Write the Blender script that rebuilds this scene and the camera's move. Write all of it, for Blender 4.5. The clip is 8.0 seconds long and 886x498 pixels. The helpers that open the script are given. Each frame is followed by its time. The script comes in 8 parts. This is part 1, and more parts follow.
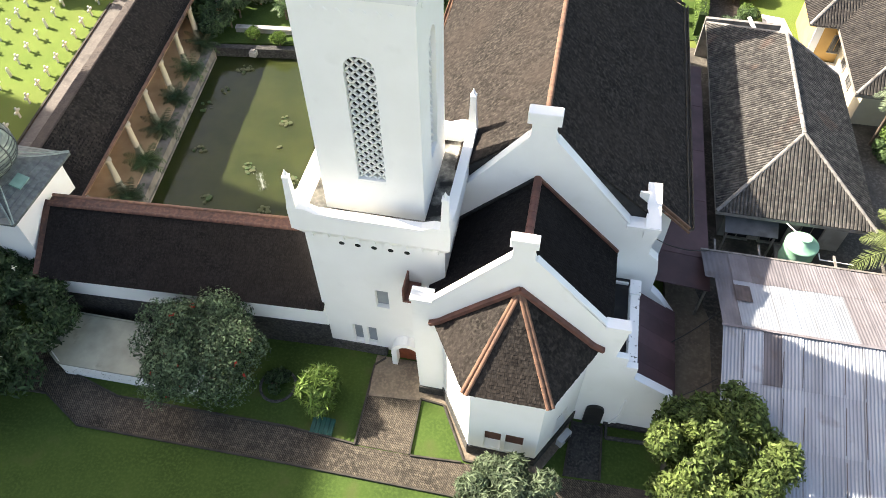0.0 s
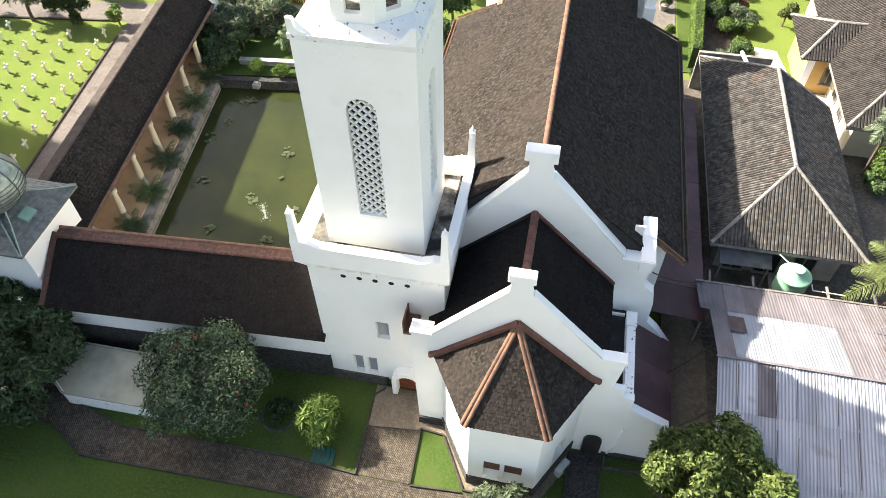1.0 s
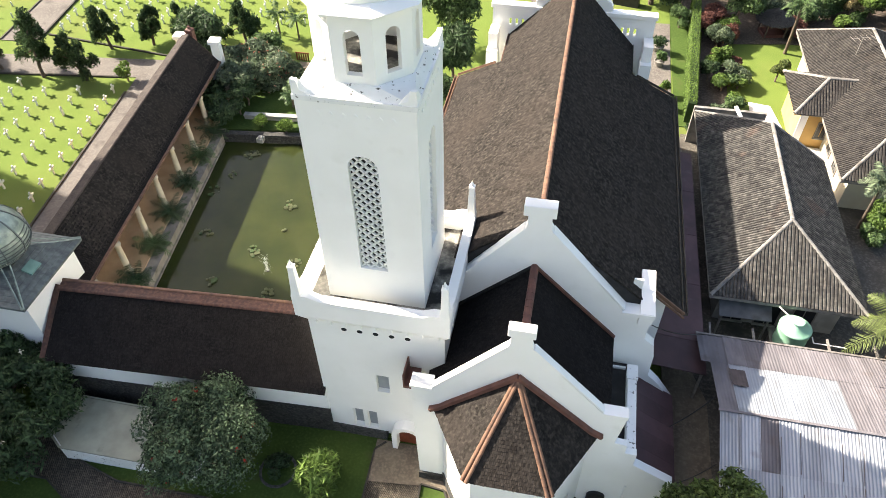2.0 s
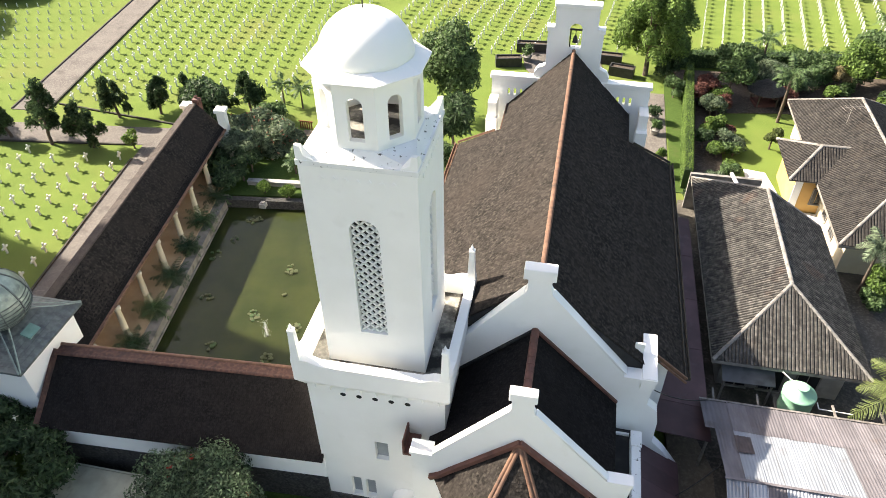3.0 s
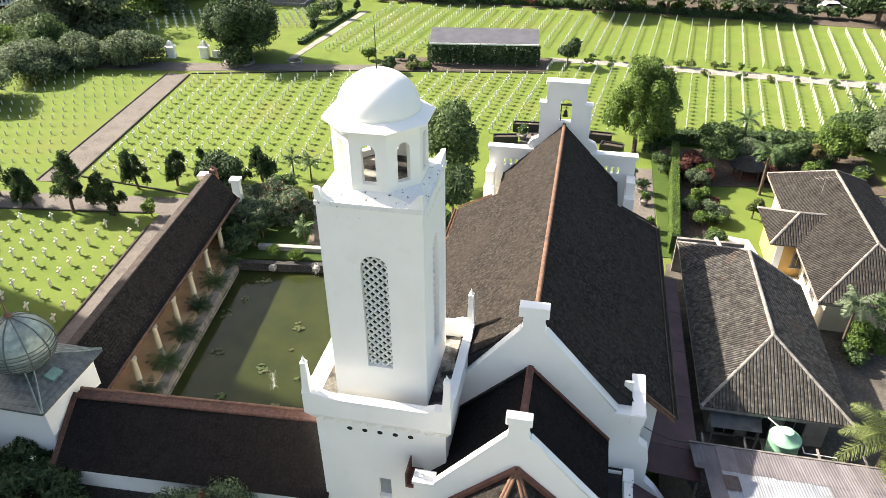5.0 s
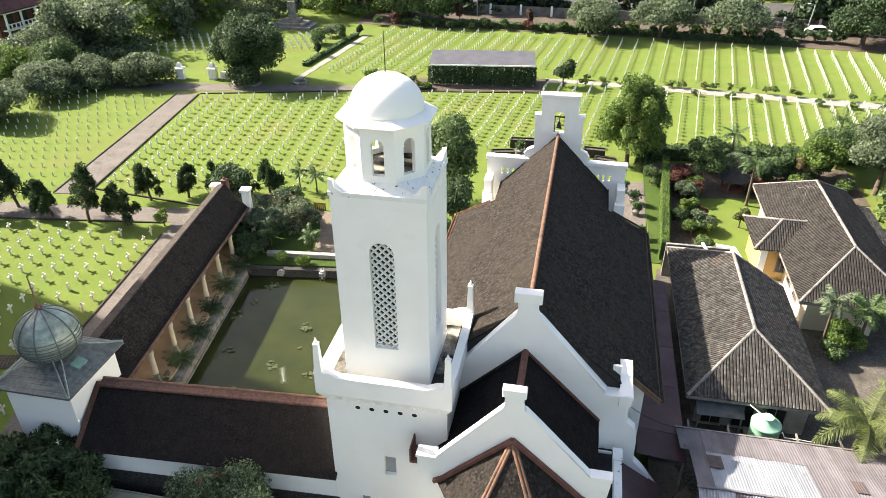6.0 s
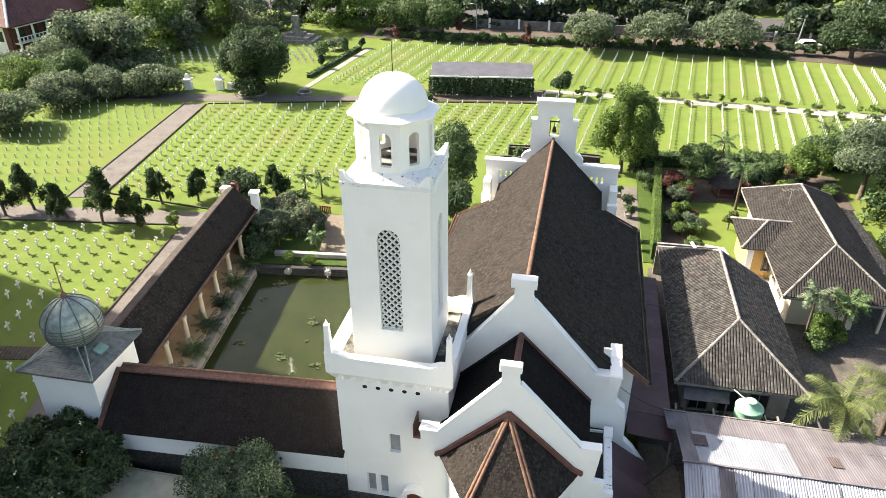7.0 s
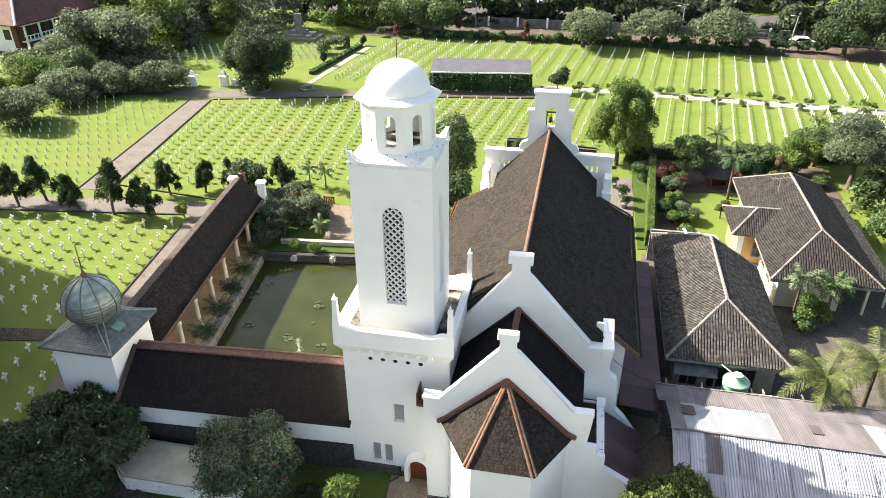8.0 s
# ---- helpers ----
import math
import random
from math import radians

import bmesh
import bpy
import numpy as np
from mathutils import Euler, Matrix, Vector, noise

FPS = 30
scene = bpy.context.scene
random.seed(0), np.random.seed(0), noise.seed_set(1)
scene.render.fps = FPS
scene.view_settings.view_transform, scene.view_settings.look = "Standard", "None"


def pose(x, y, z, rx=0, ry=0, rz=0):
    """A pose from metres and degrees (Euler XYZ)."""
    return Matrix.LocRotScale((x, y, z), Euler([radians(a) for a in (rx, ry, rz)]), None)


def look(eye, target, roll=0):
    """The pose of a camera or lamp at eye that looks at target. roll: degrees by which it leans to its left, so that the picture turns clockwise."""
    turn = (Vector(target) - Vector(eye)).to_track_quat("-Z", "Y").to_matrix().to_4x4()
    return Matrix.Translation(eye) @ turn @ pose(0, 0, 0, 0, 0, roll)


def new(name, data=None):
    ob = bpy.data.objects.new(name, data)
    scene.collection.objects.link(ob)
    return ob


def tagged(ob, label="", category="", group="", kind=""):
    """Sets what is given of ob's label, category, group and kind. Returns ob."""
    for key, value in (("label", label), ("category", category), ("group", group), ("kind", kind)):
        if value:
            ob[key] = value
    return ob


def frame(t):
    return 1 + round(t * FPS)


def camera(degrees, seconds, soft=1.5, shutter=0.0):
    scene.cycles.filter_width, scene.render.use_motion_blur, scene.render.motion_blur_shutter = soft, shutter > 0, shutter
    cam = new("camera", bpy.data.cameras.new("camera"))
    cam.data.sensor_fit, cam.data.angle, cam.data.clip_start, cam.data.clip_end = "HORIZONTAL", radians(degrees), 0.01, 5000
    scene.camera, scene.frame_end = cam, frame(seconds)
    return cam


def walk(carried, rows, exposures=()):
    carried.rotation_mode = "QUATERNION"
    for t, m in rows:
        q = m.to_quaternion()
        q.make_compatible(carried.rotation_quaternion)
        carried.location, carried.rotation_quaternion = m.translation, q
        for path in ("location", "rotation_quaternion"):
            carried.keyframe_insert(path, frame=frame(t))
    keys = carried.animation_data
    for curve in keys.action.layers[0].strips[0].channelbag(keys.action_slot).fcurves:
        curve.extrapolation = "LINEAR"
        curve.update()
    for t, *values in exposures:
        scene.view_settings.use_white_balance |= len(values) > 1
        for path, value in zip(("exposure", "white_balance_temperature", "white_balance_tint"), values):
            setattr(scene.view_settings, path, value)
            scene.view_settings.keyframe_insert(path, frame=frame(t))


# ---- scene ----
cam = camera(64.2, 8.0, soft=0.85)
PATH = [
    (0, (0.406, 0.154, 30.754), (0.144, 1.381, 29.196), -0.8),
    (0.5, (0.411, 0.146, 31.146), (0.146, 1.392, 29.604), -0.8),
    (1, (0.408, 0.129, 31.578), (0.139, 1.402, 30.059), -0.7),
    (2.5, (0.477, 0.084, 31.918), (0.172, 1.519, 30.558), -0.8),
    (3, (0.478, -0.037, 31.912), (0.162, 1.46, 30.623), -0.7),
    (3.5, (0.505, -0.287, 31.913), (0.179, 1.263, 30.692), -0.6),
    (4, (0.614, -0.919, 31.917), (0.279, 0.677, 30.759), -0.6),
    (4.5, (0.797, -1.945, 31.928), (0.458, -0.323, 30.808), -0.5),
    (6, (1.571, -6.444, 32.061), (1.224, -4.764, 31.032), -0.4),
    (6.5, (1.807, -7.867, 32.136), (1.458, -6.17, 31.135), -0.4),
    (7, (2.026, -9.295, 32.226), (1.677, -7.594, 31.234), -0.3),
    (7.5, (2.229, -10.501, 32.237), (1.881, -8.799, 31.246), -0.3),
    (8, (2.439, -11.701, 32.248), (2.09, -9.999, 31.257), -0.4),
]
walk(cam, [(t, look(eye, target, roll)) for t, eye, target, roll in PATH],
     exposures=((0, 2.03, 7200, 12), (1.0, 2.0, 7200, 12), (2.5, 1.8, 7200, 12), (4.5, 1.66, 7200, 12), (6, 1.72, 7200, 12), (8, 1.84, 7200, 12)))

# ---- light: morning sun from the left, a little behind the church ----
SUN_AZ, SUN_EL = radians(165.8), radians(36.7)
to_sun = Vector((math.cos(SUN_AZ) * math.cos(SUN_EL), math.sin(SUN_AZ) * math.cos(SUN_EL), math.sin(SUN_EL)))
world = bpy.data.worlds.new("world")
scene.world = world
world.use_nodes = True
wn = world.node_tree.nodes
sky = wn.new("ShaderNodeTexSky")
sky.sky_type, sky.sun_disc = "NISHITA", False
sky.dust_density = 3.0
sky.sun_elevation, sky.sun_rotation = SUN_EL, math.pi / 2 - SUN_AZ
world.node_tree.links.new(sky.outputs[0], wn["Background"].inputs[0])
wn["Background"].inputs[1].default_value = 0.096
sun_data = bpy.data.lights.new("sun", "SUN")
sun_data.energy, sun_data.angle, sun_data.color = 5.0, radians(0.5), (1.0, 0.96, 0.89)
sun = new("sun", sun_data)
sun.matrix_world = look(to_sun * 100, (0, 0, 0))


# ---- materials ----
def ramp_mix(nt, fac, c1, c2):
    mix = nt.nodes.new("ShaderNodeMix")
    mix.data_type = "RGBA"
    nt.links.new(fac, mix.inputs[0])
    for sock, c in ((mix.inputs[6], c1), (mix.inputs[7], c2)):
        if isinstance(c, tuple):
            sock.default_value = (*c, 1)
        else:
            nt.links.new(c, sock)
    return mix.outputs[2]


def noise_fac(nt, pos, scale, lo=0.35, hi=0.65, detail=4.0, stretch=None):
    if stretch:
        mp = nt.nodes.new("ShaderNodeMapping")
        mp.inputs["Scale"].default_value = stretch
        nt.links.new(pos, mp.inputs["Vector"])
        pos = mp.outputs[0]
    n = nt.nodes.new("ShaderNodeTexNoise")
    n.inputs["Scale"].default_value, n.inputs["Detail"].default_value = scale, detail
    nt.links.new(pos, n.inputs["Vector"])
    r = nt.nodes.new("ShaderNodeMapRange")
    r.inputs[1].default_value, r.inputs[2].default_value = lo, hi
    nt.links.new(n.outputs[0], r.inputs[0])
    return r.outputs[0], n.outputs[0]


def material(name, base, dark, scale=2.0, fine=None, fine_scale=25.0, rough=0.8, bump=0.2, bump_scale=40.0, metal=0.0,
             stain=None, stain_scale=0.4, stain_lo=0.55, stain_hi=0.75, island=0.0, stretch=None, spec=0.3, obj_random=0.0, trans=0.0):
    m = bpy.data.materials.new(name)
    m.use_nodes = True
    nt = m.node_tree
    bsdf = nt.nodes["Principled BSDF"]
    pos = nt.nodes.new("ShaderNodeNewGeometry").outputs["Position"]
    fac, _ = noise_fac(nt, pos, scale, stretch=stretch)
    col = ramp_mix(nt, fac, dark, base)
    if fine:
        ff, _ = noise_fac(nt, pos, fine_scale, 0.45, 0.7)
        col = ramp_mix(nt, ff, col, fine)
    if stain:
        sf, _ = noise_fac(nt, pos, stain_scale, stain_lo, stain_hi, 6.0)
        col = ramp_mix(nt, sf, col, stain)
    if island or obj_random:
        src = nt.nodes.new("ShaderNodeObjectInfo").outputs["Random"] if obj_random else nt.nodes.new("ShaderNodeNewGeometry").outputs["Random Per Island"]
        amount = obj_random or island
        mr = nt.nodes.new("ShaderNodeMapRange")
        mr.inputs[3].default_value, mr.inputs[4].default_value = 1 - amount, 1 + amount
        nt.links.new(src, mr.inputs[0])
        hsv = nt.nodes.new("ShaderNodeHueSaturation")
        nt.links.new(mr.outputs[0], hsv.inputs["Value"])
        nt.links.new(col, hsv.inputs["Color"])
        col = hsv.outputs[0]
    nt.links.new(col, bsdf.inputs["Base Color"])
    bsdf.inputs["Roughness"].default_value = rough
    bsdf.inputs["Metallic"].default_value = metal
    bsdf.inputs["Specular IOR Level"].default_value = spec
    if trans:
        bsdf.inputs["Subsurface Weight"].default_value = 0.0
        tr = nt.nodes.new("ShaderNodeBsdfTranslucent")
        nt.links.new(col, tr.inputs[0])
        mixs = nt.nodes.new("ShaderNodeMixShader")
        mixs.inputs[0].default_value = trans
        nt.links.new(bsdf.outputs[0], mixs.inputs[1])
        nt.links.new(tr.outputs[0], mixs.inputs[2])
        nt.links.new(mixs.outputs[0], nt.nodes["Material Output"].inputs[0])
    if bump:
        _, raw = noise_fac(nt, pos, bump_scale, detail=5.0)
        bp = nt.nodes.new("ShaderNodeBump")
        bp.inputs["Strength"].default_value, bp.inputs["Distance"].default_value = bump, 0.03
        nt.links.new(raw, bp.inputs["Height"])
        nt.links.new(bp.outputs[0], bsdf.inputs["Normal"])
    return m


PLASTER = material("white_plaster", (0.89, 0.885, 0.845), (0.86, 0.855, 0.81), 0.7, rough=0.75, bump=0.12, bump_scale=9, stain=(0.76, 0.755, 0.70), stain_scale=0.9, stain_lo=0.62, stain_hi=0.95)
PLASTER_TOP = material("weathered_white_plaster", (0.85, 0.85, 0.83), (0.76, 0.76, 0.73), 1.2, rough=0.8, bump=0.2, bump_scale=14, stain=(0.10, 0.095, 0.085), stain_scale=6.5, stain_lo=0.63, stain_hi=0.70)
MOULDY = material("mouldy_cement", (0.26, 0.25, 0.22), (0.12, 0.115, 0.10), 1.2, fine=(0.34, 0.32, 0.28), fine_scale=6, rough=0.9, bump=0.3, stain=(0.025, 0.024, 0.022), stain_scale=0.8, stain_lo=0.46, stain_hi=0.6)
CREAM = material("cream_plaster", (0.62, 0.56, 0.42), (0.54, 0.48, 0.35), 0.8, rough=0.8, bump=0.12, bump_scale=12)
PALE_GREY = material("pale_grey_plaster", (0.60, 0.60, 0.58), (0.52, 0.52, 0.50), 1.5, rough=0.8, bump=0.1)
MAROON_TILE = material("maroon_roof_tile", (0.105, 0.045, 0.042), (0.072, 0.032, 0.030), 0.6, fine=(0.13, 0.062, 0.055), fine_scale=3, rough=0.85, bump=0.4, bump_scale=12)
OCHRE = material("ochre_plaster", (0.52, 0.33, 0.12), (0.45, 0.27, 0.09), 0.8, rough=0.8, bump=0.12, bump_scale=12)
TAN = material("tan_plaster", (0.50, 0.36, 0.22), (0.42, 0.29, 0.17), 1.1, rough=0.85, bump=0.12)
SHINGLE = material("dark_roof_shingle", (0.030, 0.0262, 0.0232), (0.0175, 0.0154, 0.0141), 1.4, fine=(0.054, 0.047, 0.040), fine_scale=6, rough=0.92, bump=0.08, bump_scale=22, island=0.24, spec=0.06, stain=(0.036, 0.030, 0.0255), stain_scale=0.25, stain_lo=0.45, stain_hi=0.8)
# darker copy of the shingle, shade put into the colour of the low roofs
SHADED_SHINGLE = material("shaded_roof_shingle", (0.0155, 0.0140, 0.0137), (0.0105, 0.0098, 0.0096), 1.4, fine=(0.024, 0.0212, 0.0205), fine_scale=9, rough=0.95, bump=0.06, bump_scale=22, island=0.15, spec=0.05, stain=(0.0145, 0.0128, 0.012), stain_scale=0.25, stain_lo=0.45, stain_hi=0.8)
PANTILE = material("grey_clay_pantile", (0.067, 0.0635, 0.059), (0.038, 0.0362, 0.0345), 1.3, fine=(0.118, 0.11, 0.098), fine_scale=4, rough=0.9, bump=0.3, bump_scale=35, island=0.22, spec=0.12, stain=(0.098, 0.068, 0.055), stain_scale=0.45, stain_lo=0.62, stain_hi=0.78)
BROWN_TILE = material("brown_clay_pantile", (0.046, 0.0425, 0.0402), (0.029, 0.027, 0.0262), 1.1, fine=(0.07, 0.063, 0.055), fine_scale=5, rough=0.9, bump=0.3, bump_scale=35, island=0.18, spec=0.1, stain=(0.062, 0.052, 0.045), stain_scale=0.5, stain_lo=0.6, stain_hi=0.8)
TERRA = material("terracotta_ridge", (0.19, 0.106, 0.068), (0.125, 0.07, 0.048), 2.5, rough=0.8, bump=0.25, island=0.1, stain=(0.075, 0.05, 0.04), stain_scale=2.2, stain_lo=0.56, stain_hi=0.72)
RED_BROWN = material("red_brown_board", (0.17, 0.075, 0.055), (0.11, 0.05, 0.04), 2.0, rough=0.6, bump=0.1)
CONCRETE_RIDGE = material("grey_cement_ridge", (0.25, 0.235, 0.215), (0.16, 0.15, 0.137), 2.5, rough=0.9, bump=0.3, stain=(0.08, 0.072, 0.065), stain_scale=1.6)
PALE_PATH = material("pale_concrete_path", (0.29, 0.275, 0.24), (0.21, 0.20, 0.175), 0.8, rough=0.95, bump=0.2, stain=(0.14, 0.13, 0.11), stain_scale=0.7)
SLATE = material("slate_grey_sheet", (0.105, 0.105, 0.118), (0.075, 0.075, 0.085), 0.8, rough=0.45, bump=0.05)
MOSSY_LID = material("pale_mossy_cement", (0.34, 0.35, 0.28), (0.26, 0.27, 0.22), 1.1, rough=0.9, bump=0.2, stain=(0.15, 0.155, 0.12), stain_scale=1.2, stain_lo=0.62, stain_hi=0.8)
KERB_STONE = material("dark_kerb_stone", (0.062, 0.056, 0.046), (0.036, 0.033, 0.028), 2.0, rough=0.95, bump=0.4)
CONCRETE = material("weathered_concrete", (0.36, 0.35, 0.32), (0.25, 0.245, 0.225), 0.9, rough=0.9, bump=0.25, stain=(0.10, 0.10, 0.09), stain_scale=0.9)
STONE = material("dark_stone_plinth", (0.055, 0.053, 0.049), (0.028, 0.028, 0.027), 3.0, fine=(0.09, 0.086, 0.08), fine_scale=8, rough=0.9, bump=0.5, bump_scale=12, obj_random=0.25)


def brick_paving(name):
    """Small worn bricks in rows, with dark joints."""
    m = material(name, (0.092, 0.078, 0.063), (0.052, 0.045, 0.037), 0.8, fine=(0.130, 0.112, 0.09), fine_scale=5, rough=0.92, bump=0.3, bump_scale=20, spec=0.15)
    nt = m.node_tree
    bsdf = nt.nodes["Principled BSDF"]
    old = bsdf.inputs["Base Color"].links[0].from_socket
    pos = nt.nodes.new("ShaderNodeNewGeometry").outputs["Position"]
    mp = nt.nodes.new("ShaderNodeMapping")
    mp.inputs["Rotation"].default_value = (0, 0, 0.785)
    nt.links.new(pos, mp.inputs["Vector"])
    br = nt.nodes.new("ShaderNodeTexBrick")
    br.inputs["Scale"].default_value = 1.0
    br.inputs["Brick Width"].default_value, br.inputs["Row Height"].default_value, br.inputs["Mortar Size"].default_value = 0.17, 0.085, 0.012
    br.inputs["Color1"].default_value, br.inputs["Color2"].default_value, br.inputs["Mortar"].default_value = (1.2, 1.17, 1.12, 1), (0.8, 0.8, 0.8, 1), (0.35, 0.36, 0.33, 1)
    nt.links.new(mp.outputs[0], br.inputs["Vector"])
    mix = nt.nodes.new("ShaderNodeMix")
    mix.data_type, mix.blend_type = "RGBA", "MULTIPLY"
    mix.inputs[0].default_value = 1.0
    nt.links.new(old, mix.inputs[6]), nt.links.new(br.outputs[0], mix.inputs[7])
    nt.links.new(mix.outputs[2], bsdf.inputs["Base Color"])
    return m


PAVING = brick_paving("brown_paving")
YARD = material("worn_brown_yard", (0.105, 0.094, 0.078), (0.062, 0.056, 0.047), 0.5, fine=(0.15, 0.135, 0.112), fine_scale=7, rough=0.95, bump=0.3, bump_scale=24, stain=(0.05, 0.046, 0.038), stain_scale=0.5, stain_lo=0.5, stain_hi=0.7)
SAND = material("sandy_gravel", (0.175, 0.142, 0.104), (0.128, 0.105, 0.079), 0.9, fine=(0.22, 0.18, 0.133), fine_scale=7, rough=0.95, bump=0.3, bump_scale=30)
COPING = material("red_brown_coping", (0.085, 0.042, 0.032), (0.052, 0.028, 0.022), 2.2, fine=(0.12, 0.06, 0.043), fine_scale=6, rough=0.75, bump=0.2, stain=(0.05, 0.03, 0.026), stain_scale=1.4)
PINK_PAVING = material("pinkish_gravel_path", (0.128, 0.114, 0.101), (0.092, 0.082, 0.073), 0.5, fine=(0.165, 0.148, 0.132), fine_scale=9, rough=0.95, bump=0.3, bump_scale=30, stain=(0.078, 0.07, 0.062), stain_scale=0.8, stain_lo=0.58, stain_hi=0.75)
DIRT = material("bare_earth", (0.085, 0.067, 0.052), (0.05, 0.04, 0.031), 0.5, fine=(0.125, 0.10, 0.078), fine_scale=6, rough=0.95, bump=0.4, bump_scale=8)
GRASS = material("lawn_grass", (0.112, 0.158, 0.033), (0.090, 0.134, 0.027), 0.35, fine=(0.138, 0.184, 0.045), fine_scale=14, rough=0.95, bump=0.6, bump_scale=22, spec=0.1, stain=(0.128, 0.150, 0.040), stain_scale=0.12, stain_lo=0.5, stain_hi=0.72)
# darker copy of the lawn grass, with shade put into its colour
SHADED_GRASS = material("shaded_grass", (0.050, 0.084, 0.019), (0.036, 0.063, 0.015), 0.5, fine=(0.060, 0.096, 0.023), fine_scale=7, rough=0.95, bump=0.3, bump_scale=16, spec=0.1, stain=(0.072, 0.076, 0.03), stain_scale=0.5, stain_lo=0.6, stain_hi=0.78)
PURPLE = material("maroon_metal_sheet", (0.115, 0.062, 0.062), (0.078, 0.044, 0.045), 0.8, rough=0.6, bump=0.15, obj_random=0.2, stain=(0.12, 0.085, 0.08), stain_scale=1.5, stain_lo=0.6, stain_hi=0.8)
ZINC = material("weathered_zinc_sheet", (0.35, 0.366, 0.395), (0.27, 0.282, 0.305), 1.2, rough=0.5, bump=0.12, stain=(0.22, 0.215, 0.215), stain_scale=1.3, stain_lo=0.6, stain_hi=0.78, stretch=(1, 0.15, 1), obj_random=0.13, metal=0.35)
RUST_ZINC = material("rusty_zinc_sheet", (0.165, 0.15, 0.158), (0.115, 0.105, 0.111), 1.4, rough=0.7, bump=0.15, stretch=(1, 0.3, 1), obj_random=0.12, stain=(0.12, 0.10, 0.095), stain_scale=1.1, stain_lo=0.58, stain_hi=0.74)
DARK_RUST = material("dark_rust_sheet", (0.105, 0.082, 0.078), (0.075, 0.058, 0.055), 2.0, rough=0.8, bump=0.2)
COPPER = material("grey_green_copper", (0.25, 0.305, 0.27), (0.15, 0.185, 0.175), 1.2, fine=(0.34, 0.40, 0.34), fine_scale=3, rough=0.38, bump=0.1, metal=0.35, obj_random=0.12, stretch=(0.25, 0.25, 3.0))
LEAD = material("grey_lead_sheet", (0.118, 0.135, 0.132), (0.078, 0.09, 0.09), 0.9, fine=(0.15, 0.17, 0.162), fine_scale=4, rough=0.5, bump=0.12, metal=0.2, stretch=(1, 3.0, 1))
PATINA = material("green_patina", (0.17, 0.30, 0.255), (0.12, 0.22, 0.19), 2.0, rough=0.6, bump=0.1)
WOOD = material("red_wood_door", (0.20, 0.055, 0.025), (0.13, 0.035, 0.018), 3.0, rough=0.5, bump=0.1)
GREY_WOOD = material("grey_timber", (0.23, 0.21, 0.19), (0.15, 0.135, 0.12), 3.0, rough=0.85, bump=0.2)
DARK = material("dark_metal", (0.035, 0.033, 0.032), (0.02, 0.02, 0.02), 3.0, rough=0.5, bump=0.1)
BLACK_ROOF = material("black_bitumen", (0.028, 0.027, 0.027), (0.017, 0.0165, 0.0165), 1.5, rough=0.85, bump=0.3, stain=(0.05, 0.048, 0.045), stain_scale=1.4)
WHITE_PAINT = material("white_cross_paint", (0.66, 0.67, 0.61), (0.55, 0.57, 0.50), 2.0, rough=0.7, bump=0.05)
TANK_MAT = material("mint_plastic", (0.28, 0.52, 0.36), (0.24, 0.46, 0.31), 1.5, rough=0.4, bump=0.05, stain=(0.33, 0.50, 0.40), stain_scale=1.5)
TEAL = material("dark_teal_sheet", (0.010, 0.07, 0.055), (0.008, 0.05, 0.04), 2.0, rough=0.6, bump=0.2)
BARK = material("bark", (0.13, 0.10, 0.075), (0.075, 0.058, 0.045), 6.0, rough=0.95, bump=0.5, bump_scale=25)
WINDOW_DARK = material("dark_window", (0.03, 0.032, 0.035), (0.02, 0.021, 0.022), 2.0, rough=0.2, bump=0.0)
GREY_PANE = material("grey_louvre", (0.34, 0.36, 0.37), (0.29, 0.31, 0.32), 2.0, rough=0.5, bump=0.05)
BRICK_WALL = material("red_brick", (0.14, 0.058, 0.045), (0.10, 0.042, 0.034), 2.0, rough=0.9, bump=0.3)
ASPHALT = material("asphalt", (0.075, 0.075, 0.075), (0.055, 0.055, 0.055), 0.6, rough=0.9, bump=0.3)


def leaf_material(name, base, dark, trans=0.34, island=0.45):
    return material(name, base, dark, 0.8, rough=0.6, bump=0.0, island=island, spec=0.22, trans=trans)


LEAF_DARK = leaf_material("dark_leaf", (0.064, 0.105, 0.046), (0.036, 0.064, 0.029), island=0.55)
LEAF_MID = leaf_material("mid_leaf", (0.095, 0.150, 0.056), (0.058, 0.100, 0.038), island=0.55)
LEAF_LIGHT = leaf_material("light_leaf", (0.125, 0.195, 0.044), (0.080, 0.135, 0.033), island=0.55)
LEAF_GLOSSY = leaf_material("fresh_yellow_green_leaf", (0.155, 0.205, 0.06), (0.085, 0.122, 0.038), 0.42, island=0.7)
LEAF_GREY = leaf_material("grey_green_leaf", (0.16, 0.205, 0.125), (0.09, 0.125, 0.072), 0.45, island=0.6)
LEAF_PALM = leaf_material("palm_leaf", (0.13, 0.16, 0.052), (0.08, 0.105, 0.034), 0.3)
LEAF_RED = leaf_material("red_leaf", (0.15, 0.062, 0.05), (0.10, 0.045, 0.035))
# paler leaf for distant trees, haze put into the colour
LEAF_HAZE = leaf_material("hazy_far_leaf", (0.150, 0.195, 0.115), (0.088, 0.122, 0.07), 0.45, island=0.6)
LEAF_DRY = leaf_material("dry_straw_leaf", (0.24, 0.20, 0.10), (0.16, 0.13, 0.065))
LEAF_BROWN = leaf_material("dry_brown_leaf", (0.12, 0.075, 0.05), (0.08, 0.05, 0.035))
LEAF_BLUE = leaf_material("bluish_dark_leaf", (0.112, 0.162, 0.09), (0.066, 0.104, 0.058), island=0.8)
LEAF_DEEP = leaf_material("deep_green_leaf", (0.052, 0.083, 0.040), (0.030, 0.052, 0.026), island=0.6)
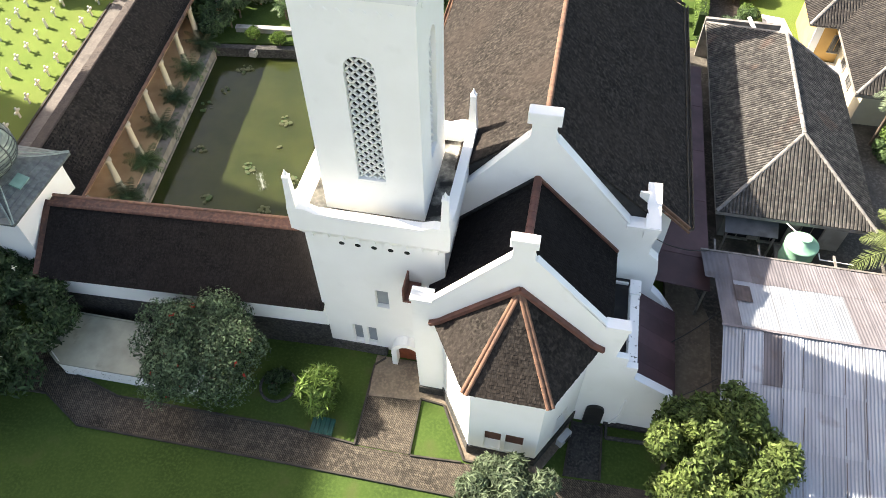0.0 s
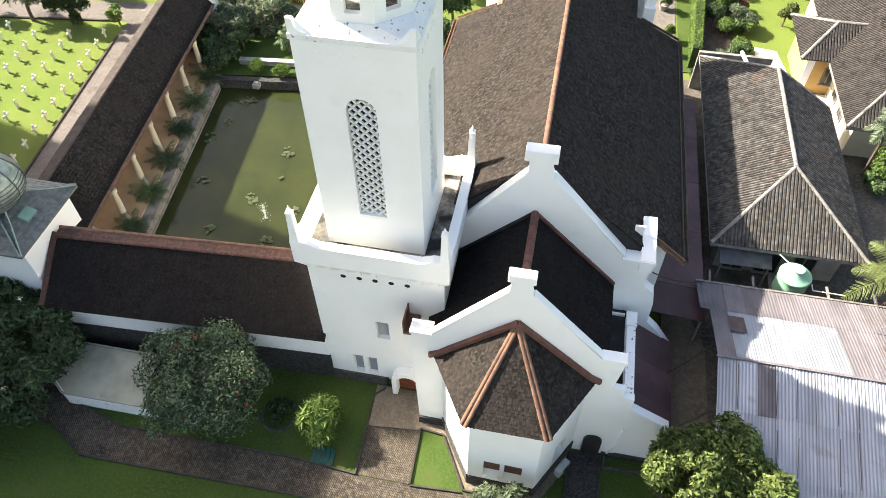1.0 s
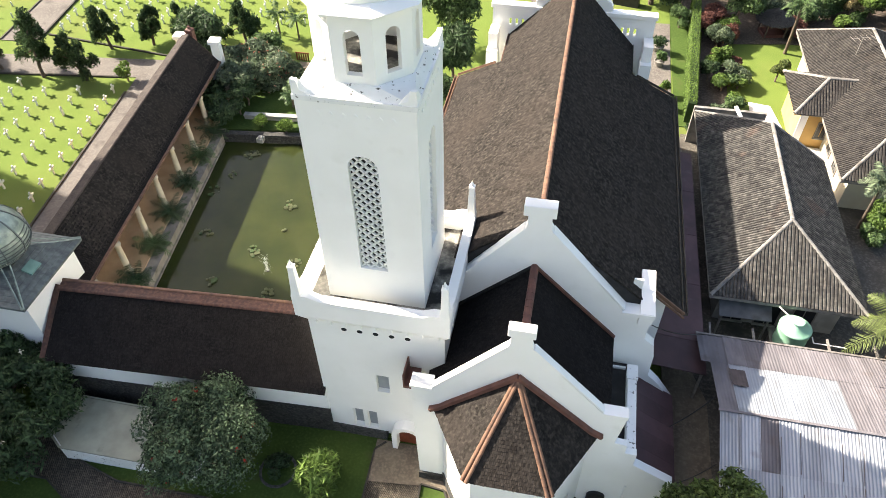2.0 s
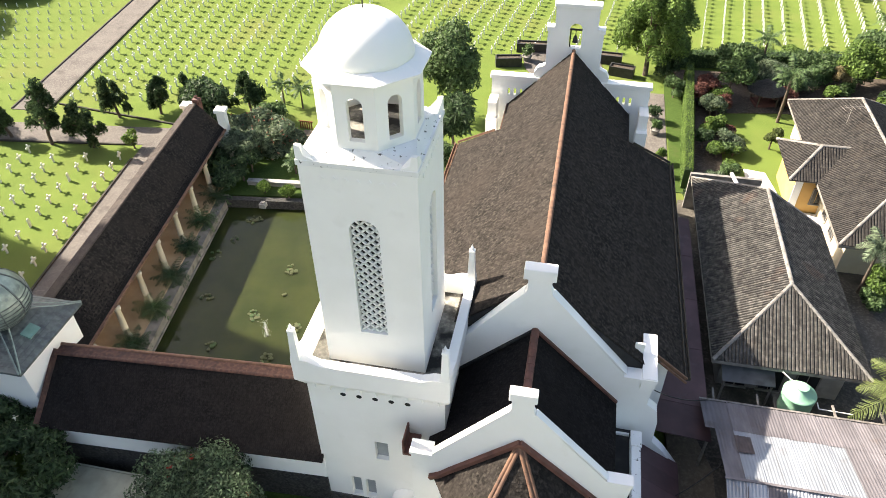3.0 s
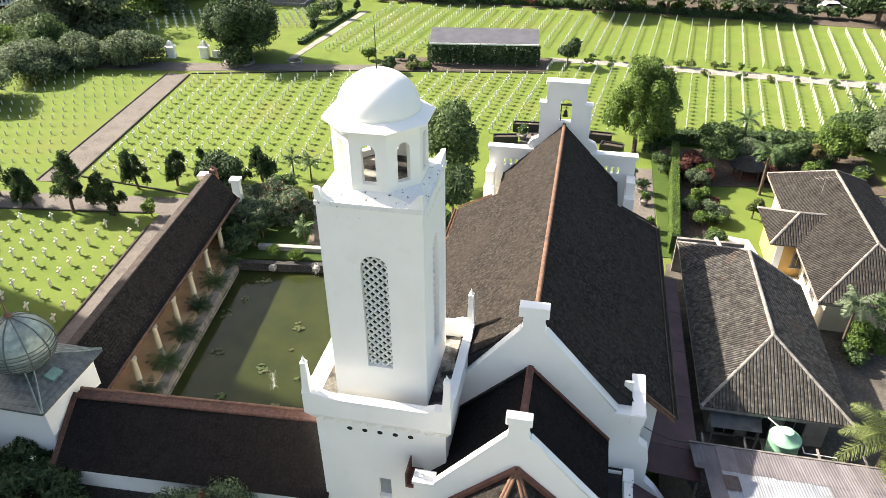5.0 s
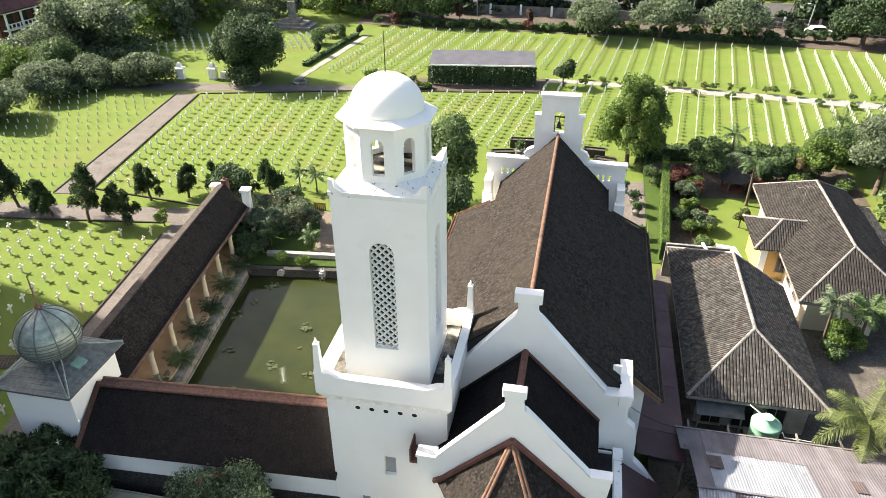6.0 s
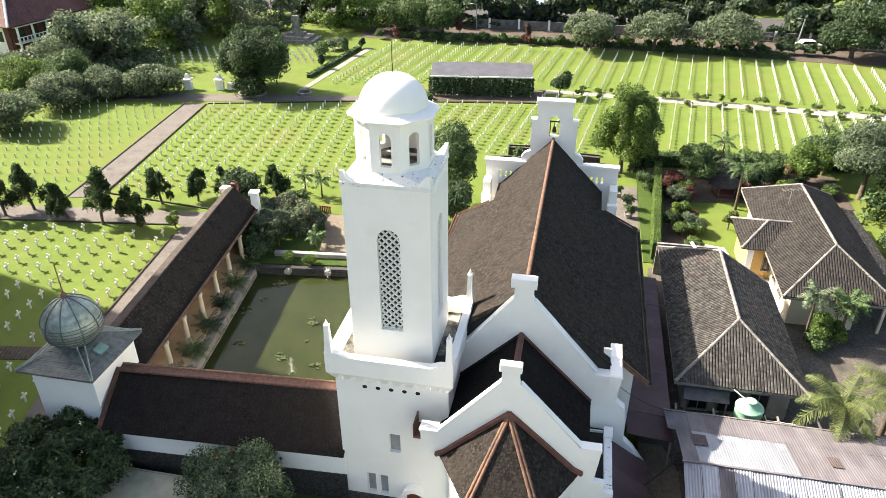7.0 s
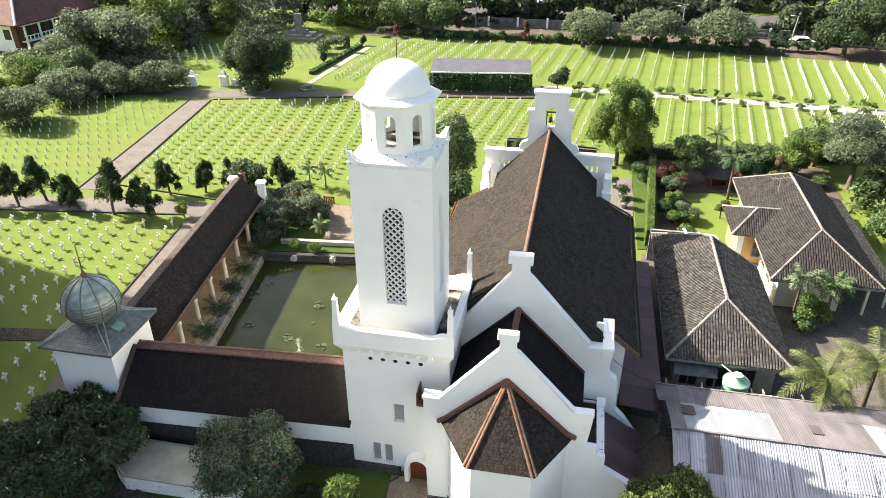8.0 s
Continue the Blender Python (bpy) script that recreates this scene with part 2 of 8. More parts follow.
PETAL_RED = leaf_material("red_petal", (0.36, 0.045, 0.03), (0.27, 0.035, 0.025))
PETAL_WHITE = leaf_material("white_petal", (0.75, 0.72, 0.62), (0.65, 0.62, 0.5))
PETAL_PINK = leaf_material("pink_petal", (0.45, 0.22, 0.15), (0.35, 0.16, 0.1))

WATER = bpy.data.materials.new("green_pond_water")
WATER.use_nodes = True
_nt = WATER.node_tree
_b = _nt.nodes["Principled BSDF"]
_pos = _nt.nodes.new("ShaderNodeNewGeometry").outputs["Position"]
_f, _r = noise_fac(_nt, _pos, 0.35)
_nt.links.new(ramp_mix(_nt, _f, (0.0255, 0.0335, 0.0105), (0.037, 0.045, 0.0135)), _b.inputs["Base Color"])
_b.inputs["Roughness"].default_value, _b.inputs["IOR"].default_value, _b.inputs["Specular IOR Level"].default_value = 0.02, 1.33, 0.3
# murky water spreads the light below its surface
_b.inputs["Subsurface Weight"].default_value, _b.inputs["Subsurface Scale"].default_value = 1.0, 0.9
_b.inputs["Subsurface Radius"].default_value = (0.7, 0.8, 0.4)
_f2, _r2 = noise_fac(_nt, _pos, 6.0)
_bp = _nt.nodes.new("ShaderNodeBump")
_bp.inputs["Strength"].default_value, _bp.inputs["Distance"].default_value = 0.06, 0.02
_nt.links.new(_r2, _bp.inputs["Height"])
_nt.links.new(_bp.outputs[0], _b.inputs["Normal"])


# ---- building helpers ----
def thing(name, label, category, loc=(0, 0, 0), rz=0.0, group="", kind=""):
    ob = new(name)
    ob.matrix_world = pose(*loc, 0, 0, rz)
    ob.empty_display_size = 0.3
    return tagged(ob, label, category, group, kind)


def mesh_of(name, bm, mat, smooth=False):
    bmesh.ops.recalc_face_normals(bm, faces=bm.faces)
    me = bpy.data.meshes.new(name)
    bm.to_mesh(me)
    bm.free()
    me.materials.append(mat)
    if smooth:
        me.polygons.foreach_set("use_smooth", [True] * len(me.polygons))
    return me


def part(name, bm, mat, parent, label="", smooth=False, kind=""):
    ob = new(name, bm if isinstance(bm, bpy.types.Mesh) else mesh_of(name, bm, mat, smooth))
    ob.parent = parent
    return tagged(ob, label, "", "", kind)


def pieces(name, bm, mat, parent, label="", smooth=False):
    """Each loose piece of the bmesh becomes a part of its own."""
    bm.verts.index_update()
    seen, out = set(), []
    for v in bm.verts:
        if v in seen:
            continue
        stack, group = [v], []
        seen.add(v)
        while stack:
            a = stack.pop()
            group.append(a)
            for e in a.link_edges:
                b = e.other_vert(a)
                if b not in seen:
                    seen.add(b), stack.append(b)
        nb = bmesh.new()
        table = {a: nb.verts.new(a.co) for a in sorted(group, key=lambda a: a.index)}
        for f in {f for a in group for f in a.link_faces}:
            nb.faces.new([table[a] for a in f.verts])
        out.append(part(name, nb, mat, parent, label, smooth))
    return out


def single(name, bm, mat, label, category, group="", kind="", smooth=False):
    return tagged(new(name, bm if isinstance(bm, bpy.types.Mesh) else mesh_of(name, bm, mat, smooth)), label, category, group, kind)


def box(bm, x0, x1, y0, y1, z0, z1, bev=0.0):
    r = bmesh.ops.create_cube(bm, size=1.0)
    vs = r["verts"]
    for v in vs:
        v.co = Vector((x0 + (v.co.x + 0.5) * (x1 - x0), y0 + (v.co.y + 0.5) * (y1 - y0), z0 + (v.co.z + 0.5) * (z1 - z0)))
    if bev:
        es = list({e for v in vs for e in v.link_edges})
        bmesh.ops.bevel(bm, geom=es, offset=bev, segments=1, affect="EDGES", profile=0.5)
    return bm


def prism(bm, pts, axis, a, b):
    """Extrudes a flat outline: axis 'y' takes (x, z), 'x' takes (y, z), 'z' takes (x, y)."""
    def at(p, d):
        return {"x": (d, p[0], p[1]), "y": (p[0], d, p[1]), "z": (p[0], p[1], d)}[axis]
    lo, hi = [bm.verts.new(at(p, a)) for p in pts], [bm.verts.new(at(p, b)) for p in pts]
    bm.faces.new(lo), bm.faces.new(hi)
    for i in range(len(pts)):
        j = (i + 1) % len(pts)
        bm.faces.new((lo[i], lo[j], hi[j], hi[i]))
    return bm


def lathe(bm, profile, n=24, p=(0, 0), phase=0.0):
    rings = []
    for r, z in profile:
        rings.append([bm.verts.new((p[0] + r * math.cos(2 * math.pi * k / n + phase), p[1] + r * math.sin(2 * math.pi * k / n + phase), z)) for k in range(n)] if r > 1e-4 else [bm.verts.new((p[0], p[1], z))])
    for a, b in zip(rings, rings[1:]):
        for k in range(n):
            j = (k + 1) % n
            vs = [a[k % len(a)], a[j % len(a)], b[j % len(b)], b[k % len(b)]]
            vs = list(dict.fromkeys(vs))
            if len(vs) > 2:
                bm.faces.new(vs)
    for ring in (rings[0], rings[-1]):
        if len(ring) > 1:
            bm.faces.new(ring)
    return bm


def beam(bm, p, q, w, h=None, up=(0, 0, 1)):
    """A bar of width w and height h from p to q."""
    p, q, h = Vector(p), Vector(q), h or w
    d = (q - p).normalized()
    side = d.cross(Vector(up))
    side = side.normalized() if side.length > 1e-4 else Vector((1, 0, 0))
    top = side.cross(d)
    ring = []
    for c in (p, q):
        ring.append([bm.verts.new(c + side * a * w / 2 + top * b * h / 2) for a, b in ((-1, -1), (1, -1), (1, 1), (-1, 1))])
    bm.faces.new(ring[0]), bm.faces.new(ring[1])
    for k in range(4):
        bm.faces.new((ring[0][k], ring[0][(k + 1) % 4], ring[1][(k + 1) % 4], ring[1][k]))
    return bm


def arch_pts(x0, x1, z0, z1, n=8):
    """Outline of an opening with a round head."""
    r, c = (x1 - x0) / 2, (x0 + x1) / 2
    return [(x0, z0), (x1, z0)] + [(c + r * math.cos(math.pi * k / n), z1 - r + r * math.sin(math.pi * k / n)) for k in range(n + 1)]


def arrays_mesh(name, verts, faces_n, mat, k=4):
    """A mesh of separate k-gons from a vertex array, k vertices to a face."""
    me = bpy.data.meshes.new(name)
    nv = len(verts)
    me.vertices.add(nv)
    me.vertices.foreach_set("co", np.asarray(verts, dtype=np.float32).ravel())
    me.loops.add(nv)
    me.loops.foreach_set("vertex_index", np.arange(nv, dtype=np.int32))
    nf = nv // k
    me.polygons.add(nf)
    me.polygons.foreach_set("loop_start", np.arange(0, nv, k, dtype=np.int32))
    me.polygons.foreach_set("loop_total", np.full(nf, k, dtype=np.int32))
    me.update(calc_edges=True)
    me.materials.append(mat)
    return me


def tiled_slope(name, A, B, C, D, mat, parent, course=0.28, width=0.22, thick=0.035, seed=1, label="", jitter=0.012, curved=0.0):
    """Overlapping tiles on the slope with eaves A-B and top D-C, every tile a thin slab with its own edges."""
    rnd = np.random.RandomState(seed)
    A, B, C, D = (np.array(v, float) for v in (A, B, C, D))
    along = (B - A) / np.linalg.norm(B - A)
    n = np.cross(B - A, D - A) if np.linalg.norm(D - A) > 1e-6 else np.cross(B - A, C - A)
    n /= np.linalg.norm(n)
    n = n if n[2] > 0 else -n
    upv = np.cross(n, along)
    upv = upv if upv[2] > 0 else -upv
    H = (D - A) @ upv
    rows = max(1, int(round(H / course)))
    out = []
    for r in range(rows):
        f0, f1 = r / rows, min(1.0, (r + 1.15) / rows)
        l0, r0 = (A + (D - A) * f0 - A) @ along, (A + (B - A) + (C - B) * f0 - A) @ along
        l1, r1 = ((D - A) * f1) @ along, (B - A + (C - B) * f1) @ along
        shift = 0.0 if curved else 0.5 * width * (r % 2)
        lo, hi = min(l0, l1), max(r0, r1)
        for k in range(int(math.floor((lo - shift) / width)), int(math.ceil((hi - shift) / width))):
            a, b = k * width + shift, (k + 1) * width + shift - 0.008
            j = rnd.uniform(-jitter, jitter, 3)
            pb = [min(max(v, l0), r0) for v in (a, b)]
            pt = [min(max(v, l1), r1) for v in (a, b)]
            if pb[1] - pb[0] < 0.02 and pt[1] - pt[0] < 0.02:
                continue
            y0, y1 = f0 * H + j[0], f1 * H
            t0, t1 = thick + abs(j[1]), 0.006
            if curved:
                m0, m1 = (pb[0] + pb[1]) / 2, (pt[0] + pt[1]) / 2
                cols0 = [(pb[0], t0 * 0.3), ((pb[0] + m0) / 2, t0 + curved), ((pb[1] + m0) / 2, t0 + curved), (pb[1], t0 * 0.3)]
                cols1 = [(pt[0], 0.0), ((pt[0] + m1) / 2, t1 + curved), ((pt[1] + m1) / 2, t1 + curved), (pt[1], 0.0)]
                for q in range(3):
                    out += [A + along * cols0[q][0] + upv * y0 + n * cols0[q][1], A + along * cols0[q + 1][0] + upv * y0 + n * cols0[q + 1][1],
                            A + along * cols1[q + 1][0] + upv * y1 + n * cols1[q + 1][1], A + along * cols1[q][0] + upv * y1 + n * cols1[q][1]]
                fr = [A + along * c[0] + upv * y0 + n * c[1] for c in cols0]
                out += fr
            else:
                p = [A + along * pb[0] + upv * y0 + n * t0, A + along * pb[1] + upv * y0 + n * (t0 + j[2]), A + along * pt[1] + upv * y1 + n * t1, A + along * pt[0] + upv * y1 + n * t1]
                q = [A + along * pb[0] + upv * y0 - n * 0.01, A + along * pb[1] + upv * y0 - n * 0.01]
                out += p + [q[0], q[1], p[1], p[0]]
                out += [q[0], p[0], p[3], p[3]]
                out += [q[1], p[1], p[2], p[2]]
    return part(name, welded(name, out, mat), mat, parent, label, kind="stuff")


def welded(name, quads, mat):
    """A mesh from quads in which touching quads share their corners, so that every tile is one island."""
    v = np.round(np.asarray(quads, dtype=np.float64).reshape(-1, 3), 4)
    uniq, inv = np.unique(v, axis=0, return_inverse=True)
    inv = inv.ravel()
    me = bpy.data.meshes.new(name)
    faces = []
    for k in range(0, len(inv), 4):
        f = list(dict.fromkeys(inv[k:k + 4].tolist()))
        if len(f) > 2:
            faces.append(f)
    me.from_pydata(uniq.tolist(), [], faces)
    me.materials.append(mat)
    return me


def slab(bm, A, B, C, D, t):
    """A sloping board under the four corners, t thick."""
    A, B, C, D = (Vector(v) for v in (A, B, C, D))
    n = (B - A).cross(D - A)
    if n.length < 1e-6:
        n = (B - A).cross(C - A)
    n.normalize()
    n = n if n.z > 0 else -n
    pts = [A, B, C, D] if (C - D).length > 1e-4 else [A, B, C]
    hi, lo = [bm.verts.new(p) for p in pts], [bm.verts.new(p - n * t) for p in pts]
    bm.faces.new(hi), bm.faces.new(lo)
    for k in range(len(pts)):
        j = (k + 1) % len(pts)
        bm.faces.new((hi[k], hi[j], lo[j], lo[k]))
    return bm


def ridge_caps(name, p, q, mat, parent, size=0.16, step=0.38, label="", lift=0.05):
    """A row of overlapping half-round ridge tiles from p to q, in one mesh."""
    p, q = Vector(p), Vector(q)
    d = (q - p)
    n = max(1, int(d.length / step))
    bm = bmesh.new()
    dn = d.normalized()
    side = dn.cross(Vector((0, 0, 1))).normalized()
    up = side.cross(dn)
    for k in range(n):
        a, b = p + d * (k / n), p + d * ((k + 1.08) / n)
        rings = []
        for c, s in ((a, size * 1.08), (b, size * 0.96)):
            rings.append([bm.verts.new(c + side * s * math.cos(math.pi * i / 6) + up * (s * 0.85 * math.sin(math.pi * i / 6) + lift - 0.08)) for i in range(7)])
        for i in range(6):
            bm.faces.new((rings[0][i], rings[0][i + 1], rings[1][i + 1], rings[1][i]))
        bm.faces.new(rings[0]), bm.faces.new(rings[1])
    return pieces(name, bm, mat, parent, label)


def gz(x, y):
    """Height of the ground: the front garden lies lower than the cemetery."""
    f = min(1.0, max(0.0, (y - 17.0) / 11.0))
    return -1.2 * (1 - f * f * (3 - 2 * f))


LA = radians(7.0)
LU, LV = Vector((math.cos(LA), math.sin(LA), 0)), Vector((-math.sin(LA), math.cos(LA), 0))
L0 = Vector((-23.0, 24.8, 0))


def lp(u, v, z=0.0):
    """A place in the frame of the west court, u across and v along."""
    p = L0 + LU * u + LV * v
    return (p.x, p.y, z)


# ---- ground ----
def build_ground():
    xs = [-900, -500, -300, -200, -150, -120] + list(range(-100, 61, 2)) + [70, 85, 110, 150, 220, 320, 500, 900]
    ys = [-400, -200, -100, -60, -40, -20] + list(range(-10, 141, 2)) + [150, 170, 200, 260, 350, 500, 900]
    bm = bmesh.new()
    grid = []
    for x in xs:
        col = []
        for y in ys:
            z = gz(x, y) + 0.05 * noise.noise(Vector((x * 0.08, y * 0.08, 3)))
            rel = Vector((x, y, 0)) - L0
            u, v = rel.dot(LU), rel.dot(LV)
            if -1.6 < u < 16 and -1.5 < v < 16.0 and x < -6:
                z = -1.3
            col.append(bm.verts.new((x, y, z)))
        grid.append(col)
    for i in range(len(xs) - 1):
        for j in range(len(ys) - 1):
            bm.faces.new((grid[i][j], grid[i + 1][j], grid[i + 1][j + 1], grid[i][j + 1]))
    single("ground", bm, GRASS, "sunlit green lawn that spreads around the church", "lawn", kind="structure", smooth=True)


build_ground()


def wall_with_arch(bm, axis, a, b, p0, p1, z0, z1, o0, o1, oz0, oz1, n=10):
    """A wall slab from a to b on its axis, with one arched opening through it."""
    box_pts = [[(p0, z0), (o0, z0), (o0, z1), (p0, z1)], [(o1, z0), (p1, z0), (p1, z1), (o1, z1)], [(o0, z0), (o1, z0), (o1, oz0), (o0, oz0)]]
    r, c = (o1 - o0) / 2, (o0 + o1) / 2
    top = [(o0, z1), (o0, oz1 - r)] + [(c - r * math.cos(math.pi * k / n), oz1 - r + r * math.sin(math.pi * k / n)) for k in range(1, n)] + [(o1, oz1 - r), (o1, z1)]
    for pts in box_pts + [top]:
        if abs(pts[0][1] - pts[2][1]) > 1e-4 or len(pts) > 4:
            prism(bm, pts, axis, a, b)
    return bm


def lattice(bm, axis, at, o0, o1, oz0, oz1, cell=0.365, w=0.07, d=0.1):
    """Diagonal bars that fill an arched opening."""
    r, c = (o1 - o0) / 2, (o0 + o1) / 2

    def inside(p, z):
        if not (o0 <= p <= o1 and oz0 <= z <= oz1):
            return False
        return z <= oz1 - r or (p - c) ** 2 + (z - (oz1 - r)) ** 2 <= r * r

    slope = 1.0
    for sign in (1, -1):
        k0 = oz0 - slope * (o1 - o0) - cell
        base = k0
        while base < oz1 + slope * (o1 - o0):
            pts = []
            for i in range(61):
                p = o0 + (o1 - o0) * i / 60
                z = base + sign * slope * (p - (o0 if sign > 0 else o1)) * 1.0
                if inside(p, z):
                    pts.append((p, z))
            if len(pts) > 1:
                a, b = pts[0], pts[-1]
                if axis == "y":
                    beam(bm, (a[0], at, a[1]), (b[0], at, b[1]), d, w)
                else:
                    beam(bm, (at, a[0], a[1]), (at, b[0], b[1]), d, w)
            base += cell * slope * 1.0
    return bm


# ---- church ----
def build_church():
    ch = thing("church", "white plastered church with steep dark shingled roofs", "church")
    T = 0.82
    ridge, ye = 11.85, 21.84

    def rz(x):
        return ridge - abs(x) * T

    def cz(x):
        """Height of the steeper choir roof."""
        return ridge - abs(x) * 1.02

    def rear(x):
        """The nave roof's rear edge, which runs out towards the eaves."""
        return 37.15 + 0.58 * abs(x)

    # nave body
    bm = bmesh.new()
    prism(bm, [(-6.3, -1.5), (6.3, -1.5), (6.3, rz(6.3) - 0.15), (0, ridge - 0.25), (-6.3, rz(6.3) - 0.15)], "y", 23.4, 37.1)
    box(bm, -6.3, 6.3, 37.1, 40.7, -1.5, rz(6.3) - 0.3)
    part("nave_wall", bm, PLASTER, ch)
    bm = bmesh.new()
    prism(bm, [(-4.0, -1.2), (4.0, -1.2), (4.0, cz(4.0) - 0.2), (0, ridge - 0.3), (-4.0, cz(4.0) - 0.2)], "y", 40.7, 44.6)
    part("choir_wall", bm, PLASTER, ch)
    for s, nm in ((-1, 3), (1, 4)):
        # the lower part of the sunless slope starts behind the stepped gable shoulder
        xs, yv = 5.42, (ye if s < 0 else 22.95)
        r1 = [(s * xs, ye, rz(xs)), (s * xs, rear(xs), rz(xs)), (0, rear(0), ridge), (0, ye, ridge)]
        r0 = [(s * 7.0, yv, rz(7.0)), (s * 7.0, rear(7.0), rz(7.0)), (s * xs, rear(xs), rz(xs)), (s * xs, yv, rz(xs))]
        r2 = [(s * 4.17, 37.2, cz(4.17)), (s * 4.17, 44.7, cz(4.17)), (0, 44.7, ridge - 0.01), (0, 37.2, ridge - 0.01)]
        bm = bmesh.new()
        slab(bm, *r1, 0.14), slab(bm, *r0, 0.14), slab(bm, *r2, 0.14)
        part("nave_roof_deck", bm, SHINGLE, ch)
        for j, q in enumerate((r1, r0)):
            tiled_slope("nave_shingles", *q, SHINGLE, ch, course=0.19, width=0.13, thick=0.008, seed=nm + 30 * j, jitter=0.008, label="weathered dark brown roof shingles")
        tiled_slope("choir_shingles", *r2, SHINGLE, ch, course=0.19, width=0.13, thick=0.008, seed=nm + 5, jitter=0.008)
        # eaves gutter and fascia
        bm = bmesh.new()
        beam(bm, (s * 7.08, yv, rz(7.08) + 0.02), (s * 7.08, rear(7.0) + 0.1, rz(7.08) + 0.02), 0.05, 0.22)
        beam(bm, (s * 7.28, yv, rz(7.08) + 0.02), (s * 7.28, rear(7.0) + 0.1, rz(7.08) + 0.02), 0.05, 0.18)
        box(bm, min(s * 7.05, s * 7.3), max(s * 7.05, s * 7.3), yv, rear(7.0) + 0.1, rz(7.08) - 0.12, rz(7.08) - 0.07)
        beam(bm, (s * 7.08, rear(7.08) + 0.05, rz(7.0) + 0.06), (s * 4.4, rear(4.4) + 0.05, rz(4.4) + 0.06), 0.08, 0.14)
        beam(bm, (s * 4.2, rear(4.2) + 0.4, cz(4.2) + 0.03), (s * 4.2, 44.68, cz(4.2) + 0.03), 0.06, 0.14)
        part("gutter", bm, TERRA if s < 0 else KERB_STONE, ch, "orange painted gutter" if s < 0 else "dark grey gutter")
    bm = bmesh.new()
    beam(bm, (5.4, 22.9, rz(5.4) + 0.06), (7.1, 22.9, rz(7.1) + 0.06), 0.09, 0.16)
    beam(bm, (5.4, 22.72, rz(5.4) - 0.02), (7.1, 22.72, rz(7.1) - 0.02), 0.07, 0.1)
    pieces("verge_batten", bm, TERRA, ch, "orange verge battens at the roof corner")
    ridge_caps("ridge_tiles", (0, 21.8, ridge + 0.06), (0, 44.7, ridge + 0.06), TERRA, ch, size=0.12, label="row of orange terracotta ridge tiles")

    # front gable of the nave
    bm = bmesh.new()
    prism(bm, [(-5.5, -1.5), (7.5, -1.5), (7.5, 1.2), (6.62, 2.48), (6.02, 3.12), (6.0, 4.6), (5.86, 5.37), (5.35, 5.8), (5.38, 7.5), (4.15, 7.5), (0.6, 11.65), (0.48, 11.9), (0.48, 12.5), (-0.5, 12.5), (-0.5, 11.9), (-0.62, 11.65), (-4.2, 7.15), (-5.5, 7.15)], "y", 21.3, 21.78)
    part("gable_wall", bm, PLASTER, ch, "stepped white gable parapet")
    bm = bmesh.new()
    box(bm, -0.7, 0.64, 21.24, 21.8, 12.5, 13.06, 0.03)
    part("gable_cap", bm, PLASTER, ch)
    bm = bmesh.new()
    prism(bm, [(21.19, 6.9), (23.5, 6.9), (23.5, 8.1), (22.4, 8.0), (21.19, 7.64)], "x", 4.83, 5.44)
    box(bm, 4.05, 5.5, 21.15, 22.0, 7.42, 7.6)
    box(bm, 4.42, 4.826, 22.4, 22.5, 7.3, 8.5)
    part("gable_shoulder", bm, PLASTER, ch)
    bm = bmesh.new()
    for s in (-1, 1):
        beam(bm, (s * 0.6, 21.54, 11.68), (s * 4.15, 21.54, 7.62 if s > 0 else 7.18), 0.52, 0.06)
    pieces("gable_coping", bm, PLASTER, ch)
    # black panels added so the open roof end reads as dark
    for s in (-1, 1):
        bm = bmesh.new()
        prism(bm, [(s * 0.1, ridge - 0.2), (s * 5.35, rz(5.35) - 0.1), (s * 5.35, 5.6), (s * 0.1, 5.6)], "y", 21.784, 21.84)
        part("verge_panel", bm, BLACK_ROOF, ch, "black panel added to fill the gap behind the gable")

    # short front bay between the two gables
    R2, T2 = 9.6, 1.0
    bm = bmesh.new()
    prism(bm, [(-3.92, -1.5), (3.92, -1.5), (3.92, R2 - 3.92 * T2 - 0.15), (0, R2 - 0.2), (-3.92, R2 - 3.92 * T2 - 0.15)], "y", 16.45, 21.3)
    part("front_bay_wall", bm, PLASTER, ch)
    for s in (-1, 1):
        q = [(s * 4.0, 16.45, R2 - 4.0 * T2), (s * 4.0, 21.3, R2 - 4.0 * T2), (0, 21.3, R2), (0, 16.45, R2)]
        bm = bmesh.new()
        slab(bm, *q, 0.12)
        part("front_bay_roof_deck", bm, SHADED_SHINGLE, ch)
        tiled_slope("front_bay_shingles", *q, SHADED_SHINGLE, ch, course=0.19, width=0.13, thick=0.008, seed=11 + s, jitter=0.006)
        bm = bmesh.new()
        beam(bm, (0, 21.24, R2 + 0.12), (s * 4.0, 21.24, R2 - 4.0 * T2 + 0.12), 0.14, 0.1)
        part("flashing_board", bm, RED_BROWN if s > 0 else BLACK_ROOF, ch)
    ridge_caps("front_bay_ridge", (0, 16.46, R2 + 0.06), (0, 21.25, R2 + 0.06), RED_BROWN, ch, size=0.17)
    # side gutter roof with its parapet
    bm = bmesh.new()
    box(bm, 3.922, 4.95, 16.6, 21.3, -1.5, 3.75)
    part("side_aisle", bm, BLACK_ROOF, ch, "black flat gutter roof")
    bm = bmesh.new()
    box(bm, 4.88, 5.28, 16.45, 20.75, -1.5, 4.35)
    box(bm, 4.84, 5.33, 20.0, 20.8, 4.3, 4.42)
    box(bm, 3.95, 4.84, 20.9, 21.0, 3.78, 3.92)
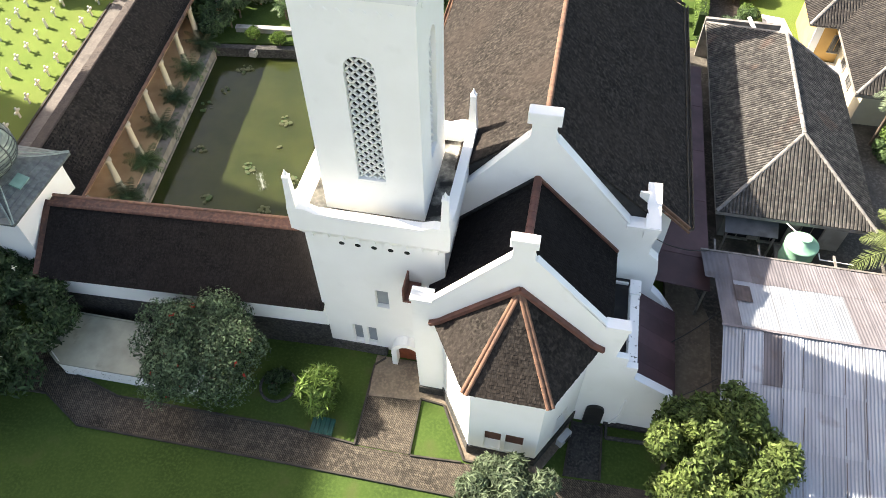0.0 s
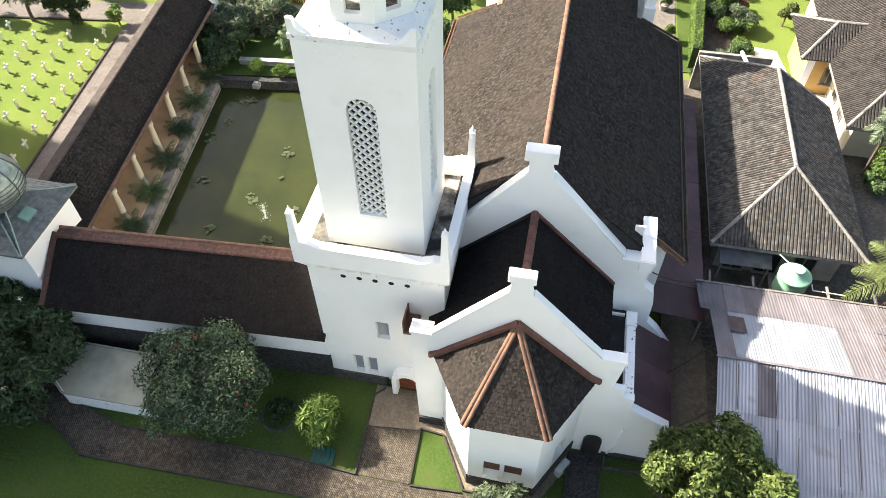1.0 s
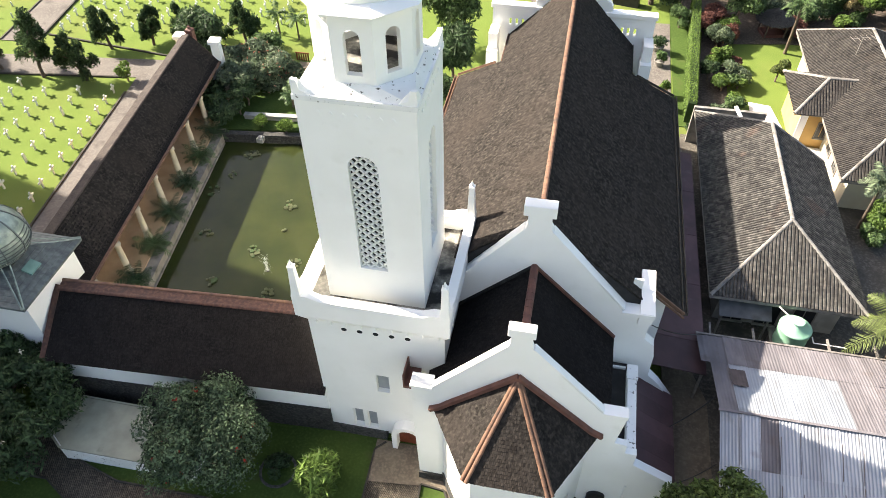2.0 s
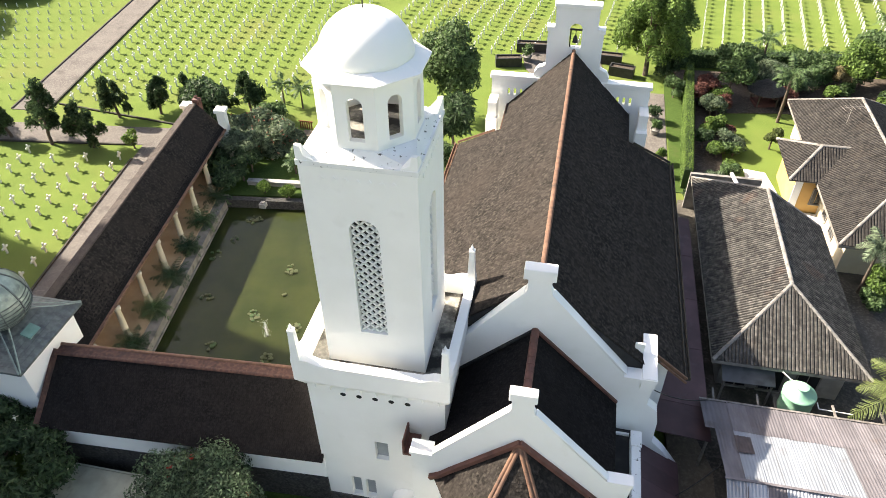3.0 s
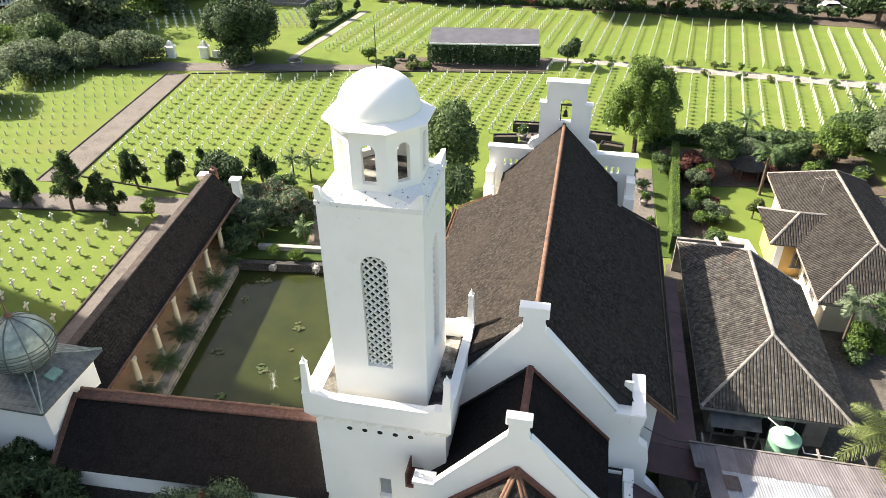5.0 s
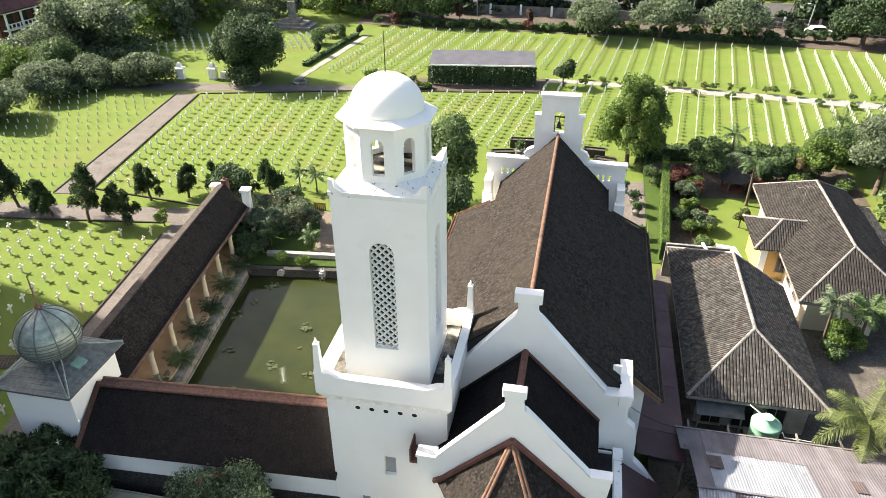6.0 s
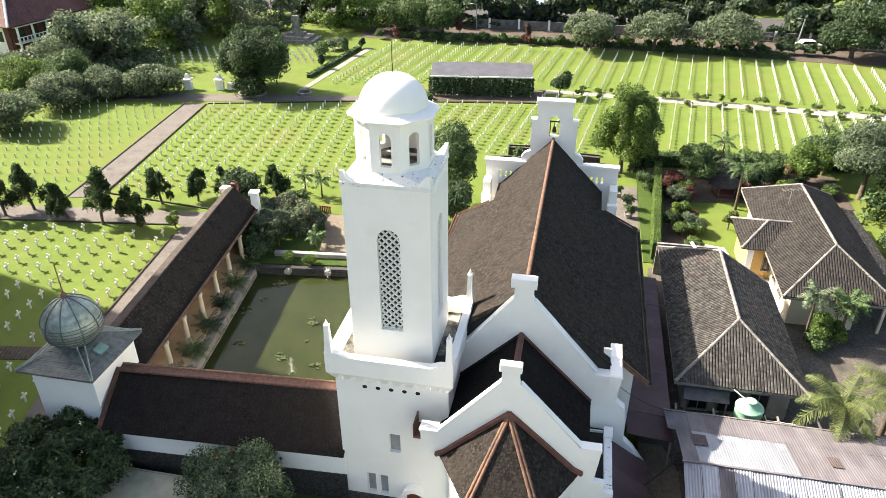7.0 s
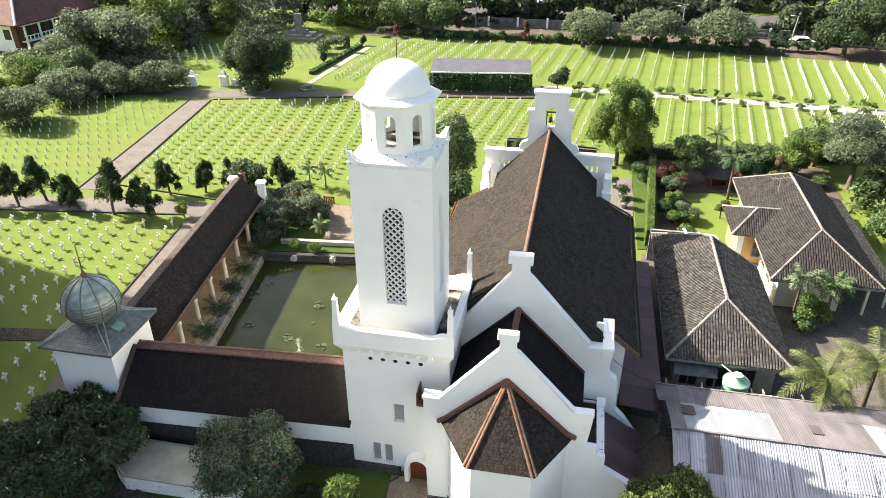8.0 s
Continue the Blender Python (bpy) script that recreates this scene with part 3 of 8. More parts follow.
    part("side_parapet", bm, PLASTER_TOP, ch, "white parapet with black weather stains")

    # porch gable
    bm = bmesh.new()
    prism(bm, [(-4.25, -1.3), (5.32, -1.3), (5.32, 4.35), (4.82, 4.35), (4.82, 4.98), (4.28, 5.03), (4.46, 6.7), (4.46, 7.05), (3.52, 7.05), (0.45, 10.5), (0.38, 10.7), (0.38, 11.2), (-0.45, 11.2), (-0.45, 10.7), (-0.52, 10.5), (-3.55, 6.85), (-4.4, 6.85), (-4.4, 4.0)], "y", 16.15, 16.44)
    part("porch_gable_wall", bm, PLASTER, ch, "white gable parapet over the apse")
    bm = bmesh.new()
    box(bm, -0.57, 0.48, 16.08, 16.5, 11.2, 11.64, 0.03)
    part("porch_gable_cap", bm, PLASTER, ch)
    bm = bmesh.new()
    for s in (-1, 1):
        beam(bm, (s * 0.48, 16.295, 10.53), (s * (3.52 if s > 0 else 3.55), 16.295, 7.2 if s > 0 else 6.88), 0.33, 0.06)
    box(bm, 3.5, 4.5, 16.05, 16.55, 7.03, 7.22)
    box(bm, -4.45, -3.5, 16.05, 16.75, 6.82, 6.97)
    pieces("porch_coping", bm, PLASTER, ch)
    bm = bmesh.new()
    box(bm, -4.95, -4.35, 16.75, 17.8, 5.6, 5.75)
    box(bm, -4.95, -4.88, 16.75, 17.8, 5.75, 6.5)
    part("valley_gutter", bm, RED_BROWN, ch, "red-brown box gutter")

    # apse
    E = [(-3.45, 16.1, 5.35), (-1.6, 13.0, 5.45), (1.85, 12.98, 5.5), (3.56, 16.1, 5.42)]
    apex = (0.0, 16.12, 8.66)
    W = [(-3.1, 16.2), (-1.4, 13.5), (1.68, 13.42), (3.3, 16.2)]
    for k in range(3):
        a, b = Vector((*W[k], 0)), Vector((*W[k + 1], 0))
        L = (b - a).length
        m = Matrix.Translation(a) @ Matrix.Rotation(math.atan2(b.y - a.y, b.x - a.x), 4, "Z")
        bm = bmesh.new()
        holes = {1: [(0.72, 1.46, -0.12, 1.5), (1.66, 2.46, -0.12, 1.55)], 2: [(1.4, 2.3, -0.1, 1.5)], 0: []}[k]
        x = 0.0
        for h0, h1, g0, g1 in holes:
            box(bm, x, h0, 0, 0.3, -0.35, 5.4)
            box(bm, h0, h1, 0, 0.3, -0.35, g0)
            box(bm, h0, h1, 0, 0.3, g1, 5.4)
            x = h1
        box(bm, x, L, 0, 0.3, -0.35, 5.4)
        w = part("apse_wall", bm, PLASTER, ch)
        w.matrix_local = m
        bm = bmesh.new()
        box(bm, -0.05, L + 0.05, -0.06, 0.3, -1.3, -0.354)
        part("apse_plinth", bm, STONE, ch, "dark stone plinth").matrix_local = m
        for h0, h1, g0, g1 in holes:
            bm = bmesh.new()
            box(bm, h0, h1, 0.2, 0.24, g0 + 0.5, g1)
            part("window_shutter", bm, RED_BROWN, ch, "closed red-brown window shutter").matrix_local = m
            bm = bmesh.new()
            prism(bm, [(0.0, g0), (0.26, g0), (0.26, g0 + 0.5), (0.19, g0 + 0.5)], "x", h0, h1)
            box(bm, h0 - 0.04, h1 + 0.04, -0.04, 0.0, g0 - 0.06, g0 - 0.002)
            part("window_sill", bm, PLASTER, ch).matrix_local = m
    for k in range(3):
        q = [E[k], E[k + 1], apex, apex]
        bm = bmesh.new()
        slab(bm, *q, 0.1)
        part("apse_roof_deck", bm, SHINGLE, ch)
        tiled_slope("apse_shingles", *q, SHINGLE, ch, course=0.15, width=0.085, thick=0.014, seed=21 + k, jitter=0.012)
    for k in (1, 2):
        e = Vector(E[k])
        d = Vector(apex) - e
        side = d.cross(Vector((0, 0, 1))).normalized() * 0.1
        for s in (-1, 1):
            ridge_caps("hip_tiles", e + side * s + Vector((0, 0, 0.06)), e + d * 0.97 + side * s * 0.6 + Vector((0, 0, 0.06)), TERRA, ch, size=0.085, step=0.45, label="orange terracotta hip tiles")
    bm = bmesh.new()
    for pts in ([(0, 8.82), (-2.75, 6.15), (-3.2, 5.68), (-3.62, 5.42)], [(0, 8.82), (2.8, 6.2), (3.25, 5.76), (3.7, 5.52)]):
        for (xa, za), (xb, zb) in zip(pts, pts[1:]):
            beam(bm, (xa, 16.06, za), (xb, 16.06, zb), 0.17, 0.26, (0, 1, 0.01))
    pieces("verge_board", bm, RED_BROWN, ch, "red-brown verge boards against the gable")

    # low lean-to on the side of the porch
    bm = bmesh.new()
    prism(bm, [(5.32, -1.3), (7.22, -1.3), (7.22, 2.3), (5.32, 3.42)], "y", 16.2, 16.6)
    prism(bm, [(5.284, -1.3), (7.22, -1.3), (7.22, 1.5), (5.284, 2.7)], "y", 16.6, 21.3)
    part("lean_to_wall", bm, PLASTER, ch)
    for k in range(5):
        y0 = 16.6 + k * 0.95
        bm = bmesh.new()
        slab(bm, (7.5, y0, 1.62 + 0.01 * (k % 2)), (7.5, y0 + 0.97, 1.62 + 0.01 * (k % 2)), (5.29, y0 + 0.97, 3.05 + 0.01 * (k % 2)), (5.29, y0, 3.05 + 0.01 * (k % 2)), 0.04)
        part("roof_sheet", bm, PURPLE, ch, "maroon metal roof sheet")
    # small arched door, down pipe and base stones on the porch front
    bm = bmesh.new()
    prism(bm, arch_pts(3.75, 4.6, -1.15, 0.62), "y", 16.02, 16.14)
    part("side_door", bm, DARK, ch, "small dark arched side door")
    bm = bmesh.new()
    beam(bm, (5.33, 16.1, 1.6), (5.33, 16.1, -0.6), 0.09)
    part("down_pipe", bm, PLASTER, ch)
    bm = bmesh.new()
    box(bm, 4.75, 7.45, 16.04, 16.2, -1.3, -0.9)
    part("porch_plinth", bm, STONE, ch)
    bm = bmesh.new()
    box(bm, -4.3, -3.0, 16.05, 16.15, -1.3, -0.55)
    part("porch_plinth", bm, STONE, ch)
    bm = bmesh.new()
    box(bm, -3.05, -2.6, 16.1, 16.14, 0.05, 0.42)
    part("vent", bm, GREY_PANE, ch, "small grey vent")

    # bellcote on the rear gable, with parapets on either side
    Y0, Y1 = 44.7, 45.25
    bm = bmesh.new()
    wall_with_arch(bm, "y", Y0, Y1, -1.38, 1.38, -0.5, 14.75, -0.4, 0.4, 12.0, 13.7)
    part("bellcote_wall", bm, PLASTER, ch)
    bm = bmesh.new()
    box(bm, -1.5, 1.5, Y0 - 0.12, Y1 + 0.12, 14.75, 15.0, 0.03)
    for s in (-1, 1):
        x0 = s * 1.38
        box(bm, min(x0, s * 1.8), max(x0, s * 1.8), Y0 + 0.02, Y1 - 0.02, 9, 13.1)
        box(bm, min(x0, s * 1.88), max(x0, s * 1.88), Y0 - 0.05, Y1 + 0.05, 13.1, 13.4)
        prism(bm, [(s * 1.8, 9.5), (s * 2.5, 9.5), (s * 2.5, 10.1), (s * 2.3, 10.45), (s * 1.8, 10.7)], "y", Y0 + 0.03, Y1 - 0.03)
    part("bellcote_cap", bm, PLASTER, ch)
    bm = bmesh.new()
    lathe(bm, [(0.2, 12.35), (0.15, 12.5), (0.12, 12.72), (0.05, 12.82), (0.0, 12.84)], 14, (0, 44.97))
    part("bell", bm, DARK, ch, "small dark bronze bell", smooth=True)
    bm = bmesh.new()
    beam(bm, (-0.4, 44.97, 13.2), (0.4, 44.97, 13.2), 0.1)
    beam(bm, (-0.33, 44.97, 12.0), (-0.33, 44.97, 13.2), 0.07)
    beam(bm, (0, 44.97, 12.8), (0, 44.97, 13.2), 0.05)
    part("bell_yoke", bm, DARK, ch)
    for s in (-1, 1):
        bm = bmesh.new()
        a, b = sorted((s * 1.8, s * 5.35))
        # pierced parapet: three narrow slots in the middle of the panel
        slots = sorted(s * (1.8 + 3.55 * f) for f in (0.42, 0.54, 0.66))
        x = a
        for c in slots:
            box(bm, x, c - 0.09, Y0, Y1 - 0.2, 7.0, 9.5)
            box(bm, c - 0.09, c + 0.09, Y0, Y1 - 0.2, 7.0, 8.25)
            box(bm, c - 0.09, c + 0.09, Y0, Y1 - 0.2, 8.8, 9.5)
            x = c + 0.09
        box(bm, x, b, Y0, Y1 - 0.2, 7.0, 9.5)
        box(bm, a, b, Y0, Y1 - 0.2, -0.5, 7.0)
        part("pierced_parapet", bm, PLASTER, ch, "white parapet with narrow slots")
        bm = bmesh.new()
        box(bm, a - (0.1 if s < 0 else 0), b + (0.1 if s > 0 else 0), Y0 - 0.12, Y1, 9.5, 9.78, 0.02)
        e = s * 5.35
        p0, p1 = min(e - s * 0.5, e), max(e - s * 0.5, e)
        box(bm, p0 - 0.05, p1 + 0.05, 43.3, Y0 - 0.12, 6.2, 8.3)
        box(bm, p0 - 0.12, p1 + 0.12, 42.9, 43.6, 6.0, 7.2)
        box(bm, p0 - 0.05, p1 + 0.05, 42.95, Y1 - 0.1, -0.6, 6.2)
        part("parapet_coping", bm, PLASTER, ch)
    return ch


build_church()


# ---- bell tower ----
def build_tower():
    tw = thing("bell_tower", "tall white square bell tower with domed octagonal lantern", "tower")
    cx, cy = -6.4, 20.8
    x0, x1, y0, y1 = -9.35, -3.3, 17.87, 23.85
    bm = bmesh.new()
    box(bm, x0, x1, y0 + 0.3, y1, -1.3, 8.0)
    part("base_core", bm, PLASTER, tw)
    bm = bmesh.new()
    # front skin with its recessed windows
    wins = [(-8.02, -7.52, -0.28, 1.25), (-7.3, -6.8, -0.3, 1.22), (-6.6, -5.98, 3.15, 4.5)]
    xs = sorted({x0, x1, *[w[0] for w in wins], *[w[1] for w in wins]})
    for a, b in zip(xs, xs[1:]):
        cuts = [w for w in wins if w[0] <= a + 1e-6 and w[1] >= b - 1e-6]
        z = -0.45
        for w in sorted(cuts, key=lambda w: w[2]):
            box(bm, a, b, y0, y0 + 0.299, z, w[2])
            z = w[3]
        box(bm, a, b, y0, y0 + 0.299, z, 8.0)
    bmesh.ops.remove_doubles(bm, verts=bm.verts, dist=0.0005)
    part("base_wall", bm, PLASTER, tw)
    for w in wins:
        bm = bmesh.new()
        box(bm, w[0], w[1], y0 + 0.24, y0 + 0.29, w[2], w[3])
        part("louvre", bm, GREY_PANE, tw, "grey louvred window")
    bm = bmesh.new()
    box(bm, x0 - 0.08, -6.4, y0 - 0.1, y0 + 0.29, -1.35, -0.454)
    box(bm, x0 - 0.08, x0 + 0.3, y0 + 0.29, y1, -1.35, -0.45)
    part("plinth", bm, STONE, tw, "dark stone plinth")
    # arched doorway
    bm = bmesh.new()
    outer, inner = arch_pts(-5.98, -4.35, -1.3, 0.95, 12), arch_pts(-5.72, -4.6, -1.3, 0.68, 12)
    k = len(outer)
    ring_o, ring_i = outer[1:] + outer[:1], inner[1:] + inner[:1]
    for i in range(k - 1):
        prism(bm, [ring_o[i], ring_o[i + 1], ring_i[i + 1], ring_i[i]], "y", 17.35, 17.866)
    bmesh.ops.remove_doubles(bm, verts=bm.verts, dist=0.0005)
    part("door_surround", bm, PLASTER, tw, "white arched door surround")
    bm = bmesh.new()
    prism(bm, arch_pts(-5.72, -4.6, -1.3, 0.68, 12), "y", 17.82, 17.864)
    part("door", bm, WOOD, tw, "closed red-brown wooden door")
    # corbel table, drain holes, parapet
    # dark discs on the wall face paint the shade of open drain holes
    for k in range(5):
        c = -7.77 + 0.713 * k
        bm = bmesh.new()
        n = 12
        prism(bm, [(c + 0.13 * math.cos(2 * math.pi * i / n), 7.62 + 0.11 * math.sin(2 * math.pi * i / n)) for i in range(n)], "y", y0 - 0.006, y0 + 0.02)
        part("vent_disc", bm, WINDOW_DARK, tw, "round dark disc in place of a vent hole")
    px0, px1, py0, py1 = -9.72, -3.02, 17.55, 24.1
    bm = bmesh.new()
    lo = [(x0, y0), (x1, y0), (x1, y1), (x0, y1)]
    hi = [(px0, py0), (px1, py0), (px1, py1), (px0, py1)]
    a = [bm.verts.new((*p, 7.98)) for p in lo]
    b = [bm.verts.new((*p, 8.55)) for p in hi]
    bm.faces.new(a), bm.faces.new(b)
    for i in range(4):
        bm.faces.new((a[i], a[(i + 1) % 4], b[(i + 1) % 4], b[i]))
    part("corbel", bm, PLASTER, tw)
    for i in range(9):
        for side in range(2):
            bm = bmesh.new()
            if side == 0:
                c = x0 + 0.35 + i * (x1 - x0 - 0.7) / 8
                prism(bm, arch_pts(c - 0.12, c + 0.12, 8.05, 8.38, 6), "y", 17.66, 17.9)
            else:
                c = y0 + 0.35 + i * (y1 - y0 - 0.7) / 8
                prism(bm, arch_pts(c - 0.12, c + 0.12, 8.05, 8.38, 6), "x", x1 - 0.02, x1 + 0.17)
            part("corbel_block", bm, PLASTER, tw)
    bm = bmesh.new()
    box(bm, px0 + 0.1, px1 - 0.1, py0 + 0.1, py1 - 0.1, 8.5, 8.85)
    part("gallery_floor", bm, MOULDY, tw, "stained gallery floor")
    t = 0.42
    bm = bmesh.new()
    for (ax, bx, ay, by, ext) in ((px0, px1, py0, py0 + t, "x"), (px0, px1, py1 - t, py1, "x"), (px0, px0 + t, py0 + t, py1 - t, "y"), (px1 - t, px1, py0 + t, py1 - t, "y")):
        # the parapet top dips a little between the corners
        if ext == "x":
            prism(bm, [(ax, 8.55), (bx, 8.55), (bx, 9.82), (bx - 0.7, 9.82), (bx - 1.2, 9.62), (ax + 1.2, 9.62), (ax + 0.7, 9.82), (ax, 9.82)], "y", ay, by)
        else:
            prism(bm, [(ay, 8.55), (by, 8.55), (by, 9.82), (by - 0.4, 9.82), (by - 0.9, 9.62), (ay + 0.9, 9.62), (ay + 0.4, 9.82), (ay, 9.82)], "x", ax, bx)
    pieces("parapet", bm, PLASTER, tw)
    for (ax, ay) in ((px0 + 0.21, py0 + 0.21), (px1 - 0.21, py0 + 0.21), (px0 + 0.21, py1 - 0.21), (px1 - 0.21, py1 - 0.21)):
        bm = bmesh.new()
        lathe(bm, [(0.3, 9.75), (0.24, 10.1), (0.17, 11.35), (0.19, 11.36), (0.19, 11.45), (0.08, 11.5)], 4, (ax, ay), math.pi / 4)
        pin = part("pinnacle", bm, PLASTER, tw)
        bm = bmesh.new()
        lathe(bm, [(0.05, 11.48), (0.09, 11.56), (0.05, 11.64), (0.02, 11.75), (0, 11.8)], 8, (ax, ay))
        part("finial", bm, PLASTER_TOP, pin)
    # shaft: four skins with tall arched openings, filled with lattice
    h, wt = 2.1, 0.3
    oz0, oz1 = 10.72, 16.62
    for axis, s in (("y", -1), ("y", 1), ("x", -1), ("x", 1)):
        bm = bmesh.new()
        c = cx if axis == "y" else cy
        o = cy if axis == "y" else cx
        a, b = sorted((o + s * h, o + s * (h - wt)))
        e = h if axis == "y" else h - wt
        wall_with_arch(bm, axis, a, b, c - e, c + e, 8.85, 18.9, c - 0.53, c + 0.6, oz0, oz1, 12)
        part("shaft_wall", bm, PLASTER, tw)
        bm = bmesh.new()
        lattice(bm, axis, o + s * (h - 0.2), c - 0.53, c + 0.6, oz0 + 0.1, oz1)
        part("lattice", bm, PLASTER, tw, "white diagonal lattice")
        bm = bmesh.new()
        if axis == "y":
            box(bm, c - 0.53, c + 0.6, a + 0.01, b + 0.1, oz0, oz0 + 0.1)
        else:
            box(bm, a + 0.01, b - 0.01, c - 0.53, c + 0.6, oz0, oz0 + 0.1)
        part("lattice_sill", bm, PLASTER, tw)
        # row of small diamonds below the top
        for k in range(7):
            d = c - 1.3 + k * 0.43
            bm = bmesh.new()
            r = 0.1
            pts = [(d - r, 18.28), (d, 18.28 - r * 1.1), (d + r, 18.28), (d, 18.28 + r * 1.1)]
            f = o + s * h
            prism(bm, pts, axis, min(f, f + s * 0.035), max(f, f + s * 0.035))
            part("diamond", bm, PLASTER, tw)
    # dark box added inside the shaft in place of its shaded hollow
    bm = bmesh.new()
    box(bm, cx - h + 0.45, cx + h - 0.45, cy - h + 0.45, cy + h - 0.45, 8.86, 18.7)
    part("shade_core", bm, DARK, tw, "dark solid box that stands for the shaded hollow behind the lattice")
    bm = bmesh.new()
    box(bm, cx - h - 0.05, cx + h + 0.05, cy - h - 0.05, cy + h + 0.05, 18.75, 18.95)
    part("shaft_top", bm, PLASTER_TOP, tw, "weathered white tower roof")
    for sx in (-1, 1):
        for sy in (-1, 1):
            bm = bmesh.new()
            ax, ay = cx + sx * (h + 0.02), cy + sy * (h + 0.02)
            v = [(ax, ay), (ax - sx * 0.2, ay), (ax - sx * 0.28, ay), (ax - sx * 0.6, ay), (ax - sx * 0.6, ay - sy * 0.14), (ax - sx * 0.2, ay - sy * 0.2), (ax - sx * 0.14, ay - sy * 0.6), (ax, ay - sy * 0.6), (ax, ay - sy * 0.28), (ax, ay - sy * 0.2)]
            hz = [19.52, 19.48, 19.12, 18.98, 18.98, 19.46, 18.98, 18.98, 19.12, 19.48]
            lo = [bm.verts.new((*p, 18.9)) for p in v]
            hi = [bm.verts.new((*p, z)) for p, z in zip(v, hz)]
            for i in range(10):
                j = (i + 1) % 10
                bm.faces.new((lo[i], lo[j], hi[j], hi[i]))
            bm.faces.new((hi[0], hi[1], hi[5], hi[9]))
            bm.faces.new((hi[1], hi[2], hi[3], hi[4], hi[5]))
            bm.faces.new((hi[5], hi[6], hi[7], hi[8], hi[9]))
            part("corner_horn", bm, PLASTER, tw)
    # lantern
    ph = math.pi / 8
    bm = bmesh.new()
    sq = [bm.verts.new((cx + a * 2.08, cy + b * 2.08, 18.93)) for a, b in ((1, 1), (-1, 1), (-1, -1), (1, -1))]
    oc = [bm.verts.new((cx + 1.93 * math.cos(ph + math.pi / 4 * k), cy + 1.93 * math.sin(ph + math.pi / 4 * k), 19.32)) for k in range(8)]
    for k in range(4):
        a, b = oc[2 * k], oc[2 * k + 1]
        bm.faces.new((sq[k], b, a))
        bm.faces.new((sq[k], sq[(k + 1) % 4], oc[(2 * k + 2) % 8], b))
    bm.faces.new(oc), bm.faces.new(sq)
    part("lantern_skirt", bm, PLASTER_TOP, tw, "white skirt spotted with dark mould")
    R = 1.86
    fw = R * math.sin(math.pi / 8)
    ap = R * math.cos(math.pi / 8)
    for k in range(8):
        bm = bmesh.new()
        wall_with_arch(bm, "y", -ap, -ap + 0.24, -fw, fw, 19.2, 21.75, -0.27, 0.27, 19.62, 21.2, 10)
        w = part("lantern_wall", bm, PLASTER, tw)
        w.matrix_local = Matrix.Translation((cx, cy, 0)) @ Matrix.Rotation(math.pi / 4 * k, 4, "Z")
    bm = bmesh.new()
    lathe(bm, [(1.6, 19.3), (1.6, 19.35)], 8, (cx, cy), ph)
    # the gallery's dark cement, used here to darken the lantern's inside
    part("lantern_floor", bm, MOULDY, tw)
    bm = bmesh.new()
    lathe(bm, [(1.84, 21.62), (2.16, 21.72), (2.18, 21.8), (1.66, 22.02), (0.4, 22.03)], 8, (cx, cy), ph)
    part("lantern_eave", bm, PLASTER, tw)
    bm = bmesh.new()
    lathe(bm, [(1.6 * math.cos(t), 21.95 + 1.52 * math.sin(t)) for t in [math.pi / 2 * k / 12 for k in range(12)]] + [(0, 23.47)], 40, (cx, cy))
    part("dome", bm, PLASTER, tw, "smooth white dome", smooth=True)
    bm = bmesh.new()
    beam(bm, (cx - 1.5, cy, 21.0), (cx + 1.5, cy, 21.0), 0.12)
    part("bell_beam", bm, DARK, tw)
    bm = bmesh.new()
    lathe(bm, [(0.025, 23.4), (0.02, 24.2), (0.012, 25.1), (0, 25.15)], 6, (cx, cy))
    part("lightning_rod", bm, DARK, tw, "thin dark lightning rod on the dome")
    return tw


build_tower()


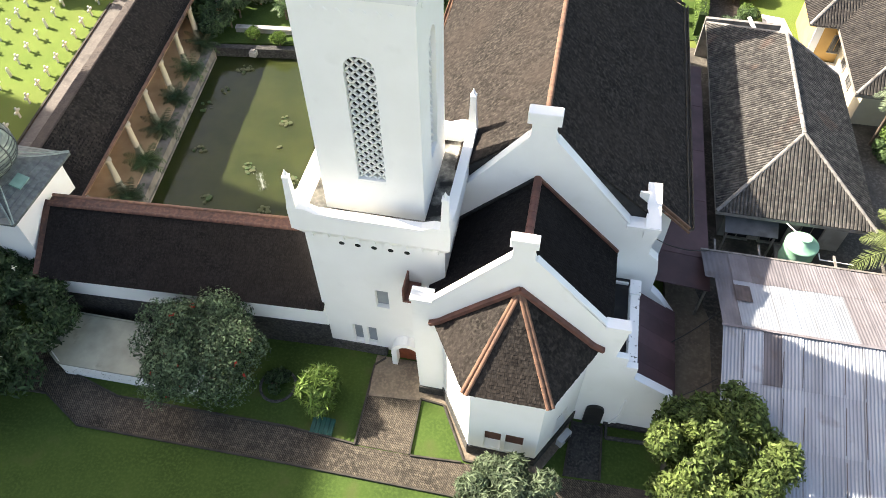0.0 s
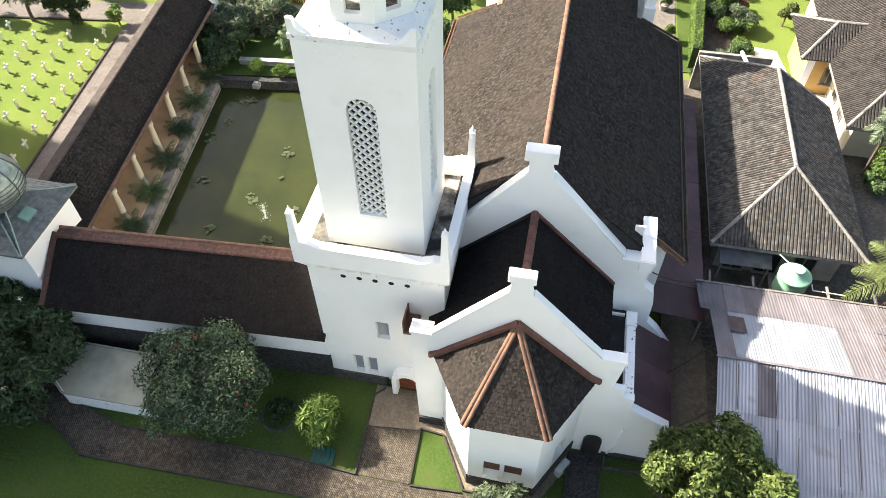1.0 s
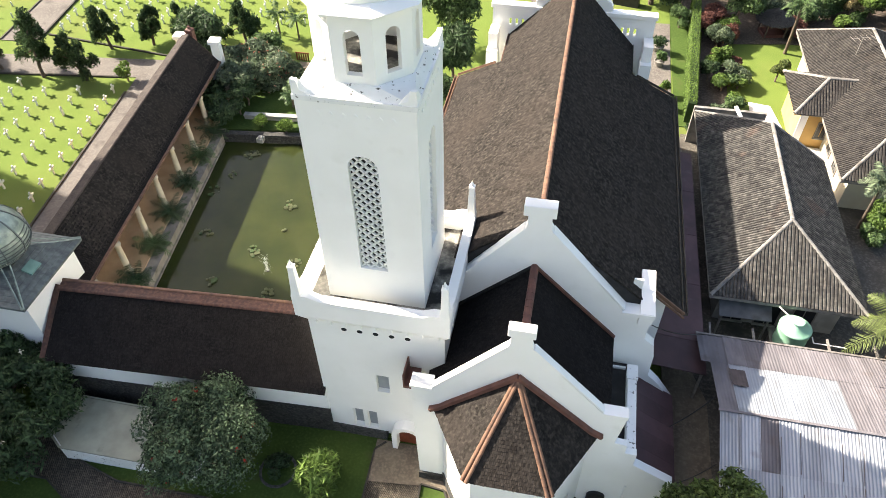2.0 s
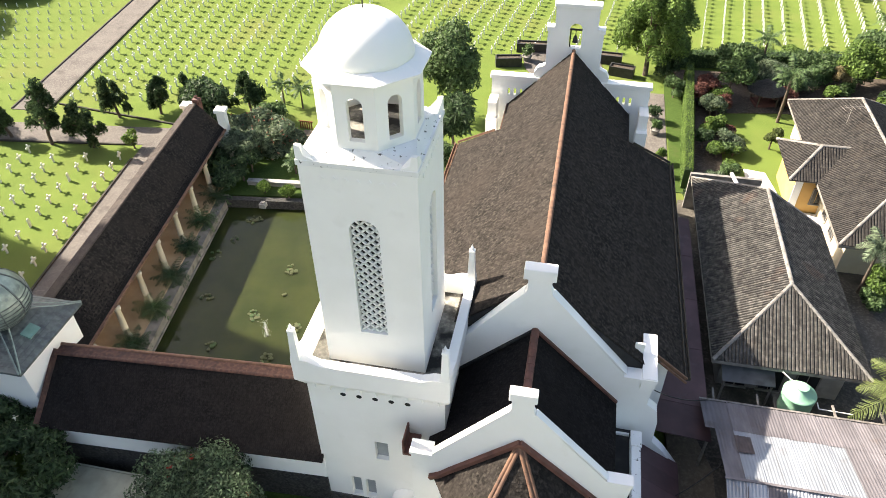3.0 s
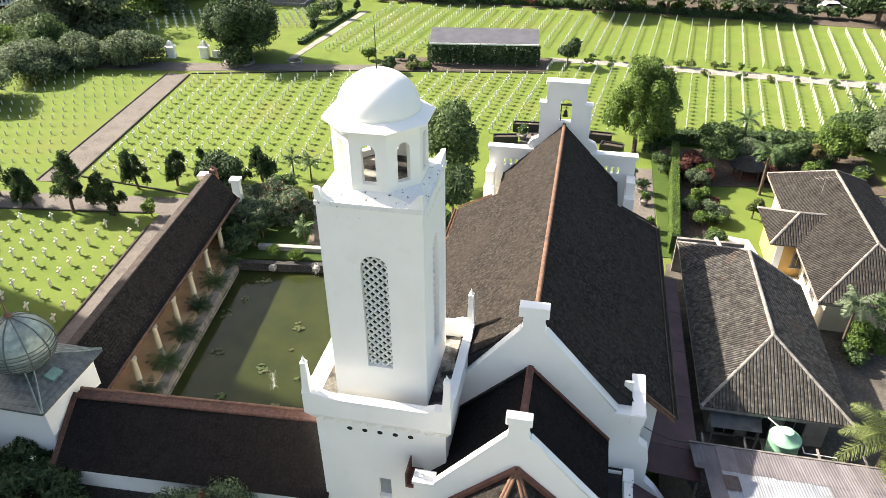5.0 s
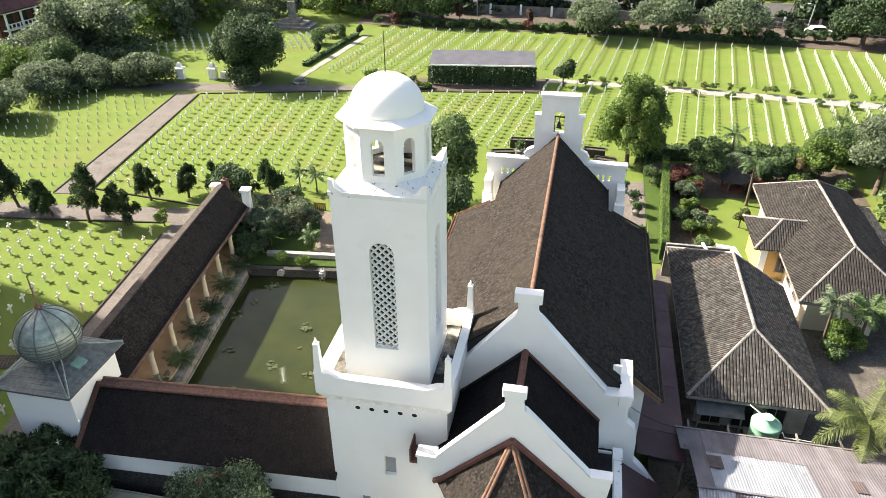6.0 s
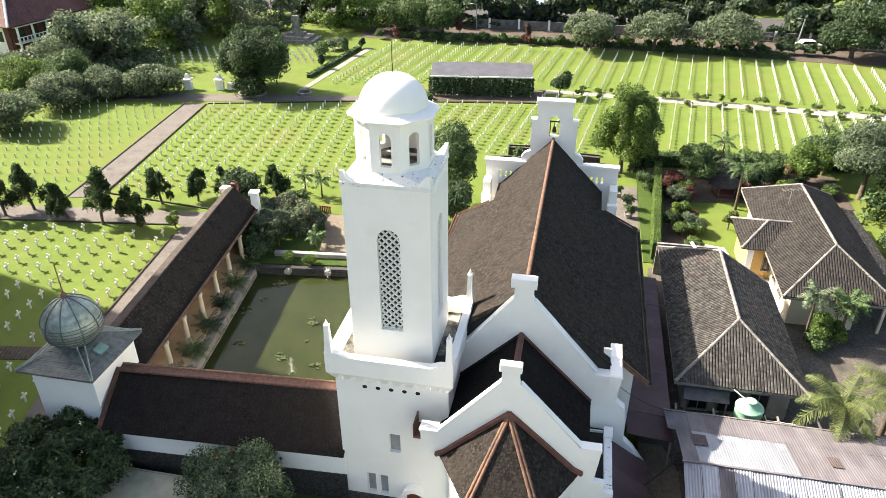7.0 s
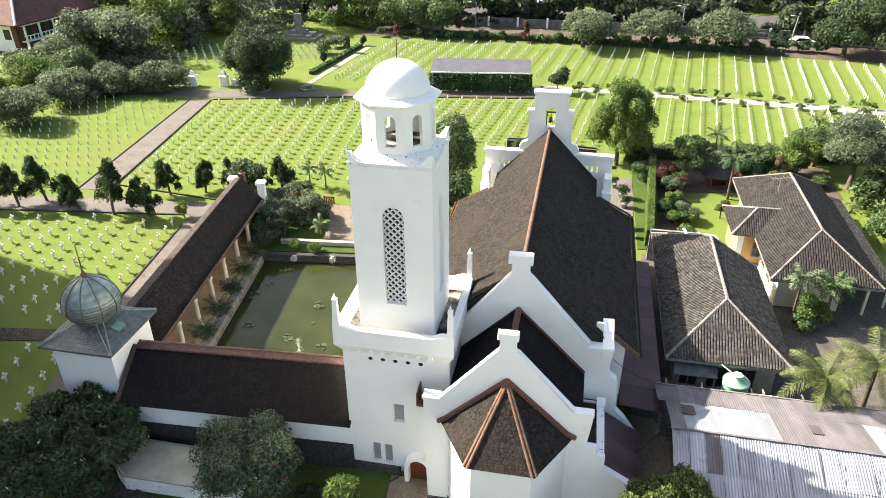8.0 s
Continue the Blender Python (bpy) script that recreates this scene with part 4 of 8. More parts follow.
# ---- front wing, pavilion and west cloister ----
def build_front_wing():
    fw = thing("front_wing", "long low wing with a dark shingled lean-to roof", "building")
    RL, RR = (-24.3, 20.15, 4.45), (-9.3, 21.1, 4.45)
    EL, ER = (-23.95, 16.75, 2.5), (-9.25, 17.5, 2.55)
    bm = bmesh.new()
    slab(bm, EL, ER, RR, RL, 0.15)
    part("roof_deck", bm, SHINGLE, fw)
    tiled_slope("shingles", EL, ER, RR, RL, SHADED_SHINGLE, fw, course=0.15, width=0.1, seed=31, thick=0.008, jitter=0.006)
    d = Vector(RR) - Vector(RL)
    n = Vector((-d.y, d.x, 0)).normalized()
    bm = bmesh.new()
    beam(bm, Vector(RL) + n * 0.12 + Vector((0, 0, -0.02)), Vector(RR) + n * 0.12 + Vector((0, 0, -0.02)), 0.62, 0.14)
    part("coping_band", bm, COPING, fw, "red-brown coping band along the wall top")
    ridge_caps("coping_tiles", Vector(RL) + n * 0.36 + Vector((0, 0, 0.09)), Vector(RR) + n * 0.36 + Vector((0, 0, 0.09)), TERRA, fw, size=0.085, step=0.3, label="row of terracotta coping tiles")
    ridge_caps("verge_tiles", Vector(RL) - n * 0.22 + Vector((0, 0, 0.0)), Vector(RR) - n * 0.22 + Vector((0, 0, 0.0)), COPING, fw, size=0.11, step=0.26, label="row of small dark red edge tiles")
    a, b = Vector((EL[0] + 0.2, EL[1] + 0.35, 0)), Vector((ER[0], ER[1] + 0.3, 0))
    m = Matrix.Translation(a) @ Matrix.Rotation(math.atan2(b.y - a.y, b.x - a.x), 4, "Z")
    L = (b - a).length
    bm = bmesh.new()
    prism(bm, [(0, 0.9), (0.3, 0.9), (0.3, 2.45), (0, 2.4)], "x", 0, L)
    prism(bm, [(2.9, -1.3), (3.3, -1.3), (3.3, 4.25), (2.9, 4.0)], "x", 0, L)
    part("wall", bm, PLASTER, fw).matrix_local = m
    # dark stone here also paints the shade at the wing's foot
    bm = bmesh.new()
    box(bm, 0, L, -0.05, 0.35, -1.4, 0.896)
    part("plinth", bm, STONE, fw, "stone plinth with the shade below the wing in its dark tone").matrix_local = m
    bm = bmesh.new()
    slab(bm, (EL[0] - 0.25, EL[1], EL[2] + 0.03), (EL[0] + 0.05, EL[1], EL[2] + 0.03), (RL[0] + 0.05, RL[1], RL[2] + 0.05), (RL[0] - 0.3, RL[1], RL[2] + 0.05), 0.25)
    part("verge", bm, COPING, fw)


build_front_wing()


def build_pavilion():
    pv = thing("corner_pavilion", "white square pavilion with lead roof and onion dome", "pavilion")
    x0, x1, y0, y1, cx, cy = -29.15, -24.1, 17.5, 22.6, -26.6, 20.05
    bm = bmesh.new()
    box(bm, x0 + 0.5, x1 - 0.45, y0 + 0.5, y1 - 0.45, -1.3, 5.35)
    part("wall", bm, PLASTER, pv)
    for k in range(12):
        for s in range(2):
            bm = bmesh.new()
            if s == 0:
                c = x0 + 0.7 + k * (x1 - x0 - 1.4) / 11
                box(bm, c - 0.06, c + 0.06, y0 + 0.3, y0 + 0.5, 5.12, 5.32)
            else:
                c = y0 + 0.7 + k * (y1 - y0 - 1.4) / 11
                box(bm, x1 - 0.45, x1 - 0.25, c - 0.06, c + 0.06, 5.12, 5.32)
            part("eave_dentil", bm, PLASTER, pv)
    bm = bmesh.new()
    c = [bm.verts.new(p) for p in ((x0, y0, 5.42), (x1, y0, 5.42), (x1, y1, 5.42), (x0, y1, 5.42))]
    d = [bm.verts.new(p) for p in ((x0, y0, 5.55), (x1, y0, 5.55), (x1, y1, 5.55), (x0, y1, 5.55))]
    r = 0.95
    e = [bm.verts.new((cx + sx * r, cy + sy * r, 6.35)) for sx, sy in ((-1, -1), (1, -1), (1, 1), (-1, 1))]
    d_pts, e_pts = [v.co.copy() for v in d], [v.co.copy() for v in e]
    bm.faces.new(c), bm.faces.new(e)
    for i in range(4):
        j = (i + 1) % 4
        bm.faces.new((c[i], c[j], d[j], d[i])), bm.faces.new((d[i], d[j], e[j], e[i]))
    part("roof", bm, LEAD, pv, "grey lead sheet roof")
    for sx, sy in ((-1, -1), (1, -1), (1, 1), (-1, 1)):
        corner = Vector((x0 if sx < 0 else x1, y0 if sy < 0 else y1, 5.58))
        topc = Vector((cx + sx * 0.8, cy + sy * 0.8, 6.5))
        perp = Vector((-sy, sx, 0)).normalized() * 0.14
        for s in (-1, 1):
            bm = bmesh.new()
            rings = []
            for k in range(7):
                t = k / 6
                q = corner.lerp(topc, t) + perp * s * (0.3 + 1.3 * t) + Vector((0, 0, 0.05 - 0.03 * math.sin(math.pi * t) + 0.3 * t ** 3))
                w = perp.normalized() * 0.045
                u = Vector((0, 0, 0.045))
                rings.append([bm.verts.new(q + o) for o in (w, u, -w, -u)])
            for ra, rb in zip(rings, rings[1:]):
                for i in range(4):
                    bm.faces.new((ra[i], ra[(i + 1) % 4], rb[(i + 1) % 4], rb[i]))
            bm.faces.new(rings[0]), bm.faces.new(rings[-1])
            part("hip_roll", bm, COPPER, pv)
    bm = bmesh.new()
    slab(bm, (-25.2, 19.4, 6.24), (-24.7, 19.4, 6.0), (-24.7, 20.2, 6.0), (-25.2, 20.2, 6.24), 0.14)
    part("hatch", bm, PATINA, pv, "small green roof hatch")
    for i in range(4):
        for k in range(1, 6):
            t = k / 6
            p, q = d_pts[i].lerp(e_pts[i], t), d_pts[(i + 1) % 4].lerp(e_pts[(i + 1) % 4], t)
            bm = bmesh.new()
            beam(bm, p.lerp(q, 0.02), q.lerp(p, 0.02), 0.035)
            part("roof_seam", bm, LEAD, pv)
    # onion dome of copper sheets with ribs
    prof = [(0.85, 6.3), (1.22, 6.6), (1.56, 7.0), (1.71, 7.42), (1.69, 7.85), (1.53, 8.33), (1.25, 8.76), (0.88, 9.1), (0.46, 9.33), (0.11, 9.45)]
    for k in range(10):
        a0 = 2 * math.pi * k / 10
        bm = bmesh.new()
        rows = []
        for r, z in prof:
            rows.append([bm.verts.new((cx + r * math.cos(a0 + 2 * math.pi / 10 * i / 5), cy + r * math.sin(a0 + 2 * math.pi / 10 * i / 5), z)) for i in range(6)])
        for ra, rb in zip(rows, rows[1:]):
            for i in range(5):
                bm.faces.new((ra[i], ra[i + 1], rb[i + 1], rb[i]))
        part("dome_panel", bm, COPPER, pv, "patinated copper dome panel", smooth=True)
        bm = bmesh.new()
        for (r, z), (r2, z2) in zip(prof, prof[1:]):
            beam(bm, (cx + (r + 0.02) * math.cos(a0), cy + (r + 0.02) * math.sin(a0), z), (cx + (r2 + 0.02) * math.cos(a0), cy + (r2 + 0.02) * math.sin(a0), z2), 0.06)
        part("dome_rib", bm, LEAD, pv)
    for z, r in ((6.8, 1.41), (7.0, 1.575), (7.2, 1.65), (7.4, 1.72), (7.6, 1.722), (7.8, 1.705), (8.0, 1.655)):
        bm = bmesh.new()
        for k in range(40):
            p, q = 2 * math.pi * k / 40, 2 * math.pi * (k + 1) / 40
            beam(bm, (cx + r * math.cos(p), cy + r * math.sin(p), z), (cx + r * math.cos(q), cy + r * math.sin(q), z), 0.034)
        part("dome_seam", bm, LEAD, pv)
    bm = bmesh.new()
    lathe(bm, [(0.16, 9.45), (0.2, 9.6), (0.08, 9.75), (0.04, 9.9), (0.03, 11.6), (0, 11.65)], 8, (cx, cy))
    rod = part("finial", bm, TERRA, pv, "thin rust-brown finial rod")
    bm = bmesh.new()
    for k in range(16):
        p, q = 2 * math.pi * k / 16, 2 * math.pi * (k + 1) / 16
        beam(bm, (cx + 0.32 * math.cos(p), cy + 0.32 * math.sin(p), 10.6), (cx + 0.32 * math.cos(q), cy + 0.32 * math.sin(q), 10.6), 0.025)
    part("ring", bm, TERRA, rod)


build_pavilion()


CLOISTER_TILE = material("brown_cloister_tile", (0.06, 0.046, 0.038), (0.032, 0.025, 0.022), 1.6, fine=(0.10, 0.08, 0.066), rough=0.85, bump=0.2)
BROWN_KERB = material("brownish_kerb_concrete", (0.27, 0.245, 0.21), (0.18, 0.165, 0.14), 1.2, rough=0.9, bump=0.25, stain=(0.09, 0.085, 0.07), stain_scale=1.1)


def build_cloister():
    cl = thing("west_cloister", "cloister walk with round columns and a dark lean-to roof", "cloister")
    v0, v1 = -4.2, 20.6
    EA, EB = lp(-1.5, v0, 2.85), lp(-1.28, v1, 2.85)
    RA, RB = lp(-3.55, v0, 5.12), lp(-3.25, v1, 5.12)
    OA, OB = lp(-4.15, v0, 5.02), lp(-3.78, v1, 5.02)
    bm = bmesh.new()
    slab(bm, EA, EB, RB, RA, 0.14), slab(bm, OB, OA, RA, RB, 0.12)
    part("roof_deck", bm, SHINGLE, cl)
    tiled_slope("outer_tiles", OB, OA, RA, RB, CLOISTER_TILE, cl, course=0.16, width=0.16, thick=0.025, seed=43, jitter=0.012, label="narrow outer slope of brown tiles")
    tiled_slope("shingles", EA, EB, RB, RA, SHADED_SHINGLE, cl, course=0.19, width=0.13, thick=0.008, seed=41, jitter=0.008)
    ridge_caps("coping_tiles", RA, RB, CLOISTER_TILE, cl, size=0.09, step=0.26, label="row of brown ridge tiles", lift=0.03)
    bm = bmesh.new()
    beam(bm, Vector(EA) + Vector((0, 0, 0.02)), Vector(EB) + Vector((0, 0, 0.02)), 0.16, 0.14)
    part("fascia", bm, TERRA, cl, "red-brown eaves board")
    bm = bmesh.new()
    prism(bm, [lp(-3.8, v0)[:2], lp(-3.5, v0)[:2], lp(-3.2, v1)[:2], lp(-3.5, v1)[:2]], "z", -1.3, 4.75)
    part("rear_wall", bm, TAN, cl, "tan plastered rear wall")
    bm = bmesh.new()
    prism(bm, [lp(-3.5, v0)[:2], lp(-0.75, v0)[:2], lp(-0.75, v1)[:2], lp(-3.2, v1)[:2]], "z", -1.3, 0.14)
    part("walkway_floor", bm, TAN, cl, "tan cloister floor")
    bm = bmesh.new()
    prism(bm, [lp(-0.74, v0)[:2], lp(-0.02, v0)[:2], lp(-0.02, v1 - 5)[:2], lp(-0.74, v1 - 5)[:2]], "z", -1.3, 0.06)
    part("pool_kerb", bm, BROWN_KERB, cl, "weathered brown-grey kerb")
    bm = bmesh.new()
    prism(bm, [lp(-0.018, v0)[:2], lp(0.1, v0)[:2], lp(0.1, v1 - 6)[:2], lp(-0.018, v1 - 6)[:2]], "z", -1.3, -0.5)
    part("pool_step", bm, BROWN_KERB, cl, "weathered concrete step at the water")
    for k in range(7):
        x, y, _ = lp(-1.5, -2.6 + 3.08 * k)
        bm = bmesh.new()
        lathe(bm, [(0.26, 0.14), (0.26, 0.3), (0.2, 0.36), (0.19, 1.5), (0.165, 2.42), (0.23, 2.5), (0.23, 2.66)], 16, (x, y))
        part("column", bm, CREAM, cl, "round cream column", smooth=True)
    # small gable end of the cloister
    bm = bmesh.new()
    a, b = lp(-4.4, v1), lp(-1.1, v1)
    c, d = lp(-1.1, v1 + 0.4), lp(-4.4, v1 + 0.4)
    prism(bm, [a[:2], b[:2], c[:2], d[:2]], "z", -0.2, 3.2)
    for p, q, zt in ((-4.4, -3.75, 4.75), (-1.75, -1.1, 4.4)):
        a, b, c, d = lp(p, v1 - 0.1), lp(q, v1 - 0.1), lp(q, v1 + 0.5), lp(p, v1 + 0.5)
        prism(bm, [a[:2], b[:2], c[:2], d[:2]], "z", 2.4, zt)
        a, b, c, d = lp(p - 0.12, v1 - 0.22), lp(q + 0.12, v1 - 0.22), lp(q + 0.12, v1 + 0.62), lp(p - 0.12, v1 + 0.62)
        prism(bm, [a[:2], b[:2], c[:2], d[:2]], "z", zt - 0.05, zt + 0.2)
    part("end_wall", bm, PLASTER, cl)
    x, y, _ = lp(-3.2, v1 + 0.2)
    bm = bmesh.new()
    box(bm, x - 0.28, x + 0.28, y - 0.22, y + 0.22, 3.2, 5.3)
    lathe(bm, [(0.42, 5.3), (0.36, 5.42), (0.1, 5.5), (0.16, 5.62), (0.0, 5.74)], 4, (x, y), math.pi / 4)
    part("chimney_pot", bm, RED_BROWN, cl)


build_cloister()


def build_pool():
    bm = bmesh.new()
    prism(bm, [lp(-0.05, -4.0)[:2], (-8.2, 22.0), (-8.2, 41.6), lp(-0.05, 14.9)[:2]], "z", -3.4, -0.62)
    single("pond_water", bm, WATER, "still olive-green pond water in the courtyard", "pond", kind="structure")
    bm = bmesh.new()
    a, b = Vector(lp(-0.8, 14.8)), Vector((-7.2, 41.7, 0))
    beam(bm, a + Vector((0, 0.3, -0.55)), b + Vector((0, 0.3, -0.55)), 0.5, 1.3)
    single("pool_rim", bm, STONE, "dark stone rim of the courtyard pond", "rim", kind="structure")


build_pool()


# ---- buildings on the right ----
def hip_roof(parent, x0, x1, y0, y1, ze, ridge_a, ridge_b, mat, course=0.32, width=0.19, seed=1, curved=0.08, cap=CONCRETE_RIDGE, cap_size=0.12, rear_right=None):
    """Four tiled slopes round a ridge that runs along y."""
    a, b = ridge_a, ridge_b
    A, B, C, D = (x0, y0, ze), (x1, y0, ze), (x1, y1, ze), (x0, y1, ze)
    C = rear_right or C
    quads = [(D, A, a, b), (B, C, b, a)]
    quads.append((A, B, a, a)), quads.append((C, D, b, b))
    for k, q in enumerate(quads):
        bm = bmesh.new()
        slab(bm, *q, 0.1)
        part("roof_deck", bm, GREY_WOOD, parent)
        tiled_slope("roof_tiles", *q, mat, parent, course=course, width=width, thick=0.014, seed=seed + k, curved=curved, jitter=0.004)
    ridge_caps("ridge_cap", Vector(a) + Vector((0, 0, 0.06)), Vector(b) + Vector((0, 0, 0.06)), cap, parent, size=cap_size, label="grey cement ridge tiles")
    for p, q in ((A, a), (B, a), (C, b), (D, b)):
        ridge_caps("hip_cap", Vector(p) + Vector((0, 0, 0.06)), Vector(q) + Vector((0, 0, 0.06)), cap, parent, size=cap_size * 0.9, label="grey cement hip tiles")
    bm = bmesh.new()
    for p, q in ((A, B), (B, C), (C, D), (D, A)):
        beam(bm, Vector(p) + Vector((0, 0, -0.1)), Vector(q) + Vector((0, 0, -0.1)), 0.05, 0.2)
    part("fascia", bm, GREY_WOOD, parent)


def house_window(parent, axis, at, a, b, z0, z1):
    """A window with its frame, dark panes and sill; the wall faces the lower side of the axis."""
    def bx(bm, p, q, d0, d1, u0, u1):
        return box(bm, p, q, at - d1, at - d0, u0, u1) if axis == "y" else box(bm, at - d1, at - d0, p, q, u0, u1)
    bm = bmesh.new()
    bx(bm, a - 0.07, a, 0, 0.07, z0 - 0.07, z1 + 0.07), bx(bm, b, b + 0.07, 0, 0.07, z0 - 0.07, z1 + 0.07)
    bx(bm, a, b, 0, 0.07, z1, z1 + 0.07), bx(bm, a, b, 0, 0.07, z0 - 0.07, z0)
    bmesh.ops.remove_doubles(bm, verts=bm.verts, dist=0.0005)
    win = part("window", bm, GREY_WOOD, parent, "wooden window frame")
    m = (a + b) / 2
    for p, q in ((a, m - 0.03), (m + 0.03, b)):
        bm = bmesh.new()
        bx(bm, p, q, 0.01, 0.04, z0, z1)
        part("pane", bm, WINDOW_DARK, win, "dark pane")
    bm = bmesh.new()
    bx(bm, a - 0.1, b + 0.1, 0, 0.14, z0 - 0.13, z0 - 0.072)
    part("sill", bm, CONCRETE, win)


AWNING = material("dark_grey_sheet", (0.09, 0.095, 0.10), (0.06, 0.064, 0.07), 1.4, rough=0.7, bump=0.15, stain=(0.04, 0.04, 0.04), stain_scale=1.2)


def build_house_a():
    h = thing("house", "single-storey house with a hipped grey pantile roof", "house")
    hip_roof(h, 9.4, 17.4, 27.45, 45.0, 2.8, (13.43, 31.7, 5.15), (13.43, 40.9, 5.15), PANTILE, seed=51, rear_right=(17.3, 40.6, 2.8))
    bm = bmesh.new()
    box(bm, 10.2, 16.6, 28.3, 40.2, -0.4, 2.75)
    box(bm, 10.2, 12.6, 40.2, 44.3, -0.4, 2.75)
    part("wall", bm, CONCRETE, h, "grey rendered house wall")
    for k, x in enumerate((11.2, 13.0, 14.8)):
        house_window(h, "y", 28.3, x - 0.55, x + 0.55, 0.2, 1.9)
    bm = bmesh.new()
    box(bm, 9.3, 14.2, 45.05, 45.3, -0.3, 3.1)
    part("rear_parapet", bm, CONCRETE_RIDGE, h, "low grey wall behind the roof")
    ridge_caps("side_ridge", (12.0, 44.9, 3.55), (12.2, 42.9, 3.75), PALE_GREY, h, size=0.14)
    bm = bmesh.new()
    slab(bm, (10.0, 26.7, 2.1), (12.7, 26.75, 2.1), (12.75, 28.25, 2.5), (10.0, 28.25, 2.5), 0.04)
    part("awning", bm, AWNING, h, "dark grey sheet awning over the yard")
    for x in (10.15, 12.55):
        bm = bmesh.new()
        box(bm, x - 0.05, x + 0.05, 26.8, 26.9, -0.4, 2.08)
        part("awning_post", bm, GREY_WOOD, h)
    return h


build_house_a()


def build_house_b():
    h = thing("house", "cream and ochre bungalow with hipped grey tile roofs", "house")
    hip_roof(h, 18.0, 26.1, 38.65, 58.0, 3.0, (22.05, 42.7, 5.6), (22.0, 54.0, 5.6), BROWN_TILE, seed=61)
    bm = bmesh.new()
    box(bm, 18.9, 23.6, 39.6, 43.0, -0.3, 2.95)
    box(bm, 18.9, 25.3, 43.0, 57.2, -0.3, 2.95)
    part("wall", bm, CREAM, h)
    bm = bmesh.new()
    box(bm, 25.3, 25.5, 39.4, 39.6, -0.3, 2.98)
    part("porch_post", bm, CREAM, h)
    # side wing with its own hip
    A, B, C, D = (16.1, 45.6, 3.02), (19.6, 45.6, 3.02), (19.6, 51.3, 3.02), (16.1, 51.3, 3.02)
    r0, r1 = (18.4, 48.3, 4.45), (20.4, 48.3, 4.45)
    for k, q in enumerate(((A, (18.3, 45.6, 3.02), r1, r0), ((18.3, 51.3, 3.02), D, r0, r1), (D, A, r0, r0))):
        bm = bmesh.new()
        slab(bm, *q, 0.1)
        part("roof_deck", bm, GREY_WOOD, h)
        tiled_slope("wing_roof_tiles", *q, BROWN_TILE, h, course=0.32, width=0.19, thick=0.014, seed=71 + k, curved=0.08, jitter=0.004)
    for p, q in ((A, r0), (D, r0), (r0, r1)):
        ridge_caps("wing_ridge_cap", Vector(p) + Vector((0, 0, 0.06)), Vector(q) + Vector((0, 0, 0.06)), CONCRETE_RIDGE, h, size=0.13)
    bm = bmesh.new()
    box(bm, 16.8, 19.0, 46.2, 50.7, -0.3, 2.97)
    part("wing_wall", bm, OCHRE, h, "ochre plastered wing wall")
    bm = bmesh.new()
    box(bm, 16.79, 17.3, 46.14, 46.2, -0.3, 2.9)
    part("wall_corner", bm, PLASTER, h)
    house_window(h, "y", 46.2, 18.2, 18.8, 0.9, 2.1)
    for y in (42.0, 44.0):
        house_window(h, "x", 18.9, y, y + 0.9, 0.9, 2.2)
    bm = bmesh.new()
    q = ((27.6, 40.6, 2.4), (27.6, 56, 2.4), (26.0, 56, 2.78), (26.0, 40.6, 2.78))
    slab(bm, *q, 0.08)
    part("side_roof", bm, GREY_WOOD, h, "lean-to roof along the side")
    tiled_slope("side_roof_tiles", *q, PANTILE, h, course=0.32, width=0.19, thick=0.014, seed=77, curved=0.08, jitter=0.004)
    for y in (40.9, 45.5, 50.7, 55.7):
        bm = bmesh.new()
        box(bm, 27.3, 27.45, y - 0.08, y + 0.08, -0.2, 2.42)
        part("side_post", bm, CREAM, h)


build_house_b()


def sheet(name, A, B, C, D, mat, parent, waves=8, amp=0.025, label=""):
    """A corrugated sheet with its eave A-B and top D-C."""
    A, B, C, D = (Vector(v) for v in (A, B, C, D))
    n = (B - A).cross(D - A).normalized()
    n = n if n.z > 0 else -n
    bm = bmesh.new()
    lo, hi = [], []
    m = waves * 4
    for k in range(m + 1):
        o = n * amp * math.sin(2 * math.pi * k / 4)
        lo.append(bm.verts.new(A.lerp(B, k / m) + o)), hi.append(bm.verts.new(D.lerp(C, k / m) + o))
    for k in range(m):
        bm.faces.new((lo[k], lo[k + 1], hi[k + 1], hi[k]))
    ob = part(name, bm, mat, parent, label)
    ob.data.polygons.foreach_set("use_smooth", [True] * len(ob.data.polygons))
    return ob


